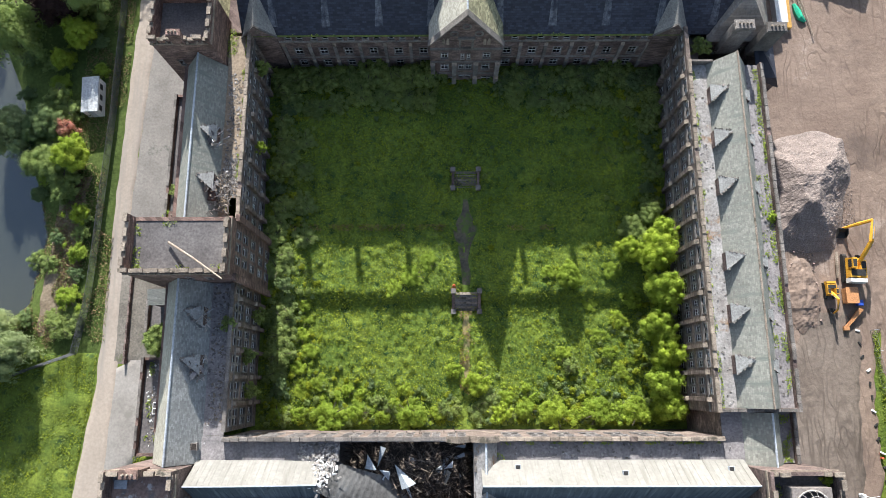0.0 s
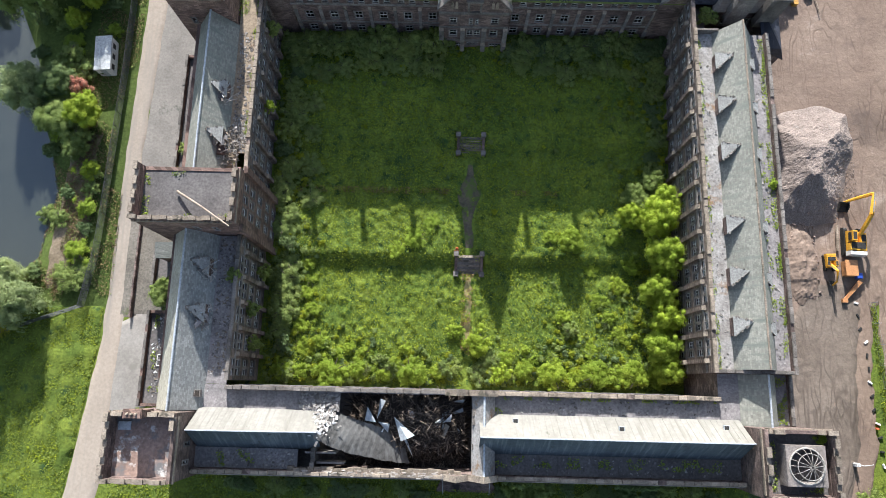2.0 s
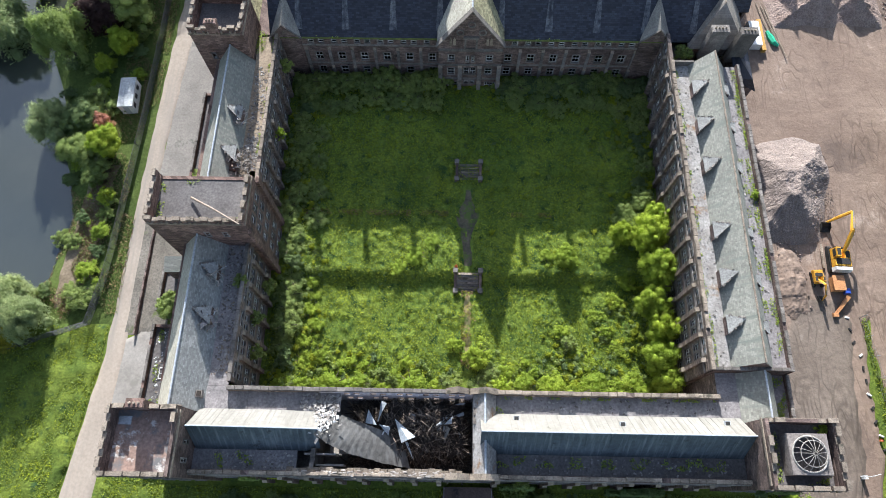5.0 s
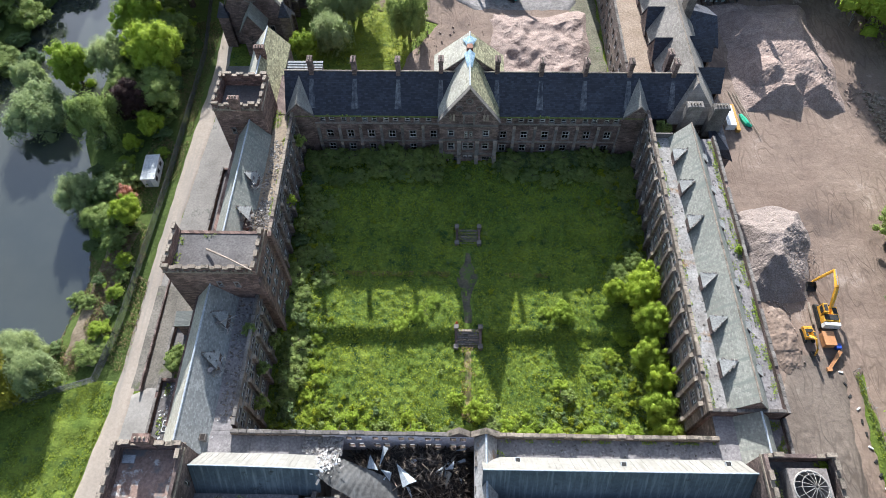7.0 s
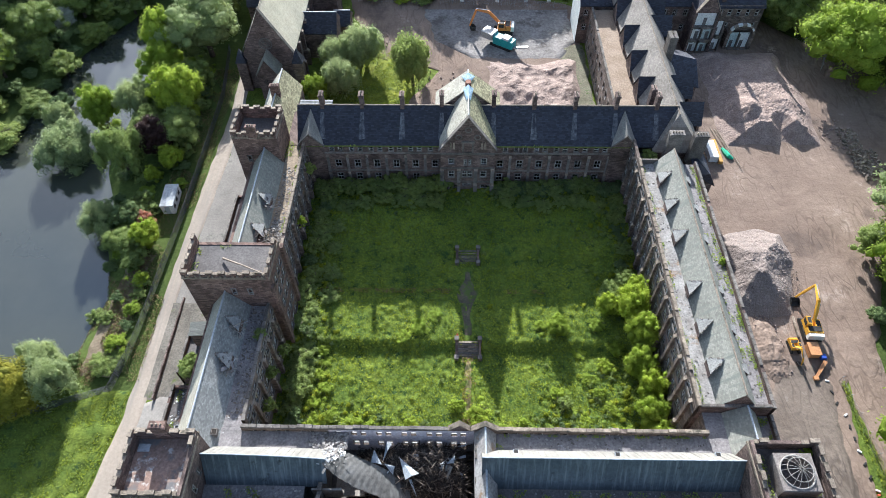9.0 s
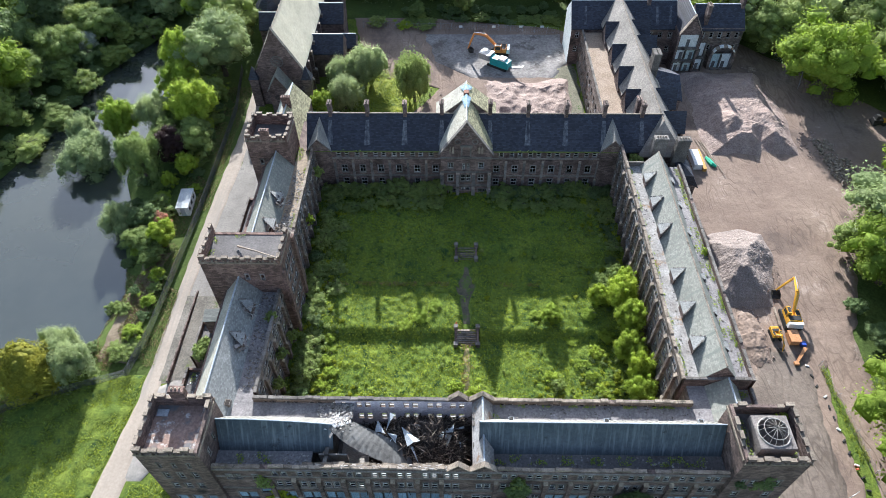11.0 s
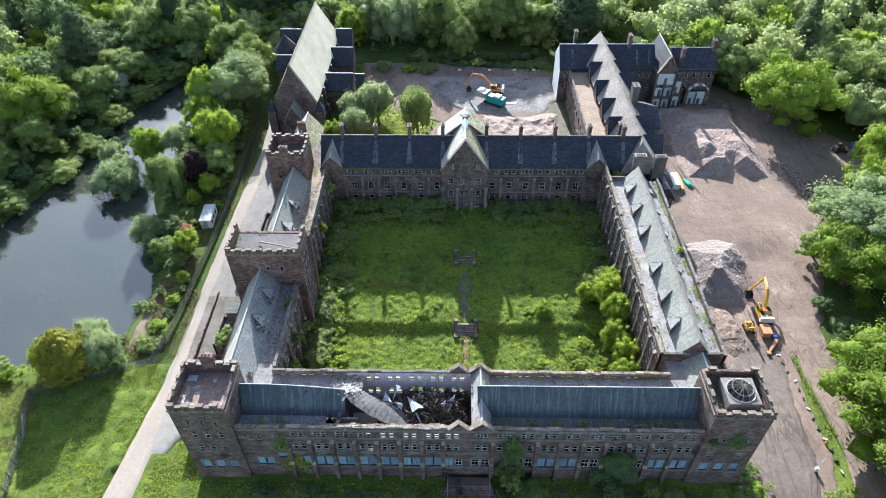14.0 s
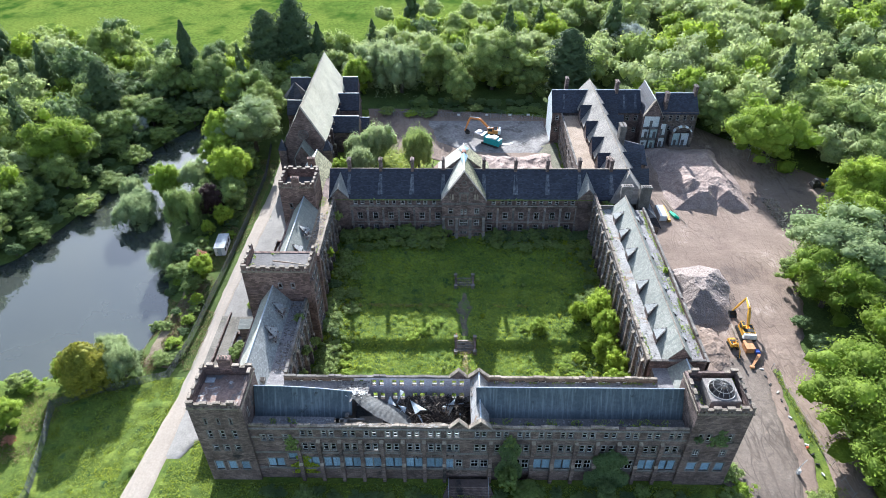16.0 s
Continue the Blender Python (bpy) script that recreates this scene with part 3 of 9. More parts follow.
def chimney(parent, x, y, z0, z1, w, l, mat=None, pots=3, along="y"):
    """A stone stack with a cap and pots."""
    m = Mesh()
    a, b = (w / 2, l / 2) if along == "y" else (l / 2, w / 2)
    m.box(x - a, x + a, y - b, y + b, z0, z1 - 0.35)
    m.box(x - a - 0.12, x + a + 0.12, y - b - 0.12, y + b + 0.12, z1 - 0.35, z1 - 0.15)
    m.box(x - a - 0.04, x + a + 0.04, y - b - 0.04, y + b + 0.04, z1 - 0.15, z1)
    ob = part("chimney", m, mat or STONE_GREY, parent)
    pm = Mesh()
    for i in range(pots):
        s = (i + 0.5) / pots * 2 - 1
        px, py = (x, y + s * b * 0.8) if along == "y" else (x + s * a * 0.8, y)
        ring = [(px, py, z1), (px, py, z1 + 0.3)]
        pm.tube(ring, [0.15, 0.12], 8)
    part("pots", pm, COPING, ob)
    return ob


# ---- ground ----
def smooth(a, b, t):
    t = min(1.0, max(0.0, (t - a) / (b - a)))
    return t * t * (3 - 2 * t)


def along(rows, y):
    """A value read from rows (y, value), straight between them."""
    if y <= rows[0][0]:
        return rows[0][1]
    for (ya, a), (yb, b) in zip(rows, rows[1:]):
        if y <= yb:
            return a + (b - a) * (y - ya) / (yb - ya)
    return rows[-1][1]


POND_R = [(2, -150), (6, -82), (10, -71), (14, -66), (25, -64.5), (32, -66), (40, -69), (48, -71), (58, -75), (65, -76), (84, -75), (93, -75.5), (106, -76), (114, -79), (120, -83), (124, -88)]
POND_L = [(2, -150), (30, -150), (38, -116), (44, -109), (52, -106), (58, -104), (66, -101.5), (75, -99), (90, -97.5), (103, -94), (112, -89.5), (120, -86), (124, -88)]


def wet(x, y):
    """How far inside the pond's banks, in metres."""
    return min(along(POND_R, y) - x, x - along(POND_L, y), 124 - y, y - 2) + 1.2 * noise.noise((x * 0.12, y * 0.12, 3.0))


def height(x, y):
    """The lie of the land: terraced court, pond, gentle rise to the far side."""
    if -31 < x < 39 and -9 < y < 58:
        z = 0.8 + 1.15 * smooth(13.3, 15.6, y) + 1.1 * smooth(31.8, 34.4, y)
        return z + 0.1 * noise.noise((x * 0.3, y * 0.3, 0))
    z = 1.0 * smooth(5, 50, y) + 0.16 * noise.noise((x * 0.1, y * 0.1, 7.0))
    z += 0.03 * max(0, y - 170)
    if x < -58 and -5 < y < 130:
        z -= 3.2 * smooth(-3.5, 2.5, wet(x, y))
    return z


def axis_steps(lo, hi, step, reach):
    a = list(np.arange(lo, hi + 0.01, step))
    d, left, right = step, [lo], [hi]
    while right[-1] < reach:
        d *= 1.35
        right.append(right[-1] + d)
        left.append(left[-1] - d)
    return [float(v) for v in left[:0:-1] + a + right[1:]]


gx, gy = axis_steps(-160, 130, 1.25, 2600), axis_steps(-50, 150, 1.25, 2600)
gm = Mesh()
gm.v = [(x, y, height(x, y)) for y in gy for x in gx]
nx = len(gx)
for j in range(len(gy) - 1):
    for i in range(nx - 1):
        x, y = (gx[i] + gx[i + 1]) / 2, (gy[j] + gy[j + 1]) / 2
        gm.f.append((j * nx + i, j * nx + i + 1, (j + 1) * nx + i + 1, (j + 1) * nx + i))
        if -30 < x < 37 and -6 < y < 54:
            k = 1
        elif y > 165 + 25 * noise.noise((x * 0.01, 0, 5)) and x < 55:
            k = 3
        elif x > 76 or (x > 70 and -40 < y < 60) or y > 128 or (x < -50.5 and y > 6) or x < -98:
            k = 2
        else:
            k = 0
        gm.m.append(k)
ground = solid("ground", gm, (GRASS, LAWN, WOODFLOOR, MEADOW), "rough grass with an overgrown terraced lawn and woodland floor", "ground", kind="structure")
for poly in ground.data.polygons:
    poly.use_smooth = True


def sheet(name, y0, y1, step, left, right, cols, lift, mat, label, category, wob=0.6, kind="structure"):
    """A surface laid on the ground between two wavering edges."""
    m = Mesh()
    ys = np.arange(y0, y1 + 0.01, step)
    for y in ys:
        a, b = along(left, y) + wob * noise.noise((y * 0.3, 1, 0)), along(right, y) + wob * noise.noise((y * 0.3, 9, 0))
        for i in range(cols + 1):
            x = a if i == 0 else b if i == cols else a + 0.2 + (b - a - 0.4) * (i - 1) / (cols - 2)
            edge = 0 if 0 < i < cols and y0 < y < y1 else 0.25
            m.v.append((x, float(y), height(x, y) + lift - edge + (0.12 * noise.noise((x * 0.5, y * 0.5, 2)) if wob > 0.4 and not edge else 0)))
    for j in range(len(ys) - 1):
        for i in range(cols):
            p = j * (cols + 1) + i
            m.f.append((p, p + 1, p + cols + 2, p + cols + 1))
            m.m.append(0)
    ob = solid(name, m, mat, label, category, kind=kind)
    for poly in ob.data.polygons:
        poly.use_smooth = True
    return ob


ROAD_L = [(-90, -68), (-20, -55.2), (-9, -54), (0, -53), (10, -52.7), (26, -52.5), (60, -51.7), (75, -51.2), (110, -53), (140, -60)]
sheet("road", -90, 140, 1.0, ROAD_L,
      [(-90, -62), (-20, -50.2), (-11, -49.8), (-3, -49.6), (25, -49.8), (60, -48), (75, -48.2), (110, -49.5), (140, -56)], 6, 0.1, TRACK, "pale gravel drive along the building", "road", 0.3)
sheet("pavement", -13, 16, 1.0, [(-13, -50.4), (4, -50.0), (4.4, -47.9)], [(-13, -47.8), (-9.5, -45.8), (-8, -43.6), (16, -43.9)], 5, 0.13, CONCRETE, "pale cracked concrete apron", "pavement", 0.2)
YARD = surf("brown-grey weedy yard", (0.12, 0.108, 0.088), (0.2, 0.18, 0.15), 0.2, 3, 0.95, 0.3, stain=((0.1, 0.12, 0.04), 0.3, 0.62, (0.32, 0.3, 0.27), 0.4, 0.68))
sheet("pavement_3", 4.4, 24, 1.0, [(4, -50.4), (24, -50.4)], [(4, -43.9), (15, -43.9), (16, -42.9), (24, -42.9)], 5, 0.17, YARD, "brown weedy strip beside the annex", "pavement", 0.15)
sheet("bank", 8, 35, 1.0, [(8, -63), (20, -62.5), (35, -61)], [(8, -57.4), (35, -56.6)], 6, 0.06, surf("bare brown bank", (0.15, 0.115, 0.075), (0.25, 0.2, 0.14), 0.3, 3, 0.95, 0.5, stain=((0.09, 0.11, 0.03), 0.4, 0.58)), "bare brown bank above the pond", "bank", 0.8)
sheet("pavement_2", 15.5, 78, 1.0, [(15, -50.2), (26, -50), (60, -48.4), (78, -48.6)], [(15, -40), (23, -40), (24, -42.6), (47, -42.6), (48, -39.2), (78, -39.2)], 6, 0.1, TARMAC, "worn grey tarmac strip", "pavement", 0.3)
sheet("demolition_ground", -70, 116, 1.25, [(-70, 43), (-25, 50), (-17, 48.5), (-15, 44.5), (47, 44.5), (50, 46), (116, 46)],
      [(-70, 53), (-25, 61), (-14, 64.2), (2, 65.3), (9, 66), (12, 71), (21, 77), (40, 84), (50, 95), (59, 104), (66, 122), (76, 122), (82, 108), (98, 95), (108, 86), (116, 80)], 40, 0.12, DIRT, "bare rutted demolition ground of pinkish dirt", "dirt ground", 1.4)
sheet("haul_track", -60, 20, 1.25, [(-60, 62), (-20, 65.5), (-10, 67), (4, 66.5), (12, 67), (20, 68)], [(-60, 69), (-20, 72.5), (4, 73.5), (20, 74.5)], 6, 0.16, DIRT, "dusty haul track beside the site", "track", 0.5)
sheet("dirt_apron", -24, 13, 1.25, [(-24, 50.5), (-17.5, 49), (-16, 47.6), (-8, 47.4), (0, 50), (13, 56)], [(-24, 58.5), (-14, 61.5), (2, 63), (9, 64), (13, 62)], 12, 0.16, rutted("dark trodden dirt", (0.135, 0.108, 0.088), (0.205, 0.168, 0.138), (0.1, 0.082, 0.068), (0.26, 0.22, 0.185)), "dark trodden dirt beside the corner tower", "dirt ground", 1.0)
sheet("cleared_ground", 63, 129, 1.25, [(63, -14), (80, -10), (92, -3), (98, -24), (112, -25), (121, -28), (129, -29)], [(63, 33), (110, 33), (118, 36), (122, 30), (129, -14)], 24, 0.12, DIRT, "cleared rubble-strewn demolition ground", "dirt ground", 1.2)
sheet("path", 16, 30.5, 0.7, [(16, 2.9), (20, 2.5), (23, 1.9), (25.5, 1.4), (28, 2.8), (31, 3.0)], [(16, 4.3), (20, 4.0), (23, 4.6), (25.5, 5.6), (28, 4.2), (31, 3.9)], 4, 0.05,
      surf("black muddy path", (0.06, 0.055, 0.042), (0.12, 0.105, 0.07), 0.6, 3, 0.9, 0.4, stain=((0.08, 0.12, 0.025), 0.7, 0.52)), "muddy trodden patch between the steps", "path", 0.5)
sheet("path_2", 0, 12.6, 0.7, [(0, 3.0), (12.6, 2.7)], [(0, 4.0), (12.6, 4.2)], 4, 0.05,
      surf("dry earth path", (0.2, 0.17, 0.08), (0.32, 0.27, 0.13), 0.4, 2, 0.95, 0.5, stain=((0.1, 0.16, 0.03), 0.5, 0.52)), "dry trodden path to the lower steps", "path", 0.4)
sheet("dusty_hardstanding", 96, 119, 1.25, [(96, 6), (104, -4), (119, -8)], [(96, 27), (104, 32), (119, 31)], 14, 0.2,
      surf("grey demolition dust", (0.17, 0.155, 0.142), (0.27, 0.25, 0.235), 0.16, 1.5, 0.95, 0.6, stain=((0.12, 0.105, 0.095), 0.2, 0.54, (0.46, 0.445, 0.43), 0.12, 0.62)), "grey dusty hardstanding strewn with fragments", "dirt ground", 1.5)
m = Mesh()
for i in range(19):
    y = 4.6 + 1.05 * i
    m.box(-48.62 + 0.045 * max(0, y - 26), -48.3 + 0.045 * max(0, y - 26), y, y + 1.0, 0.1, 0.95 + 0.06 * (i % 3), taper=0.03)
solid("wall_kerb", m, STONE_GREY, "low dark stone wall between drive and yard", "wall", kind="structure")
wm = Mesh()
wm.box(-190, -58, -2, 130, -1.4, -0.75)
WATER = surf("murky pond water", (0.04, 0.046, 0.04), (0.052, 0.057, 0.047), 0.03, 0.3, 0.04, 0.006, spec=0.9, grit=0.05)
WATER.node_tree.nodes["Principled BSDF"].inputs["IOR"].default_value = 1.6
solid("pond", wm, WATER, "still murky pond reflecting the sky", "pond", kind="structure")

# ---- front range ----
fx0, fx1, fs, fn = -31.8, 38.5, -16.0, -5.0
front = thing("front_range", (3, -10.5, 0), "long dark sandstone range with a partly collapsed sheet roof", "building")
bays = [-22.7 + 3.45 * i for i in range(7)] + [8.9 + 3.46 * i for i in range(9)]
ops = []
for x in bays:
    u = x - fx0
    for s in (-0.62, 0.62):
        ops += [(u + s, 11.85, 0.66, 1.4, "sash"), (u + s, 8.1, 0.76, 1.75, "sash")]
        if x < 0 or 14 < x < 21 or x > 32:
            ops.append((u + s * 1.15, 3.4, 1.25, 2.65, "board"))
        elif random.random() < 0.6:
            ops.append((u + s * 1.15, 3.4, 1.1, 2.5, "sash"))
for x, z, w, h, k in ((-29.8, 10.6, 0.7, 1.4, "sash"), (-28.6, 10.6, 0.7, 1.4, "sash"), (-26.2, 10.7, 0.66, 1.3, "sash"), (-29.4, 3.4, 1.25, 2.3, "board"), (-28.0, 3.4, 1.25, 2.3, "board"), (-25.3, 5.6, 2.2, 1.5, "board"),
                   (0.4, 11.85, 0.66, 1.35, "sash"), (1.6, 11.85, 0.66, 1.35, "sash"), (0.4, 8.1, 0.76, 1.7, "sash"), (1.6, 8.1, 0.76, 1.7, "sash"), (4.9, 11.85, 0.66, 1.35, "sash"), (6.0, 11.85, 0.66, 1.35, "sash"), (4.9, 8.1, 0.76, 1.7, "sash"), (6.0, 8.1, 0.76, 1.7, "sash"),
                   (0.4, 3.2, 1.2, 2.6, "board"), (2.0, 3.6, 1.0, 2.0, "sash"), (4.6, 3.6, 1.2, 2.0, "sash"), (6.2, 3.6, 1.2, 2.0, "sash")):
    ops.append((x - fx0, z, w, h, k))
facade(front, (fx0, fs), (fx1, fs), -0.3, 14.0, ops, STONE_GREY, 0.6)
inner = [(fx1 - x + s, z, w, h, "sash") for x in [-26, -22.7, -19.2] + [9 + 3.5 * i for i in range(7)] for s in (-0.6, 0.6) for z, w, h in ((8.4, 0.85, 1.7), (12.0, 0.8, 1.4))]
inner += [(fx1 - x + s, z, w, h, "hole") for x in (-15.6, -12.1, -8.6, -5.1, -1.6, 1.8) for s in (-0.65, 0.65) for z, w, h in ((8.4, 0.85, 1.7), (12.0, 0.8, 1.4))]
facade(front, (fx1 - 2.5, fn), (fx0 + 3.5, fn), 0, 13.9, [(u - 2.5, z, w, h, k) for u, z, w, h, k in inner], STONE, 0.6)
band(front, (fx0, fs), (fx1, fs), 13.5, 13.7, 0.16, COPING_DARK)
band(front, (fx0, fs), (fx1, fs), 11.3, 11.45, 0.1, COPING_DARK)
band(front, (fx0, fs), (fx1, fs), 7.2, 7.4, 0.14, COPING_DARK)
band(front, (fx0, fs), (fx1, fs), 2.9, 3.1, 0.2, COPING_DARK)
buttresses(front, (fx0, fs), (fx1, fs), [x - 1.73 - fx0 for x in bays if x != bays[7]] + [bays[6] + 1.6 - fx0, 7.2 - fx0], -0.3, 10.4, 0.6, 0.7, STONE_GREY)
coping(front, (fx0 + 0.1, fs + 0.3), (0.2, fs + 0.3), 14.0, 0.6, 0.18, COPING, 0.35)
coping(front, (7.2, fs + 0.3), (fx1, fs + 0.3), 14.0, 0.6, 0.18, COPING, 0.35)
coping(front, (fx0 + 3.5, fn - 0.3), (0.5, fn - 0.3), 13.9, 0.7, 0.2, COPING_DARK, 0.25)
coping(front, (7.0, fn - 0.3), (fx1 - 2.5, fn - 0.3), 13.9, 0.7, 0.2, COPING, 0.25)
GAP0, GAP1 = -14.6, 3.4
for x0, x1, y0, y1, z, mat, nm in ((fx0 + 3.5, GAP0 + 1.2, -8.0, fn - 0.6, 13.1, FELT, "flat_roof"), (GAP1 + 1.2, fx1 - 2.5, -8.0, fn - 0.6, 13.1, FELT, "flat_roof"),
                                   (fx0, -18.5, fs + 0.6, -12.9, 12.7, FELT, "flat_roof"), (GAP1 + 1.2, fx1, fs + 0.6, -12.9, 12.7, FELT_DARK, "flat_roof")):
    m = Mesh()
    m.box(x0, x1, y0, y1, z - 0.35, z)
    for i in range(int((x1 - x0) / 1.3)):
        m.box(x0 + 1.3 * i, x0 + 1.3 * i + 0.08, y0, y1, z, z + 0.05)
    part(nm, m, mat, front)


def sheet_roof(x0, x1, y0, y1, ze0, ze1, yr, zr, sag0=0.0, sag1=0.0):
    """A sheet-metal roof with standing seams; the ridge may sink towards one end."""
    # sun and shade are in the colours: dark south slope, pale north slope
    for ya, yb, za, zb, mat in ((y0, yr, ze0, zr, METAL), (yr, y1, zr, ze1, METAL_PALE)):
        n = int(abs(x1 - x0) / 0.75)
        for i in range(n):
            m = Mesh()
            xa, xb = x0 + (x1 - x0) * i / n, x0 + (x1 - x0) * (i + 1) / n
            da, db = (sag0 + (sag1 - sag0) * (k / n) ** 2 for k in (i, i + 1))
            w = 0.02 * (i % 2) + random.uniform(0, 0.02)
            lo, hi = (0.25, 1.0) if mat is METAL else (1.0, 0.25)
            ragged = random.uniform(0, 1.6) if sag1 and i > n - 3 else 0.0
            f = ragged / 4.5
            low, top = Vector((xa, ya, za - da * lo + w)), Vector((xa, yb, zb - da * hi + w))
            low2, top2 = Vector((xb, ya, za - db * lo + w)), Vector((xb, yb, zb - db * hi + w))
            m.slab([low.lerp(top, f), low2.lerp(top2, f), top2, top], 0.12)
            up = Vector((0, 0, 0.07))
            m.slab([low.lerp(top, f) + up, low.lerp(top, f) + up + Vector((0.05, 0, 0)), top + up + Vector((0.05, 0, 0)), top + up], 0.09)
            part("roof_sheet", m, mat, front)
    m = Mesh()
    m.tube([(x0 + (x1 - x0) * i / 8, yr, zr + 0.02 - (sag0 + (sag1 - sag0) * (i / 8) ** 2)) for i in range(9)], 0.1, 6)
    part("ridge", m, LEAD, front)


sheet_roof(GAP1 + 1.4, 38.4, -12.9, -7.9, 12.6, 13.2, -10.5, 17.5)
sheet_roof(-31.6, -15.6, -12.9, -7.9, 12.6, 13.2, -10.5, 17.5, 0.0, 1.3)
# the fallen length of roof, lying from the broken end down into the void
m = Mesh()
bez = lambda p, q, r, t: Vector(p).lerp(Vector(q), t).lerp(Vector(q).lerp(Vector(r), t), t)
north_edge = lambda t: bez((-14.6, -7.8, 12.9), (-9.85, -9.6, 12.3), (-5.3, -10.8, 9.8), t)
south_edge = lambda t: bez((-16.0, -11.1, 16.2), (-13.0, -13.6, 13.6), (-4.2, -14.7, 9.9), t)
rd = random.Random(6)
NU, NV = 30, 9
for side in (0, 1):
    for i in range(NU + 1):
        cut0, cut1 = rd.uniform(-0.012, 0.02), rd.uniform(-0.02, 0.03)
        for k in range(NV + 1):
            s_ = cut0 + (1 - cut0 - cut1) * k / NV
            p = north_edge(i / NU).lerp(south_edge(i / NU), s_)
            m.v.append((p.x, p.y, p.z + 0.3 * math.sin(math.pi * min(max(s_, 0), 1)) * (1 - 0.5 * i / NU) + (0.045 if i % 2 else 0) - 0.12 * side))
off = (NU + 1) * (NV + 1)
for i in range(NU):
    for k in range(NV):
        p = i * (NV + 1) + k
        m.f += [(p, p + 1, p + NV + 2, p + NV + 1), (off + p, off + p + NV + 1, off + p + NV + 2, off + p + 1)]
        m.m += [0, 0]
for i in range(NU):
    for k in (0, NV):
        p = i * (NV + 1) + k
        m.f.append((p, p + NV + 1, off + p + NV + 1, off + p) if k == 0 else (p + NV + 1, p, off + p, off + p + NV + 1))
        m.m.append(0)
for k in range(NV):
    for p in (k, NU * (NV + 1) + k):
        m.f.append((p + 1, p, off + p, off + p + 1) if p == k else (p, p + 1, off + p + 1, off + p))
        m.m.append(0)
part("fallen_roof", m, surf("fallen grey sheet roofing", (0.065, 0.064, 0.061), (0.105, 0.103, 0.098), 0.3, 2, 0.8, 0.2, streak=((0.14, 0.14, 0.136), (1.4, 0.5, 0.3)), stain=((0.045, 0.043, 0.04), 0.7, 0.62), spec=0.15), front, "collapsed slab of sheet roofing")
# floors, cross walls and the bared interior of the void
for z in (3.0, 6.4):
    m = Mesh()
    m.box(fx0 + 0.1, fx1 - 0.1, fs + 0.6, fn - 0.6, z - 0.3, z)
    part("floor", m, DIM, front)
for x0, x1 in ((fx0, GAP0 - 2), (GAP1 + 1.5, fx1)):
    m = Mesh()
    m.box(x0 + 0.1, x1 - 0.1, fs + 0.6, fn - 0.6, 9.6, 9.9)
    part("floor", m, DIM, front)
for x in (GAP0 - 2.0, GAP1 + 0.6):
    m = Mesh()
    m.box(x, x + 0.45, fs + 0.6, fn - 0.6, 6.4, 12.6)
    for i in range(14):
        y = random.uniform(fs + 1, fn - 1)
        m.box(x - 0.05, x + 0.5, y, y + random.uniform(0.4, 1.0), 12.6, 12.6 + random.uniform(0.2, 1.6))
    part("cross_wall", m, (COPING_DARK,), front)
LILAC = surf("scorched lilac plaster", (0.45, 0.41, 0.44), (0.62, 0.58, 0.61), 0.4, 3, 0.9, 0.15, stain=((0.09, 0.08, 0.08), 0.35, 0.62, (0.6, 0.58, 0.58), 0.7, 0.68))
facade(front, (GAP0 - 1.6, fn - 0.62), (GAP1 + 0.55, fn - 0.62), 6.4, 13.86, [(x + s - GAP0 + 1.6, z, w, h, "gap") for x in (-15.6, -12.1, -8.6, -5.1, -1.6, 1.8) for s in (-0.65, 0.65) for z, w, h in ((8.4, 0.85, 1.7), (12.0, 0.8, 1.4))], LILAC, 0.1, "plaster_lining")
m = Mesh()
m.box(-17.6, -13.6, -13.4, -13.15, 9.9, 12.7), m.box(-16.6, -12.6, -14.7, -14.45, 9.9, 12.2), m.box(-15.0, -11.0, -13.0, -9.9, 8.7, 9.0)
part("partition", m, BLEACHED, front, "bared plaster partition")


def tangle(name, x0, x1, y0, y1, z, depth, count, mats, parent, seed, longest=4.0):
    """A heap of charred timbers and laths lying at all angles."""
    rnd = random.Random(seed)
    m = Mesh()
    for i in range(count):
        c = Vector((rnd.uniform(x0, x1), rnd.uniform(y0, y1), 0))
        hump = math.sin(math.pi * (c.x - x0) / (x1 - x0)) * math.sin(math.pi * (c.y - y0) / (y1 - y0))
        c.z = z + depth * hump * rnd.random() + 0.1
        l, r = 0.4 + (longest - 0.4) * rnd.random() ** 2, rnd.uniform(0.018, 0.06)
        mm = Matrix.LocRotScale(c, Euler((rnd.gauss(0, 0.3), rnd.gauss(0, 0.3), rnd.uniform(0, 6.28))), None)
        m.box(-l / 2, l / 2, -r, r, -r, r, rnd.choices(range(len(mats)), [6, 2, 1][:len(mats)])[0], at=mm)
    part(name, m, mats, parent)


tangle("debris", -12.5, 3.0, -15.0, -6.0, 6.6, 5.0, 5200, (CHAR, surf("burnt brown lath", (0.1, 0.08, 0.065), (0.2, 0.16, 0.125), 1, 6), TIMBER), front, 3)
tangle("debris", -7.5, 2.8, -12.8, -6.0, 9.2, 3.4, 1700, (CHAR, bpy.data.materials["burnt brown lath"], TIMBER), front, 13, 3.2)
rd = random.Random(19)
m = Mesh()
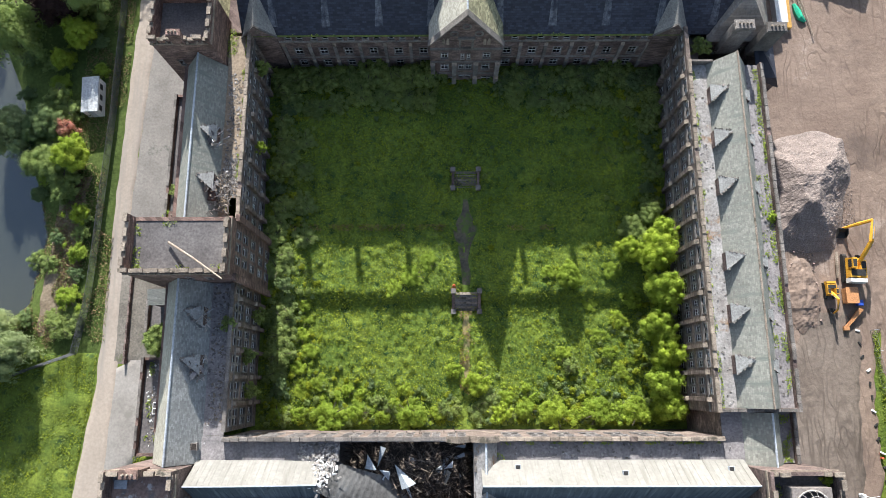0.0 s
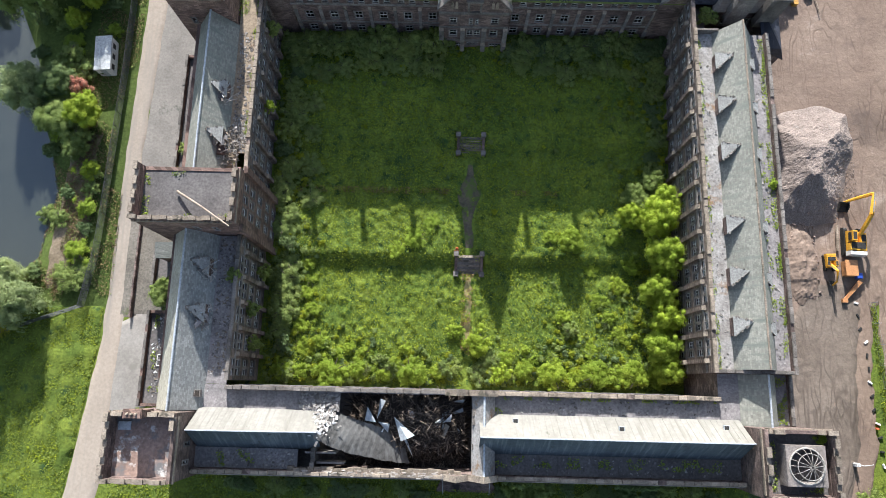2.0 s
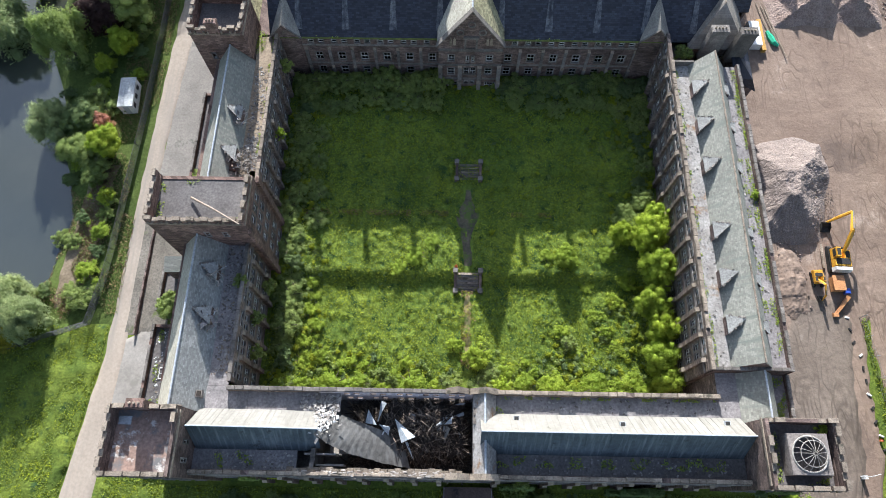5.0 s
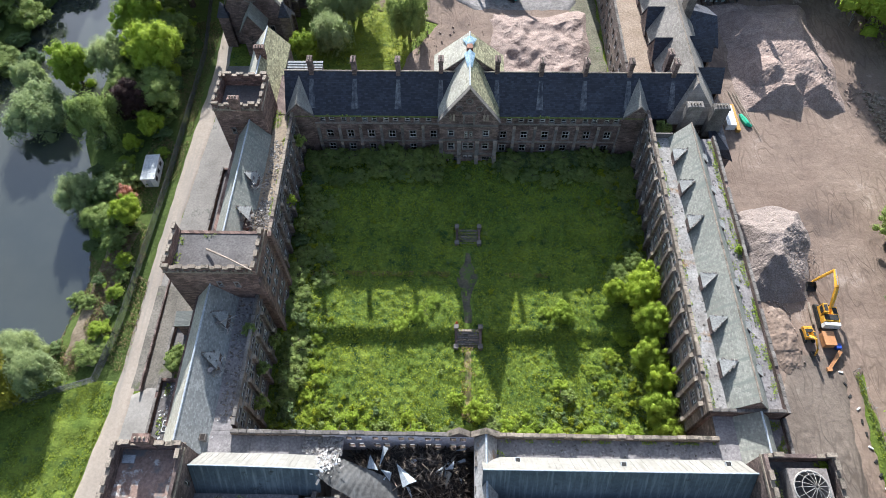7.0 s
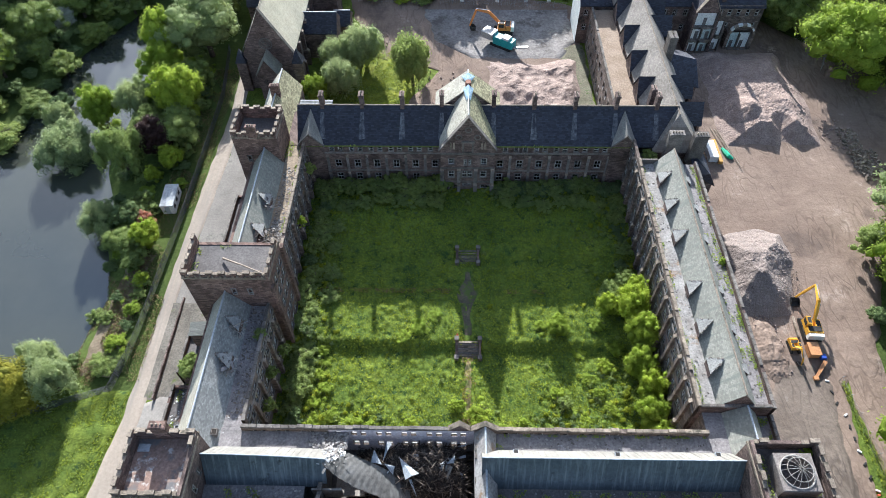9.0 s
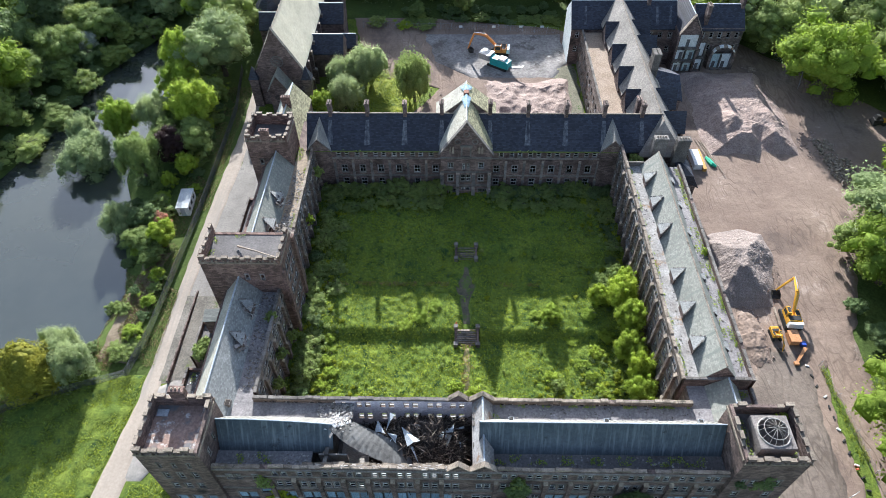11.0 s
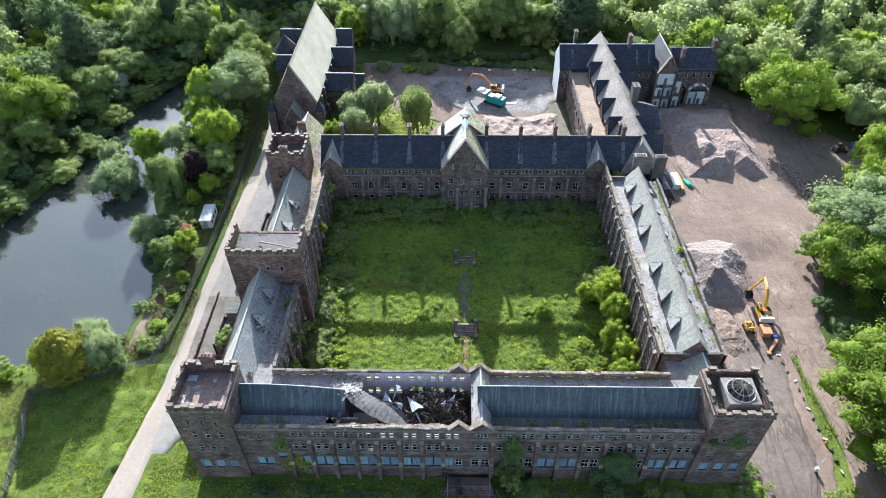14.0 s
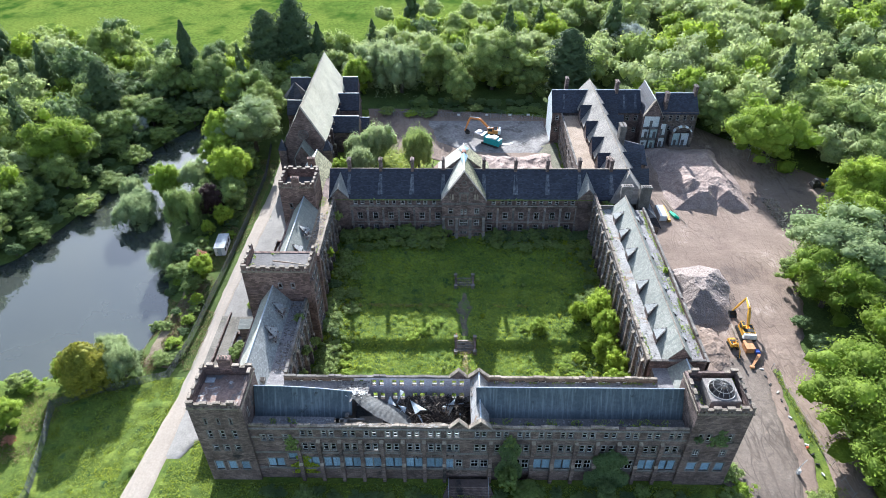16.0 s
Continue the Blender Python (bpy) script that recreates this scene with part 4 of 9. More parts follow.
for i in range(700):
    x, y = rd.uniform(-17.5, 2.4), -15.6 + rd.gauss(0, 0.16)
    l, r = 0.06 + 0.3 * rd.random() ** 2, rd.uniform(0.02, 0.08)
    m.box(-l, l, -r, r, -r * 0.6, r * 0.6, rd.randrange(3), at=Matrix.LocRotScale((x, min(max(y, -16.0), -15.0), 14.0 + rd.uniform(-0.1, 0.18)), Euler((rd.gauss(0, 0.1), rd.gauss(0, 0.1), rd.gauss(0, 0.12))), None))
for i in range(26):
    x = -19.5 + 0.85 * i
    m.box(x, x + 0.8, -15.42 - 0.3, -15.0 + rd.uniform(-0.1, 0.2), 13.2, 13.95 + rd.uniform(-0.25, 0.15), 1)
part("broken_parapet", m, (BLEACHED, COPING, BLEACHED), front, "pale broken masonry and laths along the parapet")
m = Mesh()
for i in range(260):
    p = Vector((-15.4 + rd.gauss(0, 0.8), -9.0 + rd.gauss(0, 0.8), 0))
    p.z = 15.9 - 0.3 * abs(p.x + 15.4) - 0.9 * max(0, p.y + 10.6) + rd.uniform(-0.2, 0.25)
    l = 0.06 + 0.3 * rd.random() ** 2
    m.box(-l, l, -l * 0.45, l * 0.35, -0.03, 0.03, rd.randrange(3), at=Matrix.LocRotScale(p, Euler((rd.gauss(0, 0.35), rd.gauss(0, 0.35), rd.uniform(0, 6.28))), None))
PALE_SHEET = surf("crumpled white lining sheet", (0.5, 0.49, 0.47), (0.7, 0.69, 0.67), 0.8, 5, 0.7, 0.2)
tagged(part("torn_edge", m, (PALE_SHEET, PALE_SHEET, BLEACHED), front, "crumpled pale sheet and laths at the broken ridge"), kind="stuff")
TORN = surf("torn pale blue-grey sheet", (0.26, 0.29, 0.305), (0.4, 0.43, 0.45), 0.8, 5, 0.6, 0.15, stain=((0.2, 0.19, 0.17), 0.8, 0.62))
for a, b, c, fold in (((-6.3, -8.6, 11.8), (-3.5, -10.9, 12.2), (-5.3, -11.7, 12.0), 0.5), ((-9.9, -7.4, 11.5), (-8.7, -9.4, 11.2), (-10.2, -9.2, 11.4), 0.2), ((-8.2, -6.3, 11.8), (-7.5, -6.6, 11.6), (-8.6, -9.0, 11.2), 0.3), ((-8.4, -9.3, 11.3), (-6.9, -9.6, 11.2), (-7.1, -10.7, 11.0), 0.2), ((0.2, -9.2, 11.4), (1.3, -8.1, 11.6), (1.2, -9.1, 11.3), 0.15), ((-1.6, -9.6, 10.6), (0.3, -8.4, 11.0), (0.3, -10.2, 10.5), 0.4), ((-4.9, -11.5, 11.6), (-4.5, -11.5, 11.6), (-3.7, -13.7, 11.2), 0.1)):
    m = Mesh()
    a, b, c = Vector(a), Vector(b), Vector(c)
    mid = (b + c) / 2 + Vector((0, 0, fold))
    m.slab([a, b, mid], 0.05), m.slab([a, mid, c], 0.05)
    part("torn_sheet", m, TORN, front)
rnd = random.Random(11)
for i in range(13):
    m = Mesh()
    c = Vector((rnd.uniform(-11, 2.5), rnd.uniform(-13, -6.2), rnd.uniform(9.8, 11.2)))
    mm = Matrix.LocRotScale(c, Euler((rnd.gauss(0, 0.5), rnd.gauss(0, 0.5), rnd.uniform(0, 6.28))), None)
    a, b = (1.7, 0.8) if i in (3, 9, 14) else (rnd.uniform(0.4, 1.1), rnd.uniform(0.25, 0.6))
    pts = [mm @ Vector(p) for p in ((-a, -b * 0.2, 0), (a * 0.8, -b, 0.25), (a, b * 0.6, 0.0), (-a * 0.5, b * 0.5, -0.15))]
    m.slab(pts, 0.05)
    part("torn_sheet", m, LEAD if i % 3 else METAL_PALE, front)
# centre gables with the cross roof between them
for gxc, gw in ((1.9, 1.35), (5.4, 1.7)):
    for y, out in ((fs, -1), (fn, 1)):
        m = Mesh()
        pts = [(gxc - gw, y - out * 0.02, 13.6), (gxc + gw, y - out * 0.02, 13.6), (gxc + gw, y - out * 0.02, 14.1), (gxc, y - out * 0.02, 15.7), (gxc - gw, y - out * 0.02, 14.1)]
        m.slab([Vector(p) for p in pts], 0.55, down=(0, -out, 0))
        g = part("gable_wall", m, STONE_GREY, front)
        m = Mesh()
        for s in (-1, 1):
            m.slab([Vector((gxc, y + out * 0.12, 15.95)), Vector((gxc + s * (gw + 0.2), y + out * 0.12, 14.1)), Vector((gxc + s * (gw + 0.2), y - out * 0.65, 14.1)), Vector((gxc, y - out * 0.65, 15.95))], 0.22)
        part("coping", m, COPING, g)
pitched(front, 3.9, 6.9, fs + 0.5, fn - 0.5, 13.3, 15.5, "y", FELT_MOSS, name="cross_roof")

# ---- towers ----
FL_RED = surf("bare wet roof with red dust", (0.22, 0.15, 0.12), (0.31, 0.22, 0.18), 0.3, 2.5, 0.8, 0.15, stain=((0.15, 0.148, 0.15), 0.2, 0.48, (0.55, 0.53, 0.5), 0.26, 0.55))


def tower(name, x0, x1, y0, y1, z0, z1, mat, roofmat, label, faces, sunk=1.3, skip="", bare=""):
    """A square battlemented tower; faces: openings for its S, E, N and W walls; bare: sides whose parapet has gone."""
    t = thing(name, ((x0 + x1) / 2, (y0 + y1) / 2, z0), label, "tower")
    for side, (p0, p1) in {"S": ((x0, y0), (x1, y0)), "E": ((x1, y0), (x1, y1)), "N": ((x1, y1), (x0, y1)), "W": ((x0, y1), (x0, y0))}.items():
        facade(t, p0, p1, z0, z1 - sunk + 0.1 if side in bare else z1 - 0.6, faces.get(side, []), mat, 0.5)
    m = Mesh()
    m.box(x0 + 0.5, x1 - 0.5, y0 + 0.5, y1 - 0.5, z1 - sunk - 0.3, z1 - sunk)
    part("roof", m, roofmat, t)
    crenels(t, x0, x1, y0, y1, z1, mat, skip=skip, bare=bare)
    return t


tw = [(u, 11.8, 0.66, 1.8, "sash") for u in (2.2, 4.2, 6.2)] + [(u, 8.5, 0.8, 1.4, "sash") for u in (2.4, 4.2, 6.0)] + [(u, 3.2, 1.3, 2.2, "board") for u in (2.0, 4.2, 6.4)] + [(u, 15.4, 0.28, 1.2, "hole") for u in (2.2, 4.2, 6.2)]
swt = tower("southwest_tower", -40.2, -31.8, -16.5, -8.4, -0.3, 19.4, STONE_GREY, FL_RED, "battlemented dark sandstone corner tower with a wet flat roof", {"S": tw, "E": [(u, 15.2, 0.35, 1.4, "hole") for u in (2.0, 4.2, 6.2)]}, skip="E")
chimney(swt, -36.2, -8.5, 18.5, 22.0, 0.9, 2.0, STONE_RED, 3, "x")
m = Mesh()
m.box(-39.4, -37.9, -10.6, -9.6, 18.15, 18.35)
part("hatch", m, LEAD, swt)
tset = [(u, 12.1, 0.6, 1.7, "sash") for u in (1.7, 3.0, 4.6, 6.4)] + [(1.8, 8.3, 0.85, 1.5, "sash"), (6.2, 8.3, 0.85, 1.5, "sash")] + [(u, 4.2, 1.4, 2.2, "board") for u in (1.9, 4.2, 6.5)]
se_t = tower("southeast_tower", 38.5, 46.9, -16.6, -8.6, -0.3, 19.2, STONE_GREY, FELT_DARK, "battlemented dark sandstone corner tower with a skeletal dome", {"S": tset, "E": [(u, 9, 0.9, 1.4, "sash") for u in (2.5, 5.5)]}, skip="NW")
m = Mesh()
m.box(40.7, 45.4, -15.0, -14.6, 17.9, 19.9), m.box(40.7, 45.4, -10.7, -10.3, 17.9, 19.9), m.box(40.7, 41.1, -14.6, -10.7, 17.9, 19.9), m.box(45.0, 45.4, -14.6, -10.7, 17.9, 19.9)
for i in range(24):
    w0, w1 = 2 * math.pi * i / 24, 2 * math.pi * (i + 1) / 24
    q = lambda w: Vector((43.05, -12.65, 19.9)) + Vector((math.cos(w), math.sin(w), 0)) * (2.3 / max(abs(math.cos(w)), abs(math.sin(w))))
    r = lambda w: Vector((43.05 + 1.95 * math.cos(w), -12.65 + 1.95 * math.sin(w), 19.9))
    m.slab([v + Vector((0, 0, 0.06)) for v in (r(w0), q(w0), q(w1), r(w1))], 0.05)
part("plinth", m, surf("grey brown render", (0.16, 0.14, 0.125), (0.25, 0.22, 0.2), 0.6, 4, stain=((0.1, 0.09, 0.08), 0.5, 0.6)), se_t, "rendered square drum base")
m = Mesh()
ring = [(43.05 + 2.05 * math.cos(w), -12.65 + 2.05 * math.sin(w), 20.0) for w in np.linspace(0, 2 * math.pi, 33)]
m.tube(ring, 0.1, 6)
ring2 = [(43.05 + 1.5 * math.cos(w), -12.65 + 1.5 * math.sin(w), 20.8) for w in np.linspace(0, 2 * math.pi, 25)]
m.tube(ring2, 0.05, 5)
for w in (0.1, 0.52, 0.9, 1.42, 1.8, 2.24, 2.75, 3.1, 3.62, 4.1, 4.45, 4.98, 5.3, 5.85):
    m.tube([(43.05 + 2.0 * math.cos(w) * math.cos(e) , -12.65 + 2.0 * math.sin(w) * math.cos(e), 20.0 + 1.15 * math.sin(e)) for e in np.linspace(0, 1.5, 7)], 0.03, 5)
part("dome_ribs", m, surf("pale rusted steel ribs", (0.24, 0.225, 0.2), (0.36, 0.34, 0.31), 1, 5), se_t, "bare ribs of a small dome")
wt = tower("west_tower", -39.9, -26.8, 15.2, 22.7, -0.2, 20.6, STONE_RED, FELT_DARK, "tall battlemented reddish tower with a fallen flagpole on its roof",
           {"E": [(u, z, 0.95, 1.5, "sash" if z < 13 else "hole") for u in (2.2, 3.9, 5.6) for z in (3.0, 6.4, 10.2, 13.6, 16.4)], "S": [(u, 16.2, 0.5, 1.2, "hole") for u in (7.0, 9.5)]}, 1.2, bare="N")
m = Mesh()
m.box(-26.8, -26.3, 14.6, 15.5, 0.5, 18.6), m.box(-26.8, -26.3, 22.4, 23.3, 0.5, 18.6)
part("buttress", m, STONE_RED, wt)
m = Mesh()
m.tube([(-34.8, 19.3, 19.75), (-31, 17.0, 21.2), (-26.6, 14.1, 22.9)], [0.17, 0.14, 0.09], 8)
solid("flagpole", m, TIMBER, "fallen pale timber flagpole propped across the tower parapet", "flagpole")
nwt = tower("northwest_tower", -39.8, -31.6, 47.2, 54.7, 0, 19.6, STONE_RED, FELT_DARK, "battlemented reddish sandstone corner tower", {"S": [(u, 13.5, 0.5, 1.2, "hole") for u in (2.2, 6.0)]}, 1.6)
chimney(nwt, -35.8, 47.4, 19.4, 22.0, 0.8, 1.7, STONE_RED, 3, "x")

# ---- east range ----
east = thing("east_range", (40.4, 22, 0.5), "long sandstone range, grey slate roof with a row of dormers", "building")
ey0, ey1, ex0, ex1 = -2.0, 52.2, 34.9, 45.9
bay = 3.5
ewin = [(1.75 + bay * i + s, z, 0.85, h, k) for i in range(15) for s in (-0.6, 0.6) for z, h, k in ((3.2, 1.7, "sash"), (6.6, 1.8, "sash"), (10.0, 1.7, "sash"), (13.1, 0.95, "sash"))]
facade(east, (ex0, ey1 - 0.1), (ex0, ey0), 0, 14.9, ewin, STONE, 0.55)
facade(east, (ex1, ey0), (ex1, 46.6), 0, 14.5, [(u, z, 0.9, 1.6, "sash") for u in np.arange(2.5, 46, 3.5) for z in (2.4, 6.0, 9.6)], STONE_GREY, 0.5)
facade(east, (ex0 + 0.55, ey0), (ex1 - 0.5, ey0), 0, 14.6, [], STONE_GREY, 0.5)
buttresses(east, (ex0, ey1 - 0.1), (ex0, ey0), [bay * i for i in range(1, 16)], 0.6, 13.2, 0.55, 0.75, STONE)
band(east, (ex0, ey1 - 0.1), (ex0, ey0), 12.6, 12.8, 0.14, COPING_DARK)
band(east, (ex0, ey1 - 0.1), (ex0, ey0), 5.6, 5.8, 0.14, COPING_DARK)
coping(east, (ex0 + 0.27, 46.8), (ex0 + 0.27, ey0), 14.9, 0.65, 0.22, COPING, 0.2)
coping(east, (ex1 - 0.25, 46.5), (ex1 - 0.25, ey0), 14.5, 0.6, 0.2, COPING_DARK)
coping(east, (ex0 + 0.6, ey0 + 0.25), (ex1 - 0.6, ey0 + 0.25), 14.6, 0.6, 0.2, COPING_DARK)
m = Mesh()
m.box(ex0 + 0.55, 38.0, ey0 + 0.5, 46.6, 13.6, 13.9)
part("flat_roof", m, FELT_MOSS, east, "pale leaded flat with moss and rust stains")
m = Mesh()
m.box(43.4, ex1 - 0.5, ey0 + 0.5, 46.6, 13.4, 13.7)
part("flat_roof", m, FELT, east)
m = Mesh()
m.box(ex0 + 0.55, 38.0, 46.9, 52.0, 11.2, 11.5)
part("flat_roof", m, FELT_DARK, east)
m = Mesh()
m.box(ex0 + 0.55, 38.6, 46.6, 46.9, 10.0, 14.9)
part("parapet", m, COPING_DARK, east)
pitched(east, 37.8, 43.6, ey0 + 0.5, 46.7, 13.75, 17.6, "y", SLATE_Y, ridge=COPING, at=0.53, gable=STONE_GREY)


def dormer(x, y, s, parent, mat, w=1.2, h=1.1, l=2.1):
    """A gabled dormer that looks out along s * x."""
    m = Mesh()
    z0 = 14.35 if l > 2 and s < 0 else 14.0
    rd = random.Random(int(y * 10))
    n = 1 if s < 0 else -1
    A, B, C = Vector((n * w, 0, h)), Vector((-n * w, 0, h)), Vector((n * w * 0.5, -l, h + 0.9))
    A0, B0 = A - Vector((0, 0, h + 0.8)), B - Vector((0, 0, h + 0.8))
    m.slab([A + Vector((n * 0.12, 0.15, 0)), B + Vector((-n * 0.12, 0.15, 0)), C] if n < 0 else [B + Vector((-n * 0.12, 0.15, 0)), A + Vector((n * 0.12, 0.15, 0)), C], 0.12, 1)
    low = Vector((0, 0, 0.13))
    m.poly([A0, B0, B - low, A - low]), m.poly([B0, C - low * 3, B - low]), m.poly([C - low * 3, A0, A - low])
    for e0, e1 in ((A, C), (B, C)):
        for i in range(9):
            p = e0.lerp(e1, (i + rd.random()) / 9) + Vector((n * 0.06 * (1 if e0 is A else -1), 0, 0.02))
            if rd.random() < 0.3:
                continue
            q = rd.uniform(0.05, 0.2)
            m.box(-q, q, -q * 0.7, q * 0.7, -0.05, 0.05, 3, at=Matrix.LocRotScale(p, Euler((rd.gauss(0, 0.3), rd.gauss(0, 0.3), rd.uniform(0, 3))), None))
    mm = Matrix(((0, s, 0, x), (-s, 0, 0, y), (0, 0, 1, z0), (0, 0, 0, 1)))
    return part("dormer", m, (STONE_GREY, mat, DIM, COPING_DARK), parent, m=mm)


for y in (41.3, 34.7, 27.8, 17.4, 10.4, 3.8):
    dormer(37.75, y + 0.2, -1, east, surf("pale dormer slate", (0.19, 0.19, 0.18), (0.27, 0.27, 0.255), 0.6, 4) if y == 41.3 else bpy.data.materials["pale dormer slate"])
for y in (41.3, 34.7, 27.8, 17.4, 10.4, 3.8):
    dormer(43.2, y, 1, east, bpy.data.materials["pale dormer slate"], 0.85, 0.9, 1.8)
link = thing("east_link", (41, -5.2, 0.2), "lower link block with a short slate roof and mossy flats", "building")
facade(link, (46.0, -8.6), (46.0, -2.01), 0, 12.6, [(u, z, 0.9, 1.5, "sash") for u in (2.0, 4.6) for z in (3, 7)], STONE_GREY, 0.5)
facade(link, (36.0, -2.01), (36.0, -5.0), 0, 12.9, [], STONE, 0.5)
m = Mesh()
m.box(36.05, 39.0, -8.5, -2.05, 12.7, 13.0)
part("flat_roof", m, FELT, link)
m = Mesh()
m.box(43.4, 45.5, -8.5, -2.05, 11.7, 12.0)
part("flat_roof", m, FELT, link)
pitched(link, 38.6, 43.6, -8.6, -2.05, 12.9, 15.4, "y", SLATE_Y, at=0.6)
coping(link, (45.75, -8.5), (45.75, -2.1), 12.6, 0.6, 0.2, COPING_DARK)

# ---- west range ----
west = thing("west_range", (-33, 20, 0.3), "ruinous sandstone range with slate roofs beside the drive", "building")
wx0, wx1 = -37.6, -28.0
wwin = [(1.75 + 3.5 * i + s, z, 0.85, h, k) for i in range(15) for s in (-0.6, 0.6) for z, h, k in ((3.2, 1.7, "sash"), (6.6, 1.8, "sash"), (9.9, 1.6, "hole"), (12.3, 0.8, "hole"))]
for y0, y1 in ((-4.4, 15.2), (22.7, 52.2)):
    facade(west, (wx1, y0), (wx1, y1), 0, 13.7, [w for w in wwin if w[0] < y1 - y0 - 0.6], STONE, 0.55)
    buttresses(west, (wx1, y0), (wx1, y1), [3.5 * i for i in range(1, int((y1 - y0) / 3.5) + 1)], 0.6, 11.6, 0.55, 0.75, STONE)
    band(west, (wx1, y0), (wx1, y1), 11.9, 12.1, 0.14, COPING_DARK)
    coping(west, (wx1 - 0.27, y0), (wx1 - 0.27, y1 - 0.2), 13.7, 0.65, 0.22, COPING if y0 > 0 else COPING_DARK)
    facade(west, (wx0, min(y1, 47.2)), (wx0, max(y0, -8.4)), 0, 13.0, [(u, z, 0.9, 1.6, "sash") for u in np.arange(2.5, min(y1, 47.2) - y0 - 1, 3.5) for z in (6.5, 10.0)], STONE_RED, 0.5)
m = Mesh()
m.box(-31.4, wx1 - 0.55, -4.9, 15.1, 12.5, 12.8), m.box(-31.75, -28.3, -8.0, -4.95, 12.6, 12.9)
part("flat_roof", m, FELT, west, "felted flat strewn with broken slate")
m = Mesh()
m.box(-31.4, wx1 - 0.55, 27.2, 52.0, 12.6, 12.9), m.box(-31.4, -29.9, 22.8, 27.2, 12.6, 12.9)
part("flat_roof", m, surf("brown mossy flat", (0.2, 0.155, 0.11), (0.3, 0.24, 0.17), 0.3, 2.5, stain=((0.5, 0.48, 0.46), 0.8, 0.68, (0.15, 0.17, 0.03), 0.4, 0.63)), west)
# outer slope paler than the inner one, its sunlight put into the slate colour
pitched(west, -37.5, -31.2, -8.3, 15.15, 12.75, 16.9, "y", (SLATE_PALE, SLATE_BLUE), at=0.5)
pitched(west, -37.3, -31.2, 22.9, 47.15, 12.75, 16.9, "y", (SLATE_Y, SLATE_Y), at=0.5)
for y in (10.5, 4.2, 29.0, 36.0):
    dormer(-31.6, y, 1, west, bpy.data.materials["pale dormer slate"])
chimney(west, -31.8, 27.3, 12.0, 14.6, 0.8, 1.6, STONE_RED, 2)
tangle("debris", -33.6, -29.8, 23.0, 31.0, 13.0, 1.8, 260, (COPING_DARK, BLEACHED, TIMBER), west, 5, 1.5)
rd = random.Random(14)
for x, y in ((-32.2, 10.2), (-32.2, 3.6), (-32.2, 28.5), (-31.9, 35.4)):
    tangle("debris", x - 1.2, x + 1.4, y - 1.6, y + 1.6, 14.1, 1.4, 46, (BLEACHED, TIMBER, LEAD), west, int(y), 1.5)
    for i in range(5):
        m = Mesh()
        mm = Matrix.LocRotScale((x + rd.uniform(-0.8, 1.2), y + rd.uniform(-1.3, 1.3), 14.7 + rd.uniform(0, 0.5)), Euler((rd.gauss(0, 0.5), rd.gauss(0.5, 0.4), rd.uniform(0, 6.28))), None)
        a, b = rd.uniform(0.4, 0.9), rd.uniform(0.2, 0.45)
        m.slab([mm @ Vector(p) for p in ((-a, -b, 0), (a, -b * 0.6, 0.1), (a * 0.7, b, 0), (-a * 0.8, b * 0.7, 0.06))], 0.05)
        part("broken_slab", m, (FELT, FELT_DARK, COPING_DARK)[i % 3], west)
m = Mesh()
m.box(-32.9, -31.4, -6.6, -5.7, 13.4, 14.1), m.box(-32.8, -32.2, -6.5, -5.8, 14.1, 14.14, 1), m.box(-32.1, -31.5, -6.5, -5.8, 14.1, 14.14, 1)
part("roof_light", m, (COPING_DARK, CHAR), west)
# the low annex along the drive
annex = thing("west_annex", (-41, 8, 0.2), "low overgrown annex with flat roofs along the drive", "building")
for y0, y1, x0 in ((-8.4, 5.5, -44.2), (7.6, 15.1, -44.2), (24.0, 47.0, -42.8)):
    facade(annex, (x0, y1), (x0, y0), 0, 4.2, [(u, 1.2, 1.0, 1.6, "sash") for u in np.arange(2, y1 - y0 - 1, 3.2)], STONE_RED, 0.4)
    facade(annex, (x0 + 0.4, y0), (wx0 - 0.01, y0), 0, 4.0, [], STONE_RED, 0.4)
    facade(annex, (wx0 - 0.01, y1), (x0 + 0.4, y1), 0, 4.0, [], STONE_RED, 0.4)
    m = Mesh()
    m.box(x0 + 0.4, wx0 - 0.01, y0 + 0.4, y1 - 0.4, 3.1, 3.4)
    part("flat_roof", m, FELT_DARK, annex)
    coping(annex, (x0 + 0.2, y1), (x0 + 0.2, y0), 4.2, 0.5, 0.15, COPING_DARK)
chimney(annex, -40.4, 6.4, 0.2, 5.6, 0.8, 2.4, STONE_RED, 4, "x")
chimney(annex, -40.3, 26.0, 3.0, 7.0, 1.0, 1.6, STONE_RED, 2)
m = Mesh()
m.box(-42.4, -39.9, 13.0, 15.0, 0.2, 7.2), m.slab([Vector((-42.6, 12.8, 7.2)), Vector((-39.9, 12.8, 7.4)), Vector((-39.9, 15.1, 8.0)), Vector((-42.6, 15.1, 7.8))], 0.15, 1)
part("stair_block", m, (STONE_RED, SLATE_Y), annex)

# ---- north range ----
north = thing("north_range", (4, 57, 1.5), "soot-dark stone range with a steep blue slate roof and chimneys", "building")
ny, nb, nr, nez, nrz = 52.3, 63.4, 57.8, 12.9, 18.2
nx0, nx1 = -29.6, 36.2
nw = []
for k in range(6):
    for x in (-22.3 + 3.87 * k, 10.0 + 3.87 * k):
        nw += [(x, 7.0, 1.15, 1.9, "sash"), (x, 3.4, 1.15, 1.8, "sash"), (x - 0.85, 11.4, 0.8, 1.05, "sash"), (x + 0.85, 11.4, 0.8, 1.05, "sash")]
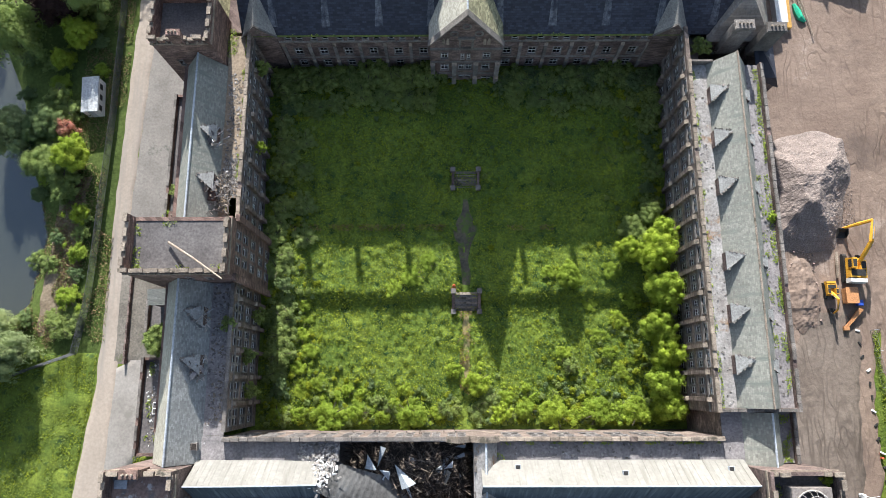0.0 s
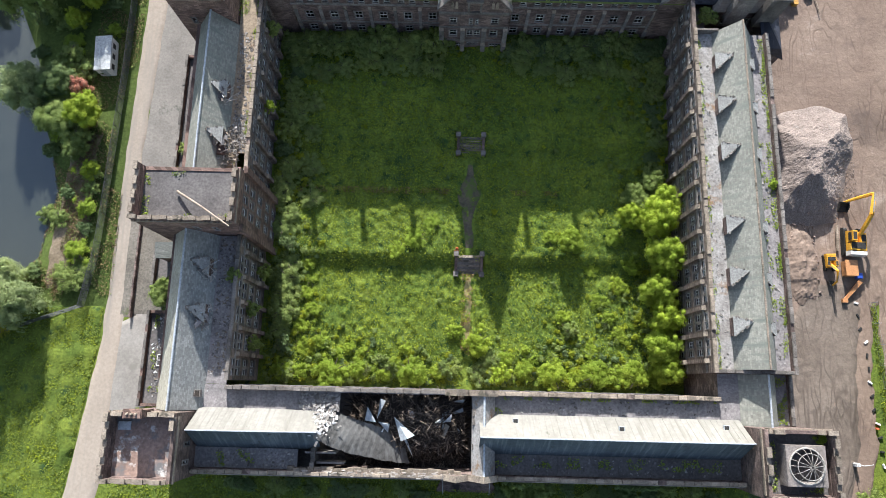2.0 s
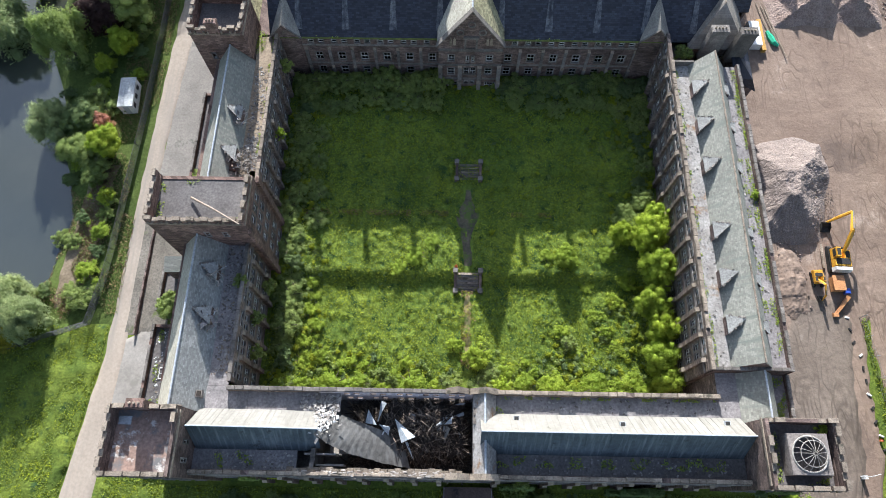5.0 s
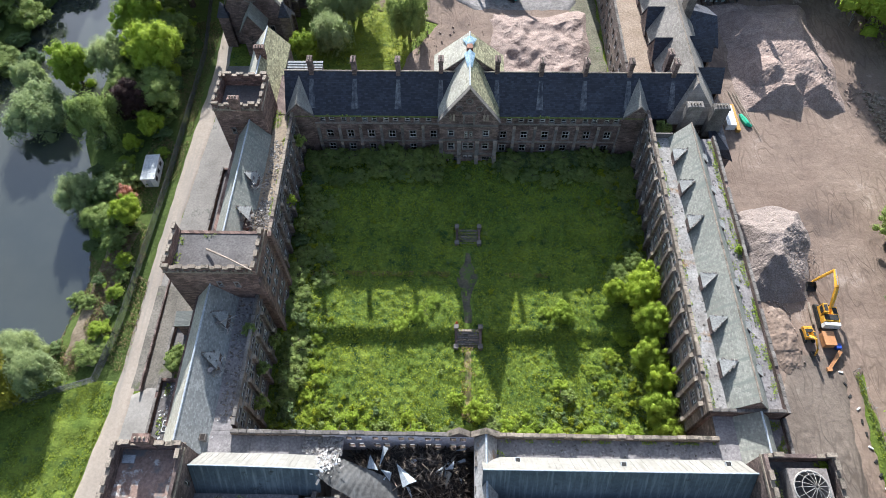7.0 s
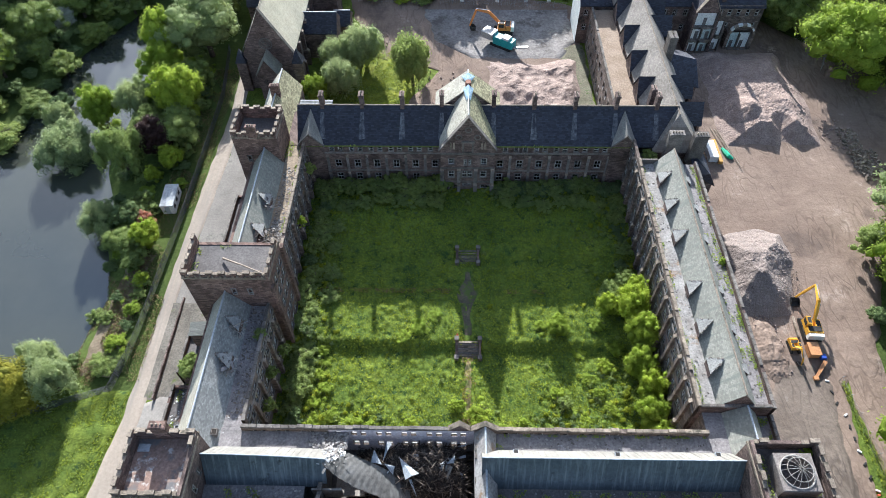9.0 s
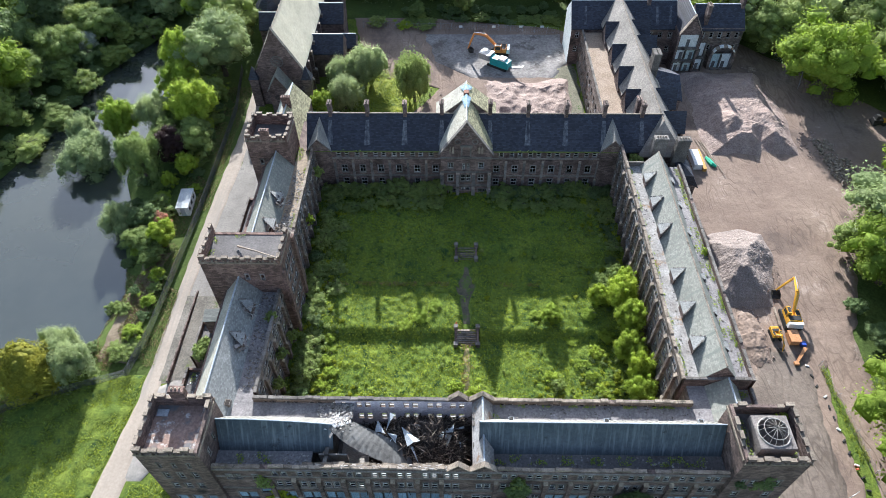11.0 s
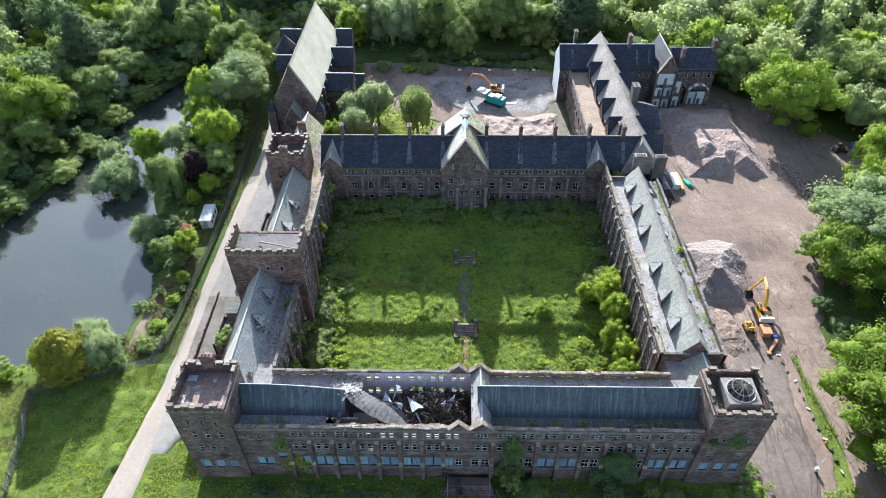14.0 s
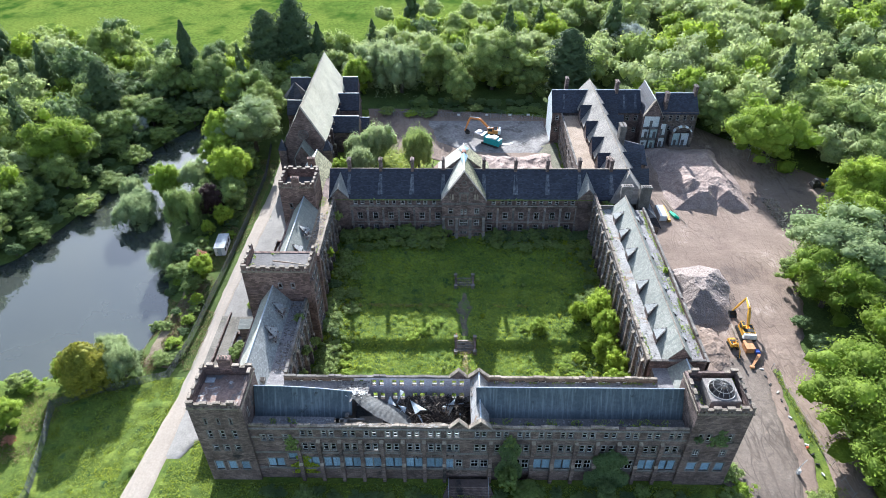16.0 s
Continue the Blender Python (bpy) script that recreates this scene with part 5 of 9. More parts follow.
for x in (-27.1, 33.6):
    nw += [(x + s, z, 0.85, 1.7, "sash") for s in (-0.6, 0.6) for z in (9.4, 5.6, 2.4)]
facade(north, (nx0, ny), (-1.8, ny), 0.5, 12.9, [(x - nx0, z, w, h, k) for x, z, w, h, k in nw if x < -2], STONE_GREY, 0.6)
facade(north, (8.7, ny), (nx1, ny), 0.5, 12.9, [(x - 8.7, z, w, h, k) for x, z, w, h, k in nw if x > 9], STONE_GREY, 0.6)
facade(north, (44, nb), (nx0, nb), 0.5, 12.9, [(u, z, 1.1, 1.8, "sash") for u in np.arange(3, 72, 3.9) for z in (3.2, 7.0, 10.4)], STONE_GREY, 0.6)
facade(north, (nx0, nb), (nx0, ny), 0.5, 13, [], STONE_GREY, 0.6)
for z0, z1 in ((10.7, 10.9), (6.0, 6.2)):
    band(north, (nx0, ny), (-1.8, ny), z0, z1, 0.14, COPING_DARK)
    band(north, (8.7, ny), (nx1, ny), z0, z1, 0.14, COPING_DARK)
buttresses(north, (nx0, ny), (-1.8, ny), [x - 1.93 - nx0 for x in [-22.3 + 3.87 * k for k in range(6)]], 1.5, 9.8, 0.5, 0.45, DRESSED)
buttresses(north, (8.7, ny), (nx1, ny), [x + 1.93 - 8.7 for x in [10.0 + 3.87 * k for k in range(6)]], 1.5, 9.8, 0.5, 0.45, DRESSED)
pitched(north, nx0, 44.0, ny - 0.25, nb + 0.25, nez, nrz, "x", SLATE_X, ridge=COPING)
# added floors and inner wall in darkened plaster keep the windows dark
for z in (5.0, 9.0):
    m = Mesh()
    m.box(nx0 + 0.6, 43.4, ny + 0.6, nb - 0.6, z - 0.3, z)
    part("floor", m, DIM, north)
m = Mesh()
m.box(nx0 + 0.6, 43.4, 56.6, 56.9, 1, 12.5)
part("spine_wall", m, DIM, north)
m = Mesh()
m.box(nx0, -2, ny - 0.4, ny - 0.2, 12.75, 12.95), m.box(9, nx1, ny - 0.4, ny - 0.2, 12.75, 12.95)
part("gutter", m, surf("mossy gutter", (0.08, 0.1, 0.03), (0.16, 0.19, 0.05), 1, 5), north)
for x in (-24.7, -17.0, -9.2, -1.6, 8.4, 16.2, 24.0, 31.8, 39.6):
    chimney(north, x, 57.7 + (0.6 if x in (-1.6, 8.4) else 0.3), 15.6, 20.9, 0.75, 1.5, STONE_GREY, 3)
    m = Mesh()
    m.slab([Vector((x - 0.7, 53.0, 13.84)), Vector((x + 0.55, 53.0, 13.84)), Vector((x + 0.35, 56.7, 17.31)), Vector((x - 0.35, 56.7, 17.31))], 0.05)
    part("flashing_run", m, surf("lime streak on slate", (0.048, 0.052, 0.066), (0.15, 0.156, 0.168), 1.1, 3, streak=((0.03, 0.033, 0.045), (1.6, 0.3, 0.2))) if x == -24.7 else bpy.data.materials["lime streak on slate"], north)
# centre bay with its great gable
cb = thing("centre_bay", (3.4, 51, 2.5), "gabled centre bay of dark dressed stone with a niche", "building bay")
bx0, bx1, by = -1.8, 8.7, 49.7
cw = [(u, z, w, h, "sash") for u in (2.1, 8.4) for z, w, h in ((3.0, 0.85, 1.6), (6.9, 1.1, 1.6), (10.4, 1.0, 1.5))]
cw += [(u + 0.95, 3.0, 0.85, 1.6, "sash") for u in (2.1, 8.4)] + [(4.7, 6.9, 0.85, 1.6, "sash"), (5.8, 6.9, 0.85, 1.6, "sash"), (4.75, 4.4, 0.7, 0.7, "sash"), (5.75, 4.4, 0.7, 0.7, "sash"), (4.8, 10.3, 0.35, 1.3, "sash"), (5.7, 10.3, 0.35, 1.3, "sash")]
facade(cb, (bx0, by), (bx1, by), 2.0, 14.2, cw, STONE_GREY, 0.6)
facade(cb, (bx0, 52.2), (bx0, by), 2.0, 14.2, [], STONE_GREY, 0.5)
facade(cb, (bx1, by), (bx1, 52.2), 2.0, 14.2, [], STONE_GREY, 0.5)
m = Mesh()
m.slab([Vector((bx0, by, 14.2)), Vector((bx1, by, 14.2)), Vector((3.45, by, 21.9))], 0.6, down=(0, 1, 0))
part("gable_wall", m, STONE_GREY, cb)
m = Mesh()
for s in (-1, 1):
    m.slab([Vector((3.45, by - 0.2, 22.25)), Vector((3.45 + s * 5.6, by - 0.2, 14.05)), Vector((3.45 + s * 5.6, by + 0.75, 14.05)), Vector((3.45, by + 0.75, 22.25))], 0.28)
part("coping", m, COPING_DARK, cb)
m = Mesh()
m.box(2.4, 4.5, by - 0.3, by - 0.004, 13.4, 13.7), m.box(2.2, 4.7, by - 0.4, by - 0.004, 16.2, 16.5), m.box(2.4, 2.7, by - 0.3, by - 0.004, 13.7, 16.2), m.box(4.2, 4.5, by - 0.3, by - 0.004, 13.7, 16.2)
part("niche", m, COPING_DARK, cb, "carved niche")
for x in (0.2, 0.8, 6.1, 6.7):
    m = Mesh()
    m.slab([Vector((x - 0.2, by - 0.12, 14.4)), Vector((x + 0.2, by - 0.12, 14.4)), Vector((x + 0.2, by - 0.12, 15.7)), Vector((x, by - 0.12, 16.2)), Vector((x - 0.2, by - 0.12, 15.7))], 0.11, down=(0, 1, 0))
    part("blind_lancet", m, COPING, cb)
for x, z in ((1.7, 17.4), (3.45, 19.2), (5.2, 17.4)):
    m = Mesh()
    m.tube([(x + 0.55 * math.cos(w), by - 0.08, z + 0.55 * math.sin(w)) for w in np.linspace(0, 2 * math.pi, 13)], 0.12, 6)
    part("roundel", m, COPING_DARK, cb)
band(cb, (bx0, by), (bx1, by), 9.2, 9.45, 0.16, COPING_DARK)
band(cb, (bx0, by), (bx1, by), 13.0, 13.3, 0.2, COPING_DARK)
band(cb, (bx0, by), (bx1, by), 5.5, 5.75, 0.16, COPING_DARK)
for u in (0.3, 3.6, 6.9, 10.2):
    buttresses(cb, (bx0, by), (bx1, by), [u], 2.0, 9.0, 0.7, 0.8, DRESSED)
pitched(cb, bx0 - 0.2, bx1 + 0.2, by + 0.7, 58.6, 14.0, 21.8, "y", (SLATE_PALE, SLATE_MOSS), gable=STONE_GREY)
pitched(cb, 3.45 - 6.4, 3.45 + 6.4, 58.6, 64.2, 16.3, 21.7, "y", (SLATE_PALE, SLATE_MOSS), gable=STONE_GREY, name="rear_slope")
m = Mesh()
m.box(2.8, 4.1, 59.5, 60.9, 20.6, 22.0, taper=0.15)
part("ridge_vent", m, surf("brown louvred vent", (0.2, 0.1, 0.07), (0.3, 0.16, 0.11), 2, 6), cb)
SADDLE = surf("blue lead saddle", (0.24, 0.36, 0.45), (0.38, 0.5, 0.58), 1, 4, 0.5)
for y0, y1, w in ((55.4, 59.3, 1.0), (61.0, 63.0, 1.3)):
    for sgn in (-1, 1):
        m = Mesh()
        m.slab([Vector((3.45, y0, 22.0 if y0 < 60 else 21.95)), Vector((3.45, y1, 22.0 if y0 < 60 else 21.95)), Vector((3.45 + sgn * w, y1, 21.05)), Vector((3.45 + sgn * w * 0.4, y0, 21.45))], 0.08)
        part("lead_saddle", m, SADDLE, cb)
# corner gablets
for x in (-27.0, 33.6):
    m = Mesh()
    m.box(x - 2.3, x + 2.3, ny - 0.35, ny - 0.004, 1.5, 13.1)
    m.slab([Vector((x - 2.3, ny - 0.35, 13.1)), Vector((x + 2.3, ny - 0.35, 13.1)), Vector((x, ny - 0.35, 15.8))], 0.5, down=(0, 1, 0))
    g = part("gablet", m, STONE_GREY, north)
    m = Mesh()
    for k in range(3):
        w = 2.1 + 2 * math.pi * k / 3
        m.tube([(x + 0.25 * math.cos(w), ny - 0.36, 14.2 + 0.25 * math.sin(w)), (x + 0.25 * math.cos(w), ny - 0.42, 14.2 + 0.25 * math.sin(w))], 0.2, 8)
    part("trefoil", m, COPING, g)
    m = Mesh()
    for s in (-1, 1):
        m.slab([Vector((x, ny - 0.6, 16.1)), Vector((x + s * 2.6, ny - 0.6, 13.0)), Vector((x + s * 2.3, ny + 0.3, 13.5)), Vector((x, 57.4, 17.7))], 0.16)
    part("gablet_roof", m, surf("grey lichened slate", (0.17, 0.165, 0.15), (0.27, 0.26, 0.23), 0.3, 4, 0.8, 0.2), north)
    m = Mesh()
    for s in (-1, 1):
        m.slab([Vector((x, ny - 0.75, 16.25)), Vector((x + s * 2.7, ny - 0.75, 13.1)), Vector((x + s * 2.7, ny - 0.5, 13.1)), Vector((x, ny - 0.5, 16.25))], 0.2)
    part("coping", m, COPING_DARK, g)

# ---- chapel and the ranges behind ----
chapel = thing("chapel", (-42, 105, 1), "tall stone chapel with a steep pale slate roof", "chapel")
cx0, cx1, cy0, cy1, cez, crz = -47.6, -36.2, 84.6, 127.5, 11.0, 21.6
facade(chapel, (cx0, cy0), (cx1, cy0), 0.5, cez, [(2.6, 3.0, 0.9, 3.0, "sash"), (8.8, 3.0, 0.9, 3.0, "sash"), (5.7, 6.6, 1.6, 3.0, "sash")], STONE_GREY, 0.6)
facade(chapel, (cx1, cy0), (cx1, cy1), 0.5, cez, [(u, 6.2, 1.4, 3.6, "sash") for u in np.arange(3, 40, 4.6)], STONE_GREY, 0.6)
facade(chapel, (cx0, cy1), (cx0, cy0), 0.5, cez, [(u, 6.2, 1.4, 3.6, "sash") for u in np.arange(3, 40, 4.6)], STONE_GREY, 0.6)
buttresses(chapel, (cx1, cy0), (cx1, cy1), [0.5 + 4.6 * i for i in range(9)], 0.8, 10.4, 0.8, 1.4, STONE_GREY)
buttresses(chapel, (cx0, cy1), (cx0, cy0), [0.5 + 4.6 * i for i in range(9)], 0.8, 10.4, 0.8, 1.4, STONE_GREY)
pitched(chapel, cx0 - 0.4, cx1 + 0.4, cy0 + 0.3, cy1, cez, crz, "y", (SLATE_CHAPEL, SLATE_CHAPEL), ridge=COPING)
m = Mesh()
m.slab([Vector((cx0, cy0, cez)), Vector((cx1, cy0, cez)), Vector(((cx0 + cx1) / 2, cy0, crz + 0.3))], 0.6, down=(0, 1, 0))
g = part("gable_wall", m, STONE_GREY, chapel)
m = Mesh()
for s in (-1, 1):
    m.slab([Vector((-41.9, cy0 - 0.2, crz + 0.7)), Vector((-41.9 + s * 6.1, cy0 - 0.2, cez)), Vector((-41.9 + s * 6.1, cy0 + 0.7, cez)), Vector((-41.9, cy0 + 0.7, crz + 0.7))], 0.3)
part("coping", m, COPING_DARK, g)
m = Mesh()
for w in np.linspace(0, 2 * math.pi, 13)[:-1]:
    c, s = math.cos(w), math.sin(w)
    m.tube([(-41.9 + 0.3 * c, cy0 - 0.1, 13.5 + 0.3 * s), (-41.9 + 1.3 * c, cy0 - 0.1, 13.5 + 1.3 * s)], 0.09, 5)
m.tube([(-41.9 + 1.4 * math.cos(w), cy0 - 0.1, 13.5 + 1.4 * math.sin(w)) for w in np.linspace(0, 2 * math.pi, 21)], 0.14, 6)
part("rose_window", m, COPING_DARK, chapel)
porch = Mesh()
porch.box(-44.2, -39.6, 80.6, 84.6, 0.5, 8.0)
porch.slab([Vector((-44.2, 80.6, 8.0)), Vector((-39.6, 80.6, 8.0)), Vector((-41.9, 80.6, 11.8))], 4.0, down=(0, 1, 0))
pp = part("porch", porch, STONE_GREY, chapel)
m = Mesh()
for s in (-1, 1):
    m.slab([Vector((-41.9, 80.3, 12.2)), Vector((-41.9 + s * 2.7, 80.3, 7.9)), Vector((-41.9 + s * 2.7, 84.7, 7.9)), Vector((-41.9, 84.7, 12.2))], 0.2)
part("porch_roof", m, SLATE_Y, pp)
for x in (cx0 - 0.8, cx1 + 0.8):
    m = Mesh()
    m.box(x - 1.1, x + 1.1, cy0 - 1.0, cy0 + 1.2, 0.5, 9.0)
    t = part("stair_turret", m, STONE_GREY, chapel)
    m = Mesh()
    q = [(x - 1.3, cy0 - 1.2), (x + 1.3, cy0 - 1.2), (x + 1.3, cy0 + 1.4), (x - 1.3, cy0 + 1.4)]
    for i in range(4):
        m.poly([(*q[i], 9.0), (*q[(i + 1) % 4], 9.0), (x, cy0 + 0.1, 12.2)])
    part("turret_cap", m, SLATE_X, t)
for x0, x1, y0, y1, ze, zr, ax in ((-36.2, -28.2, 97.0, 104.0, 8.0, 11.6, "x"), (-36.2, -29.8, 111.5, 118.5, 8.5, 12.6, "x"), (-29.8, -26.0, 104.0, 110.0, 5.5, 8.0, "x"), (-36.2, -31.5, 123, 129, 9.5, 13.6, "x"), (-52, -47.6, 108, 114, 8.5, 12.0, "x"), (-54, -47.6, 124, 130, 9, 13, "x")):
    m = Mesh()
    m.box(x0, x1, y0, y1, 0.5, ze)
    part("side_chapel", m, STONE_GREY, chapel)
    pitched(chapel, x0 - 0.2, x1 + 0.2, y0 - 0.3, y1 + 0.3, ze, zr, ax, SLATE_X, gable=STONE_GREY)
m = Mesh()
oc = [(-51.5 + 3.9 * math.cos(w), 120.5 + 3.9 * math.sin(w)) for w in np.linspace(0, 2 * math.pi, 9)[:-1]]
for i in range(8):
    a, b = oc[i], oc[(i + 1) % 8]
    m.poly([(*a, 0.5), (*b, 0.5), (*b, 9.4), (*a, 9.4)], 0)
    k = 1.08
    a, b = ((-51.5 + (p[0] + 51.5) * k, 120.5 + (p[1] - 120.5) * k) for p in (a, b))
    m.poly([(*a, 9.3), (*b, 9.3), (-51.5, 120.5, 14.2)], 1)
part("octagon", m, (STONE_GREY, SLATE_X), chapel, "eight-sided chapter house with slate cap")

nwl = thing("northwest_link", (-36, 66, 0.5), "low stone link with pale mossed slate roofs", "building")
facade(nwl, (-32.6, 54.8), (-32.6, 74.0), 0.5, 10.2, [(u, z, 1.0, 1.6, "sash") for u in np.arange(2, 18, 3.5) for z in (3, 6.8)], STONE, 0.5)
facade(nwl, (-39.4, 74.0), (-39.4, 54.8), 0.5, 10.2, [(u, z, 1.0, 1.6, "sash") for u in np.arange(2, 18, 3.5) for z in (3, 6.8)], STONE, 0.5)
pitched(nwl, -39.6, -32.4, 54.9, 73.9, 10.2, 14.7, "y", (SLATE_PALE, SLATE_MOSS), gable=STONE)
chimney(nwl, -36.0, 66.0, 13.0, 16.6, 0.9, 1.8, STONE_RED, 3, "x")
m = Mesh()
m.box(-32.3, -25.5, 64.0, 69.5, 0.5, 9.0)
part("lean_to", m, STONE_GREY, nwl)
for i in range(9):
    m = Mesh()
    m.box(-32.3, -25.3, 64.0 + 0.62 * i, 64.55 + 0.62 * i, 9.0 + 0.1 * i, 9.12 + 0.1 * i)
    part("roof_sheet", m, METAL, nwl)
m = Mesh()
m.box(-32.0, -29.7, 53.0, 63.0, 0.5, 12.2)
part("corner_block", m, STONE_GREY, nwl)

ne = thing("northeast_range", (44, 85, 1), "long stone range with a pale weathered roof and dark cross gables", "building")
facade(ne, (39.4, 112), (39.4, 53.0), 0.5, 12.6, [(u, z, 1.0, 1.7, "sash") for u in np.arange(3, 48, 3.8) for z in (4, 8.5)], STONE_GREY, 0.5)
facade(ne, (48.0, 53.0), (48.0, 112), 0.5, 12.6, [(u, z, 1.0, 1.7, "sash") for u in np.arange(3, 50, 3.8) for z in (4, 8.5)], STONE_GREY, 0.5)
facade(ne, (39.9, 51.2), (47.5, 51.2), 0.5, 12.6, [(2, 9, 1, 1.6, "sash"), (5, 9, 1, 1.6, "sash")], STONE_GREY, 0.5)
SLATE_DUST = surf("dusty grey slate", (0.175, 0.157, 0.136), (0.245, 0.222, 0.195), 0.2, 3, 0.8, 0.35, (0.5, 0.25), "Y", stain=((0.14, 0.132, 0.124), 0.35, 0.6), grit=0.3, courses=0.4)
pitched(ne, 39.0, 48.4, 55.6, 114, 12.6, 18.0, "y", SLATE_DUST, ridge=COPING)
m = Mesh()
m.slab([Vector((39.0, 51.0, 12.6)), Vector((48.4, 51.0, 12.6)), Vector((43.7, 55.7, 18.0))], 0.2)
m.poly([(39.0, 51.0, 12.6), (43.7, 55.7, 18.0), (39.0, 55.7, 12.6)])
m.poly([(48.4, 51.0, 12.6), (48.4, 55.7, 12.6), (43.7, 55.7, 18.0)])
part("roof_slope", m, SLATE_DUST, ne)
for x, y in ((42.2, 50.6), (46.6, 50.2)):
    chimney(ne, x, y, 11, 18.0, 1.3, 2.6, COPING_DARK, 4, "x")
chimney(ne, 46.9, 79.5, 13.5, 19.5, 1.6, 2.6, COPING_DARK, 4)
chimney(ne, 40.3, 63.5, 13.5, 18.2, 0.9, 1.6, STONE_GREY, 3)
for s, ys in ((-1, (69.5, 78.5, 88.0, 98.5)), (1, (61.5, 70.0, 92.0, 99.5))):
    for y in ys:
        xa, xb = (43.7 - 1.6, 38.7) if s < 0 else (43.7 + 1.6, 50.2)
        m = Mesh()
        for q in (-1, 1):
            m.slab([Vector((xa, y, 16.3)), Vector((xb, y, 16.3)), Vector((xb, y + q * 2.6, 12.4)), Vector((43.7 + s * 4.6, y + q * 2.6, 12.4))], 0.2)
        part("cross_roof", m, SLATE_X, ne)
        m = Mesh()
        xw = xb - s * 0.25
        m.slab([Vector((xw, y - 2.3, 0.8)), Vector((xw, y + 2.3, 0.8)), Vector((xw, y + 2.3, 12.5)), Vector((xw, y, 16.0)), Vector((xw, y - 2.3, 12.5))], 0.4, down=(-s, 0, 0))
        part("cross_gable", m, STONE_GREY, ne)
m = Mesh()
m.slab([Vector((47.6, 80.5, 14.2)), Vector((54.0, 80.5, 12.6)), Vector((54.0, 87.5, 9.6)), Vector((47.6, 87.5, 11.2))], 0.2), m.slab([Vector((47.6, 80.5, 14.2)), Vector((47.6, 74.5, 11.2)), Vector((54.0, 74.5, 9.6)), Vector((54.0, 80.5, 12.6))], 0.2)
part("wing_roof", m, SLATE_X, ne)
m = Mesh()
m.box(48.0, 53.6, 74.9, 87.0, 0.8, 9.4)
part("wing", m, STONE_GREY, ne)
m = Mesh()
m.box(46.2, 50.0, 45.6, 53.0, 0.6, 9.6), m.slab([Vector((46.0, 45.2, 12.4)), Vector((48.6, 45.2, 12.6)), Vector((50.4, 45.2, 9.5)), Vector((50.4, 53.4, 9.5)), Vector((48.6, 53.4, 12.6)), Vector((46.0, 53.4, 12.4))], 0.2, 1)
part("annex", m, (STONE_GREY, SLATE_X), ne)
m = Mesh()
m.box(34.6, 39.3, 63.5, 103.0, 10.4, 10.7)
part("passage_roof", m, surf("brown dusty flat roof", (0.23, 0.17, 0.12), (0.31, 0.24, 0.18), 0.3, 3, stain=((0.16, 0.17, 0.06), 0.4, 0.66)), ne)
facade(ne, (34.0, 103), (34.0, 63.5), 0.5, 11.4, [(u, z, 1.1, 1.8, "hole") for u in np.arange(2, 38, 3.4) for z in (3, 7.3)], STONE, 0.5)
coping(ne, (34.25, 103), (34.25, 63.6), 11.4, 0.6, 0.2, COPING_DARK)
coping(ne, (39.3, 103), (39.3, 63.6), 12.6, 0.4, 0.2, COPING_DARK)

nw_ = thing("northeast_wing", (55, 108, 1), "half demolished stone wing with bared plaster rooms", "building")
wy0, wy1 = 103.4, 114.0
facade(nw_, (31.4, wy0), (39.4, wy0), 0.5, 11.6, [(u, z, 0.9, 1.5, "sash") for u in (1.6, 3.2, 6.0) for z in (5.0, 9.0)], STONE_GREY, 0.5)
facade(nw_, (48.0, wy0), (58.6, wy0), 0.5, 11.6, [(u, z, 0.9, 1.5, "sash") for u in np.arange(1.5, 10, 2.6) for z in (5.0, 9.0)], STONE_GREY, 0.5)
facade(nw_, (63.9, wy0), (76.2, wy0), 0.5, 11.6, [(u, z, 0.8, 1.5, "sash") for u in np.arange(2.0, 11.5, 2.2) for z in (5.4, 9.0)], STONE, 0.5)
facade(nw_, (31.4, wy1), (31.4, wy0), 0.5, 11.6, [], PLASTER, 0.5)
facade(nw_, (76.2, wy0), (76.2, wy1), 0.5, 11.6, [(3, 8, 1, 1.6, "sash"), (7, 8, 1, 1.6, "sash")], STONE, 0.5)
facade(nw_, (76.2, wy1), (31.4, wy1), 0.5, 11.6, [], STONE, 0.5)
pitched(nw_, 31.3, 58.7, wy0 - 0.3, wy1 + 0.3, 11.6, 16.6, "x", SLATE_X, gable=PLASTER)
pitched(nw_, 63.7, 76.4, wy0 - 0.3, wy1 + 0.3, 11.2, 15.6, "x", SLATE_X, gable=STONE)
pitched(nw_, 58.4, 64.0, 99.2, 114.2, 12.4, 17.4, "y", SLATE_X, gable=None)
m = Mesh()
m.slab([Vector((58.6, 99.3, 12.2)), Vector((63.8, 99.3, 12.2)), Vector((63.8, 99.3, 12.6)), Vector((61.2, 99.3, 17.4)), Vector((58.6, 99.3, 12.6))], 0.4, down=(0, 1, 0))
part("gable_wall", m, STONE_GREY, nw_)
for x0, x1 in ((58.2, 58.7), (63.7, 64.2)):
    m = Mesh()
    m.box(x0, x1, 99.0, 103.6, 0.5, 12.4)
    part("wall", m, STONE_GREY, nw_)
m = Mesh()
for s in (-1, 1):
    m.slab([Vector((61.2, 98.9, 17.8)), Vector((61.2 + s * 3.0, 98.9, 12.4)), Vector((61.2 + s * 3.0, 99.9, 12.4)), Vector((61.2, 99.9, 17.8))], 0.3)
part("coping", m, COPING, nw_)
for x, y, z in ((51.3, 108.7, 19.6), (66.2, 105.2, 17.4), (75.8, 108.7, 18.0), (36.5, 113, 18.8)):
    chimney(nw_, x, y, 11, z, 0.9, 2.0, STONE_GREY, 3)
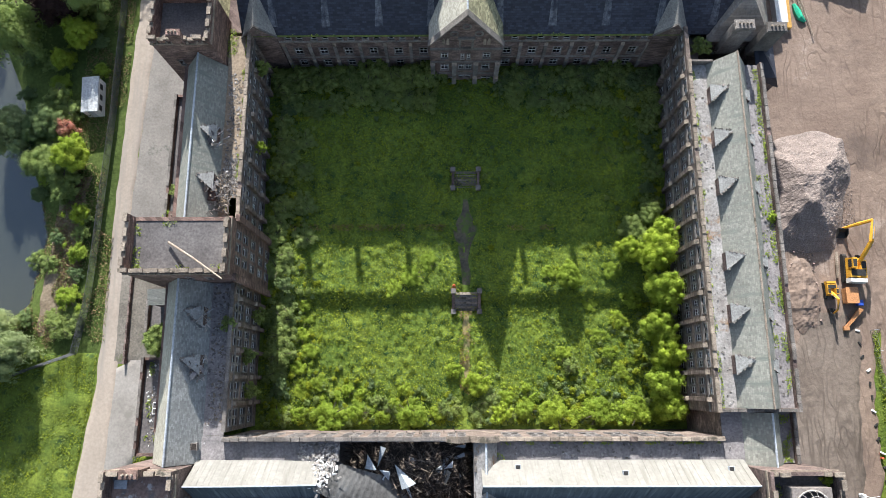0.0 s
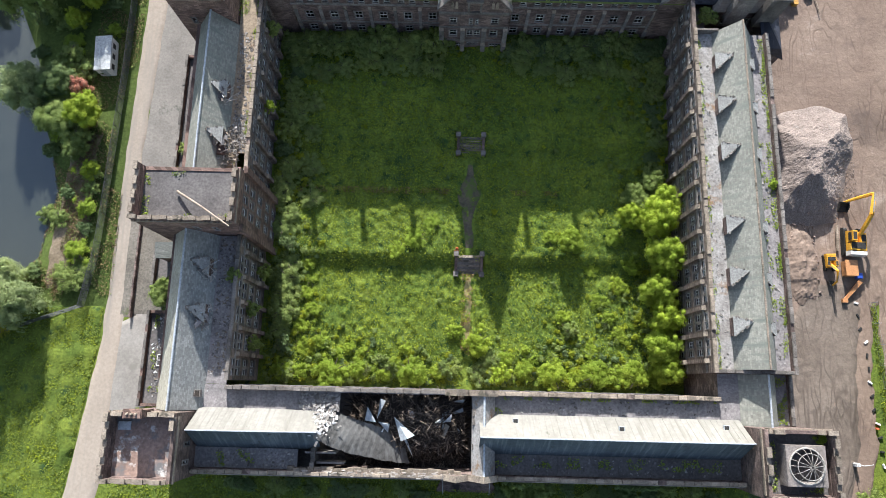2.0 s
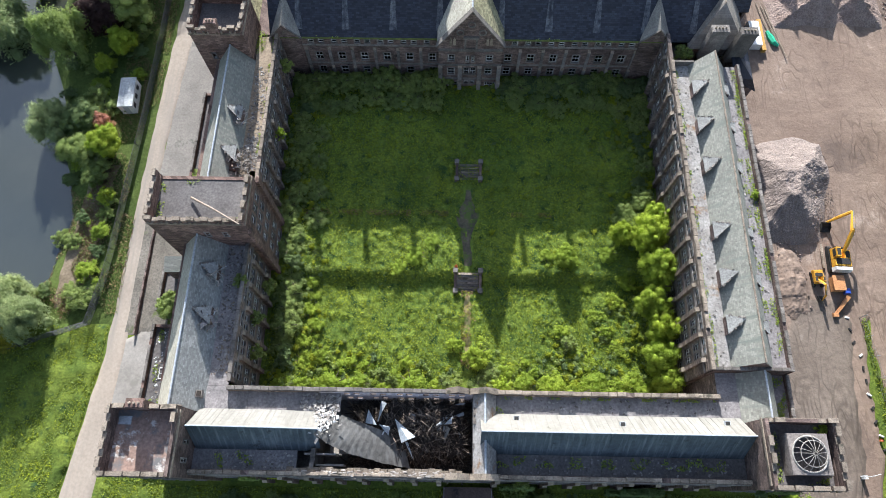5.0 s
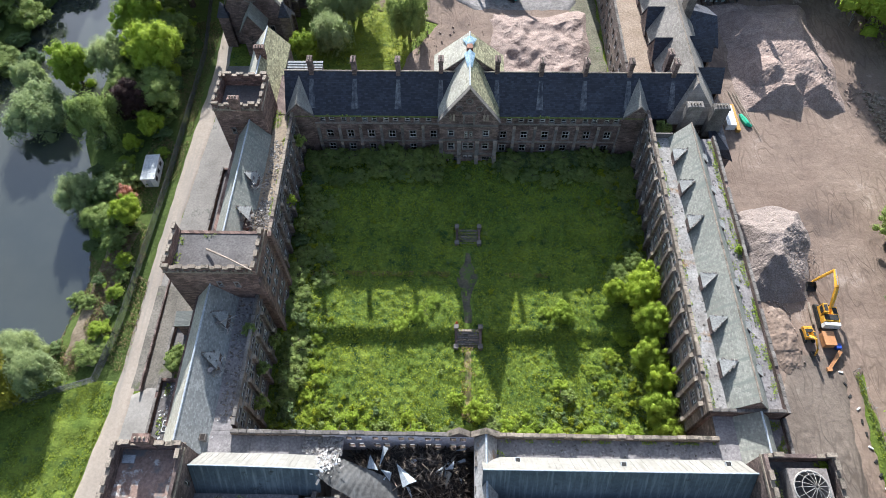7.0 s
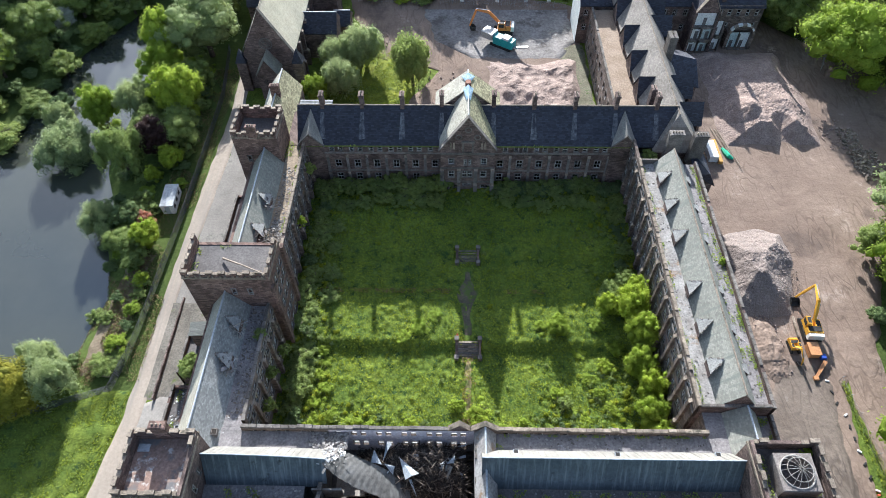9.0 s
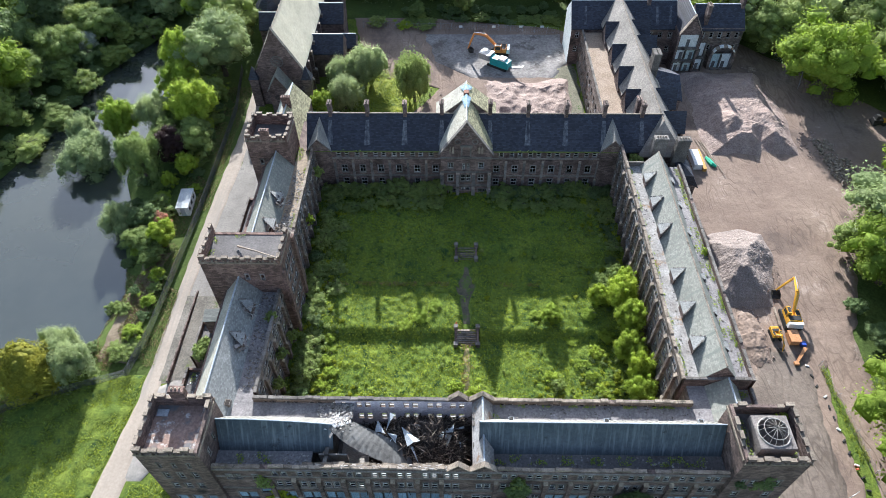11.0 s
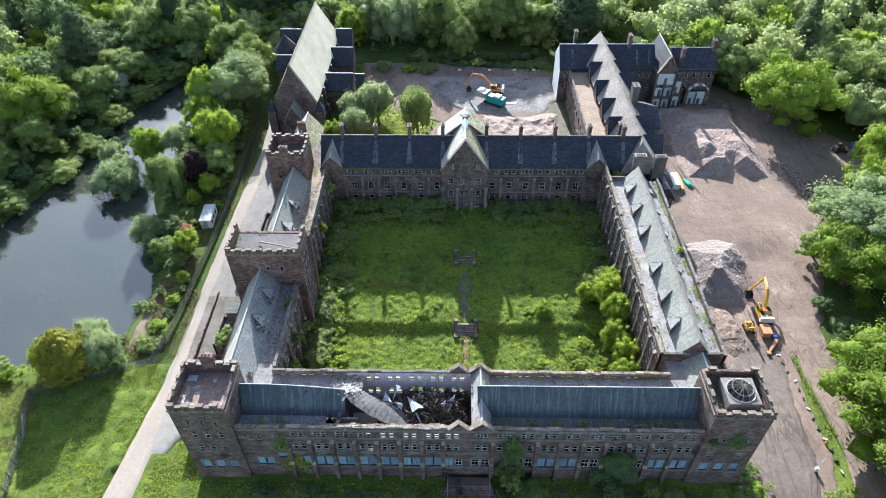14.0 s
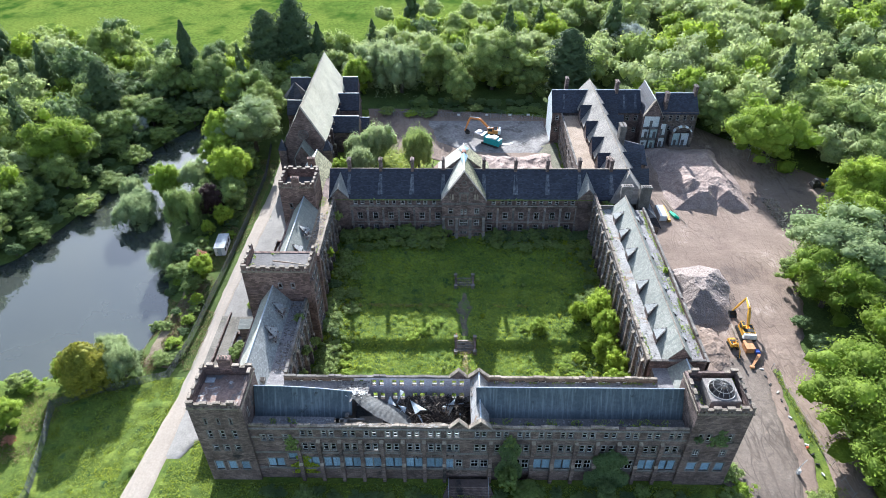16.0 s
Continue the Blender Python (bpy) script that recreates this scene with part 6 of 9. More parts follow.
for x in (53.5, 57.0, 35.0):
    m = Mesh()
    m.slab([Vector((x - 0.35, 104.0, 12.5)), Vector((x + 0.35, 104.0, 12.5)), Vector((x + 0.3, 107.5, 15.74)), Vector((x - 0.3, 107.5, 15.74))], 0.05)
    part("flashing_run", m, bpy.data.materials["lime streak on slate"], nw_)
# bared rooms where the wing was torn away
AQUA = surf("old pale aqua plaster", (0.36, 0.46, 0.45), (0.52, 0.6, 0.58), 0.6, 3, 0.9, 0.1, stain=((0.2, 0.2, 0.19), 0.6, 0.6))
rd = random.Random(29)
for i, (x0, x1, y, z0, z1) in enumerate(((58.7, 61.1, 99.2, 1.0, 4.4), (61.3, 63.7, 99.2, 1.0, 4.4), (64.2, 66.6, 100.0, 1.0, 4.6), (58.7, 61.1, 99.2, 4.7, 8.1), (61.3, 63.7, 99.2, 4.7, 8.1), (64.2, 66.6, 100.6, 4.9, 8.6), (58.7, 63.7, 99.2, 8.4, 12.1), (69.2, 71.6, 101.0, 1.0, 5.2), (71.8, 74.4, 101.0, 1.0, 5.2))):
    m = Mesh()
    d = 0.9
    m.box(x0, x1, y + d, y + d + 0.12, z0, z1), m.box(x1 - 0.02, x1 + 0.18, y, y + d, z0, z1, 2), m.box(x0, x1, y - rd.uniform(0, 0.5), y + d, z0 - 0.25, z0, 2)
    u = x0 + (x1 - x0) * rd.uniform(0.2, 0.5)
    m.box(u, u + 0.85, y + d - 0.04, y + d - 0.003, z0, z0 + 2.05, 1)
    for k in range(7):
        p = x0 + (x1 - x0) * rd.random()
        m.box(p - 0.25, p + 0.25, y - 0.35, y + 0.3, z0 - 0.35, z0 + rd.uniform(-0.1, 0.45), 2)
    part("bared_room", m, (AQUA if i % 3 == 1 else PLASTER, DIM, COPING_DARK), nw_, "torn-open room with pale plaster")
for i in range(9):
    w0, w1 = math.pi * i / 9, math.pi * (i + 1) / 9
    m = Mesh()
    m.slab([Vector((71.8 + 2.7 * math.cos(w), 100.6, 5.6 + 2.2 * math.sin(w))) for w in (w0, w1)] + [Vector((71.8 + 3.1 * math.cos(w), 100.6, 5.6 + 2.6 * math.sin(w))) for w in (w1, w0)], 1.0, down=(0, 1, 0))
    part("arch_stone", m, PLASTER if i % 2 else COPING, nw_)
m = Mesh()
m.box(68.4, 69.1, 100.8, 103.4, 0.6, 5.8), m.box(74.5, 75.2, 100.8, 103.4, 0.6, 5.8), m.box(69.1, 74.5, 103.1, 103.3, 5.2, 8.4)
part("arch_pier", m, STONE, nw_)


def rubble(name, x, y, rx, ry, h, mat, label, seed, n=34, cat="rubble heap"):
    """A heap of broken material with an uneven surface."""
    m = Mesh()
    for j in range(n + 1):
        for i in range(n + 1):
            u, v = (i / n * 2 - 1), (j / n * 2 - 1)
            px, py = x + rx * u, y + ry * v
            q = max(0.0, 1 - math.sqrt(u * u + v * v) * (1 + 0.22 * noise.noise((u * 2, v * 2, seed))))
            z = h * (1 - (1 - q) ** 1.5) * (1 + 0.2 * noise.noise((u * 3, v * 3, seed + 4))) + (0.2 * noise.noise((px * 0.7, py * 0.7, seed)) + 0.1 * noise.noise((px * 2.2, py * 2.2, seed))) * min(1, q * 5)
            m.v.append((px, py, height(px, py) + z - (0.35 if q <= 0 else -0.12)))
    for j in range(n):
        for i in range(n):
            p = j * (n + 1) + i
            m.f.append((p, p + 1, p + n + 2, p + n + 1))
            m.m.append(0)
    return solid(name, m, mat, label, cat)


def heap_sheet(x0, x1, y0, y1, n, top, mat, label, foot=0.12):
    """A tipped heap over a rectangle; top(x, y) gives its height, below zero outside its foot."""
    m = Mesh()
    for j in range(n + 1):
        for i in range(n + 1):
            x, y = x0 + (x1 - x0) * i / n, y0 + (y1 - y0) * j / n
            z = top(x, y)
            if z > 0:
                z += min(1.0, z) * (0.16 * noise.noise((x * 0.9, y * 0.9, 1)) + 0.12 * noise.noise((x * 2.3, y * 2.3, 5)) + 0.06 * noise.noise((x * 6, y * 6, 8)))
            m.v.append((x, y, height(x, y) + foot + max(z, -0.6)))
    for j in range(n):
        for i in range(n):
            p = j * (n + 1) + i
            m.f.append((p, p + 1, p + n + 2, p + n + 1))
            m.m.append(0)
    return solid("spoil_mound", m, mat, label, "rubble heap")


def gravel_top(x, y):
    """Steep towards the machines, with a broad, lower back."""
    wob = 0.8 * noise.noise((x * 0.25, y * 0.25, 4))
    face = (y - 21.4 - 0.12 * (x - 58) ** 2 * 0.35 + wob) * 0.52
    side = (65.6 + wob - 0.28 * abs(y - 36) - x) * 0.62
    back = (41.4 + wob - 0.05 * (x - 59.5) ** 2 - y) * 0.5
    return min(face, side, back, (x - 51.6) * 0.9, 3.9 - 0.09 * max(0, y - 31) + 0.4 * noise.noise((x * 0.4, y * 0.4, 2)))


def bank_top(x, y):
    """A flat-topped bank with a steep tipped face and one higher cone on it."""
    wob = 1.2 * noise.noise((x * 0.16, y * 0.16, 14))
    flat = min((y - 65.2 + wob) * 0.62, (82.5 + wob - 0.1 * abs(y - 78) - x) * 0.6, (x - 60.5 + wob) * 0.4, (99 + wob - y) * 0.35, 3.1 + 0.5 * noise.noise((x * 0.2, y * 0.2, 9)))
    cone = 4.6 - 0.62 * math.hypot((x - 67.6) * 1.05, (y - 74.6) * (1.0 if y < 74.6 else 0.7))
    hollow = 2.2 * max(0.0, 1 - math.hypot((x - 73.2) / 2.6, (y - 69.5) / 4.2))
    return max(flat - hollow, cone)


heap_sheet(51.0, 67.5, 19.5, 43.0, 84, gravel_top, GRAVEL, "large tipped heap of crushed grey-pink gravel")
heap_sheet(58.0, 86.0, 62.0, 101.0, 96, bank_top, RUBBLE, "broad flat-topped bank of tipped pinkish rubble")


def spread_top(x, y):
    """Tipped rubble pushed into low, uneven ridges."""
    wob = 2.5 * noise.noise((x * 0.12, y * 0.12, 31))
    return min((x - 9 + wob) * 0.5, (30 + wob - x) * 0.6, (95 + wob - y) * 0.3, (y - 66) * 0.5, 1.1 + 1.3 * noise.noise((x * 0.17, y * 0.14, 33)) + 0.6 * noise.noise((x * 0.5, y * 0.4, 35)))


heap_sheet(7.0, 32.5, 64.5, 97.0, 90, spread_top, RUBBLE, "pink brick rubble pushed into low ridges behind the range")
rubble("spoil_mound", 3.0, 76.0, 6.0, 5.0, 1.3, surf("grey broken stone", (0.13, 0.12, 0.11), (0.24, 0.225, 0.21), 0.5, 3, 0.95, 1.0, stain=((0.4, 0.38, 0.36), 1.1, 0.66)), "grey rubble heap behind the range", 6)
sheet("weedy_rubble", 66, 103, 1.25, [(66, 28.5), (85, 29.5), (96, 27), (103, 29)], [(66, 33.6), (103, 33.6)], 8, 0.2, surf("weedy dark rubble", (0.1, 0.095, 0.06), (0.19, 0.175, 0.125), 0.4, 2.5, 0.95, 1.0, stain=((0.07, 0.1, 0.03), 0.4, 0.56, (0.3, 0.27, 0.24), 0.9, 0.66)), "dark weedy rubble strip beside the passage wall", "dirt ground", 1.0)
rubble("spoil_mound", 55.5, 15.0, 3.0, 6.0, 0.9, DIRT, "low spread of broken stone by the wall", 7)
rubble("spoil_mound", 64.0, 96.5, 7.0, 3.0, 1.6, RUBBLE, "rubble fallen from the torn wing", 8)


def stones(name, boxes, count, mat, label, seed, smin=0.15, smax=0.7):
    """Loose broken stones on the ground."""
    rnd = random.Random(seed)
    m = Mesh()
    for i in range(count):
        x0, x1, y0, y1 = rnd.choice(boxes)
        x, y = rnd.uniform(x0, x1), rnd.uniform(y0, y1)
        s = smin + (smax - smin) * rnd.random() ** 3
        mm = Matrix.LocRotScale((x, y, height(x, y) + 0.12 + s * 0.3), Euler((rnd.uniform(0, 3), rnd.uniform(0, 3), rnd.uniform(0, 3))), None)
        m.box(-s * 0.6, s * 0.6, -s * 0.45, s * 0.45, -s * 0.35, s * 0.35, at=mm, taper=s * 0.1)
    return solid(name, m, mat, label, "rubble", kind="stuff")


stones("loose_rubble", [(82, 88, 64, 74), (54, 58, 10, 22), (52, 70, 94, 99), (-8, 30, 68, 92), (-24, -16, 100, 108)], 1300, RUBBLE, "scattered broken stone on bare dirt", 21, 0.08, 0.4)
stones("gravel", [(52.6, 63.6, 23.5, 33), (61, 65.2, 26, 38)], 1500, GRAVEL, "coarse gravel rolled to the foot of the heap", 22, 0.05, 0.15)
stones("pale_blocks", [(86, 90, 57, 71), (87, 92, 55, 64)], 520, COPING, "tumbled pale stone blocks on dusty ground", 23, 0.2, 0.7)

# ---- planting ----
def quads(name, v, mats, slot=None):
    """A mesh of loose leaves from an (n, corners, 3) array."""
    n, k = v.shape[:2]
    me = bpy.data.meshes.new(name)
    me.vertices.add(n * k), me.loops.add(n * k), me.polygons.add(n)
    me.vertices.foreach_set("co", np.ascontiguousarray(v, dtype=np.float32).ravel())
    me.loops.foreach_set("vertex_index", np.arange(n * k, dtype=np.int32))
    me.polygons.foreach_set("loop_start", np.arange(0, n * k, k, dtype=np.int32))
    for mat in mats:
        me.materials.append(mat)
    if slot is not None:
        me.polygons.foreach_set("material_index", np.asarray(slot, dtype=np.int32))
    me.update(calc_edges=True)
    return me


def leaves(rng, c, nrm, size, spread=0.7, long=1.35):
    """Pointed leaf blades at the points c, facing about nrm."""
    n = len(c)
    nn = nrm + rng.normal(0, spread, (n, 3))
    nn /= np.linalg.norm(nn, axis=1)[:, None] + 1e-9
    t = np.cross(nn, rng.normal(0, 1, (n, 3)))
    t /= np.linalg.norm(t, axis=1)[:, None] + 1e-9
    b = np.cross(nn, t)
    s = np.asarray(size).reshape(-1, 1) * np.ones((n, 1))
    return np.stack((c - t * s * long * 0.45 + b * s * 0.42, c - t * s * long * 0.35 - b * s * 0.42, c + t * s * long * 0.6), axis=1)


def ball(rng, n):
    v = rng.normal(0, 1, (n, 3))
    return v / np.linalg.norm(v, axis=1)[:, None]


def ico(level):
    bm = bmesh.new()
    bmesh.ops.create_icosphere(bm, subdivisions=level, radius=1.0)
    out = np.array([v.co[:] for v in bm.verts]), np.array([[v.index for v in f.verts] for f in bm.faces])
    bm.free()
    return out


BLOB_FINE, BLOB_LOW = ico(2), ico(1)


def clumps(rng, cen, rad, flat, fine=True):
    """Lumpy leaf masses round the centres: vertices and triangles."""
    bv, bf = BLOB_FINE if fine else BLOB_LOW
    k = len(cen)
    w = rng.uniform(0, 6.28, (k, 1, 3))
    d = np.sin(bv[None] * 3.1 + w).sum(2) * 0.11 + np.sin(bv[None] * 6.3 + 2 * w).sum(2) * 0.06
    v = cen[:, None] + bv[None] * (rad[:, None] * (0.74 + d))[..., None] * flat
    f = bf[None] + (np.arange(k) * len(bv))[:, None, None]
    return v.reshape(-1, 3), f.reshape(-1, 3)


def crown(rng, h, r, n, size, shape, k=0, fine=True):
    """One crown of height h and radius r that stands on z = 0: leaf blades, and the vertices and triangles of its leaf masses."""
    if shape in ("cone", "column"):
        z = rng.random(n) ** (1.35 if shape == "cone" else 1.0)
        w = rng.uniform(0, 2 * np.pi, n)
        prof = lambda q: (1 - q) ** 0.9 + 0.03 if shape == "cone" else np.sin(np.pi * np.clip(q * 0.85 + 0.15, 0, 1)) ** 0.6 + 0.05
        tier = 1 + 0.22 * np.sin(z * h * 2.2 + 2 * np.sin(w * 2.0)) + 0.12 * np.sin(w * 5)
        rad = r * prof(z) * tier * (0.72 + 0.3 * np.sqrt(rng.random(n)))
        c = np.stack((rad * np.cos(w), rad * np.sin(w), h * (0.06 + 0.94 * z)), axis=1)
        nrm = np.stack((np.cos(w), np.sin(w), np.full(n, 0.5)), axis=1)
        k = k or 46
        q = (np.arange(k) + 0.5) / k
        wa = np.arange(k) * 2.4
        pr = r * prof(q)
        cen = np.stack((0.5 * pr * np.cos(wa), 0.5 * pr * np.sin(wa), h * (0.06 + 0.9 * q)), axis=1)
        return (leaves(rng, c, nrm, size * rng.uniform(0.6, 1.1, n), 0.4), *clumps(rng, cen, 0.1 * r + 0.42 * pr, np.array([1, 1, 1.25]), fine))
    k = k or {"round": 66, "bush": 34, "willow": 46}[shape]
    lo = {"round": 0.46, "bush": 0.4, "willow": 0.48}[shape]
    dirs = ball(rng, k)
    dirs[:, 2] = np.where(rng.random(k) < 0.72, np.abs(dirs[:, 2]), dirs[:, 2])
    az = np.arctan2(dirs[:, 1], dirs[:, 0])
    p1, p2 = rng.uniform(0, 6.28, 2)
    wave = 1 + 0.13 * np.sin(2 * az + p1) + 0.1 * np.sin(3 * az + p2)
    cen = dirs * (rng.uniform(0.5, 0.9, k) * wave)[:, None] * np.array([r, r, h * (1 - lo) * 0.9]) + np.array([0, 0, h * lo])
    spread = 0.78 if k > 100 else 1.0 if k > 30 else 1.35
    rad = rng.uniform(0.13, 0.27, k) * r * spread
    core = max(4, k // 9)
    cen[:core] = ball(rng, core) * 0.28 * np.array([r, r, h * 0.3]) + np.array([0, 0, h * lo])
    rad[:core] = r * 0.45
    flat = np.array([1, 1, 1.9 if shape == "willow" else max(min(1.0, h * 0.5 / r), 0.75)])
    cen[:, 2] = np.maximum(cen[:, 2], rad * flat[2] * 0.7)
    pick = rng.choice(k, n * 2, p=rad ** 2 / np.sum(rad ** 2))
    d = ball(rng, n * 2)
    d[:, 2] = np.where(d[:, 2] < -0.3, -d[:, 2], d[:, 2])
    scale = rad[pick] * np.where(rng.random(n * 2) < 0.2, rng.uniform(1.05, 1.4, n * 2), rng.uniform(0.72, 1.08, n * 2))
    c = cen[pick] + d * scale[:, None] * flat
    deep = np.zeros(n * 2, bool)
    for i in range(k):
        deep |= (np.linalg.norm((c - cen[i]) / flat, axis=1) < rad[i] * 0.7) & (pick != i)
    keep = ~deep & (c[:, 2] > h * 0.05)
    c, d = c[keep][:n], d[keep][:n]
    if shape == "willow":
        c[:, 2] -= rng.random(len(c)) ** 2 * h * 0.42 * np.clip(np.hypot(c[:, 0], c[:, 1]) / r, 0, 1)
        c[:, 2] = np.maximum(c[:, 2], 0.3)
        d = d * np.array([1, 1, 0.35])
    out = leaves(rng, c, d * 0.8 + np.array([0, 0, 0.4]), size * rng.uniform(0.45, 1.05, len(c)), 0.45, 2.0 if shape == "willow" else 1.35)
    return (out, *clumps(rng, cen, rad, flat, fine))


def foliage(name, crowns, mats, slots=None):
    """One mesh of crowns, each (leaf blades, mass vertices, mass triangles)."""
    vs, fs, ms, off = [], [], [], 0
    for i, (tri, bv, bf) in enumerate(crowns):
        n = len(tri) * 3
        vs += [tri.reshape(-1, 3), bv]
        fs += [np.arange(n).reshape(-1, 3) + off, bf + off + n]
        off += n + len(bv)
        if slots is not None:
            ms.append(np.full(len(tri) + len(bf), slots[i], dtype=np.int32))
    v, f = np.concatenate(vs), np.concatenate(fs)
    me = bpy.data.meshes.new(name)
    me.vertices.add(len(v)), me.loops.add(f.size), me.polygons.add(len(f))
    me.vertices.foreach_set("co", np.ascontiguousarray(v, dtype=np.float32).ravel())
    me.loops.foreach_set("vertex_index", np.ascontiguousarray(f, dtype=np.int32).ravel())
    me.polygons.foreach_set("loop_start", np.arange(0, f.size, 3, dtype=np.int32))
    for mat in mats:
        me.materials.append(mat)
    if slots is not None:
        me.polygons.foreach_set("material_index", np.concatenate(ms))
    me.polygons.foreach_set("use_smooth", np.ones(len(f), dtype=bool))
    me.update(calc_edges=True)
    return me


KINDS = {}


def plant_kind(key, name, h, r, n, size, shape, mat, label, category, seed, k=0):
    """One plant with stem and crown, to be copied to its places."""
    rng = np.random.default_rng(seed)
    rd = random.Random(seed)
    ob = thing(name, (0, 0, 0), label, category)
    m = Mesh()
    top = h * (0.95 if shape in ("cone", "column") else 0.6)
    tr = max(0.07, r * 0.045 + h * 0.008)
    m.tube([(0, 0, -0.4), (0.02 * r, 0, top * 0.35), (0.05 * r, 0.03 * r, top * 0.7), (0.02, 0.02, top)], [tr * 1.25, tr, tr * 0.7, tr * 0.25], 8)
    if shape not in ("cone", "column"):
        for i in range(6):
            w, e = rd.uniform(0, 6.28), rd.uniform(0.4, 1.0)
            z0 = top * rd.uniform(0.4, 0.8)
            q = Vector((math.cos(w) * r * 0.65, math.sin(w) * r * 0.65, r * 0.65 * math.tan(e) * 0.7))
            m.tube([(0.03 * r, 0, z0), Vector((0, 0, z0)) + q * 0.5 + Vector((0, 0, 0.15 * r)), Vector((0, 0, min(z0 + q.z, h * 0.85))) + Vector((q.x, q.y, 0))], [tr * 0.5, tr * 0.32, tr * 0.12], 6)
    part("trunk" if h > 5 else "stem", m, BARK, ob)
    part("crown", foliage(name + "_crown", [crown(rng, h, r, n, size, shape, k or (95 if shape == "round" else 0), False)], (mat,)), None, ob)
    KINDS[key] = [ob, h, r, False]


plant_kind("broad_a", "broadleaf_tree", 17, 9, 7500, 0.42, "round", LEAF, "full broadleaf tree in mid green leaf", "tree", 1)
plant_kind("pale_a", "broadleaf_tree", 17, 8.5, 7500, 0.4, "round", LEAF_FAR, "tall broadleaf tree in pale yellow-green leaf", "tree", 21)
plant_kind("broad_b", "broadleaf_tree", 14, 6.5, 8000, 0.34, "round", LEAF, "mid green broadleaf tree near the water", "tree", 2)
plant_kind("lime_a", "broadleaf_tree", 18, 11, 8500, 0.45, "round", LEAF_LIME, "spreading tree in bright yellow-green leaf", "tree", 3)
plant_kind("fresh_a", "broadleaf_tree", 18, 11, 8500, 0.45, "round", LEAF_FRESH, "spreading tree in fresh green leaf", "tree", 33)
plant_kind("lime_b", "broadleaf_tree", 10, 5.5, 7500, 0.3, "round", LEAF_LIME, "small tree in bright yellow-green leaf", "tree", 4)
plant_kind("dark_a", "broadleaf_tree", 13, 7.5, 8200, 0.36, "round", LEAF_DARK, "dense dark green broadleaf tree", "tree", 5)
plant_kind("willow", "willow_tree", 10, 5.5, 8000, 0.3, "willow", LEAF_GREY, "grey-green willow with drooping branches", "tree", 6)
plant_kind("willow_big", "willow_tree", 18, 8.5, 8000, 0.38, "willow", LEAF_GREY, "tall grey-green willow with drooping branches", "tree", 26)
plant_kind("willow_g", "willow_tree", 11, 5.5, 8000, 0.3, "willow", LEAF, "tall green weeping willow tree", "tree", 16)
plant_kind("silver", "broadleaf_tree", 7, 4.2, 5500, 0.28, "round", LEAF_SILVER, "small silver-leaved tree at the water's edge", "tree", 28)
plant_kind("conifer", "conifer_tree", 12, 3.6, 4800, 0.4, "cone", LEAF_PINE, "tall dark conical conifer tree", "tree", 7)
plant_kind("yew", "conifer_tree", 9, 4.2, 6500, 0.34, "column", LEAF_YEW, "dense yellow-tipped rounded conifer tree", "tree", 27)
plant_kind("cypress", "cypress_tree", 16, 3.0, 4800, 0.4, "column", LEAF_PINE, "tall dark columnar cypress tree", "tree", 8)
plant_kind("purple", "copper_tree", 9, 4.5, 6000, 0.32, "round", LEAF_PURPLE, "rounded copper-purple leaved tree", "tree", 9)
plant_kind("shrub_lime", "shrub", 3.8, 2.3, 1500, 0.21, "bush", LEAF_LIME, "bright yellow-green self-sown shrub", "shrub", 10)
plant_kind("shrub_lime2", "shrub", 3.4, 2.5, 1500, 0.21, "bush", LEAF_LIME, "bright yellow-green self-sown shrub", "shrub", 14)
plant_kind("shrub", "shrub", 3.6, 2.4, 1500, 0.21, "bush", LEAF, "mid green self-sown shrub", "shrub", 11)
plant_kind("shrub2", "shrub", 3.2, 2.6, 1500, 0.21, "bush", LEAF, "mid green self-sown shrub", "shrub", 15)
plant_kind("shrub_dark", "shrub", 3.0, 2.3, 1500, 0.21, "bush", LEAF_DARK, "dense dark green rounded shrub", "shrub", 12)
plant_kind("pink", "rhododendron", 2.6, 2.2, 1500, 0.21, "bush", PINK, "rhododendron covered in coral-pink blossom", "shrub", 13)
TURN = random.Random(77)


def plant(key, x, y, h=None, r=None, z=None):
    """Sets a plant of that kind at a place; the first keeps the original."""
    ob, h0, r0, used = KINDS[key]
    sr, sh = (r or r0) / r0 * 1.12, (h or h0) / h0 * (1.12 if h0 > 8 and (h or h0) <= 14 else 1.0)
    m = Matrix.LocRotScale((x, y, (height(x, y) if z is None else z) - 0.05), Euler((0, 0, TURN.uniform(0, 6.28))), (sr, sr, sh))
    if not used:
        KINDS[key][3] = True
        ob.matrix_basis = m
        return ob
    return copy_thing(ob, m)


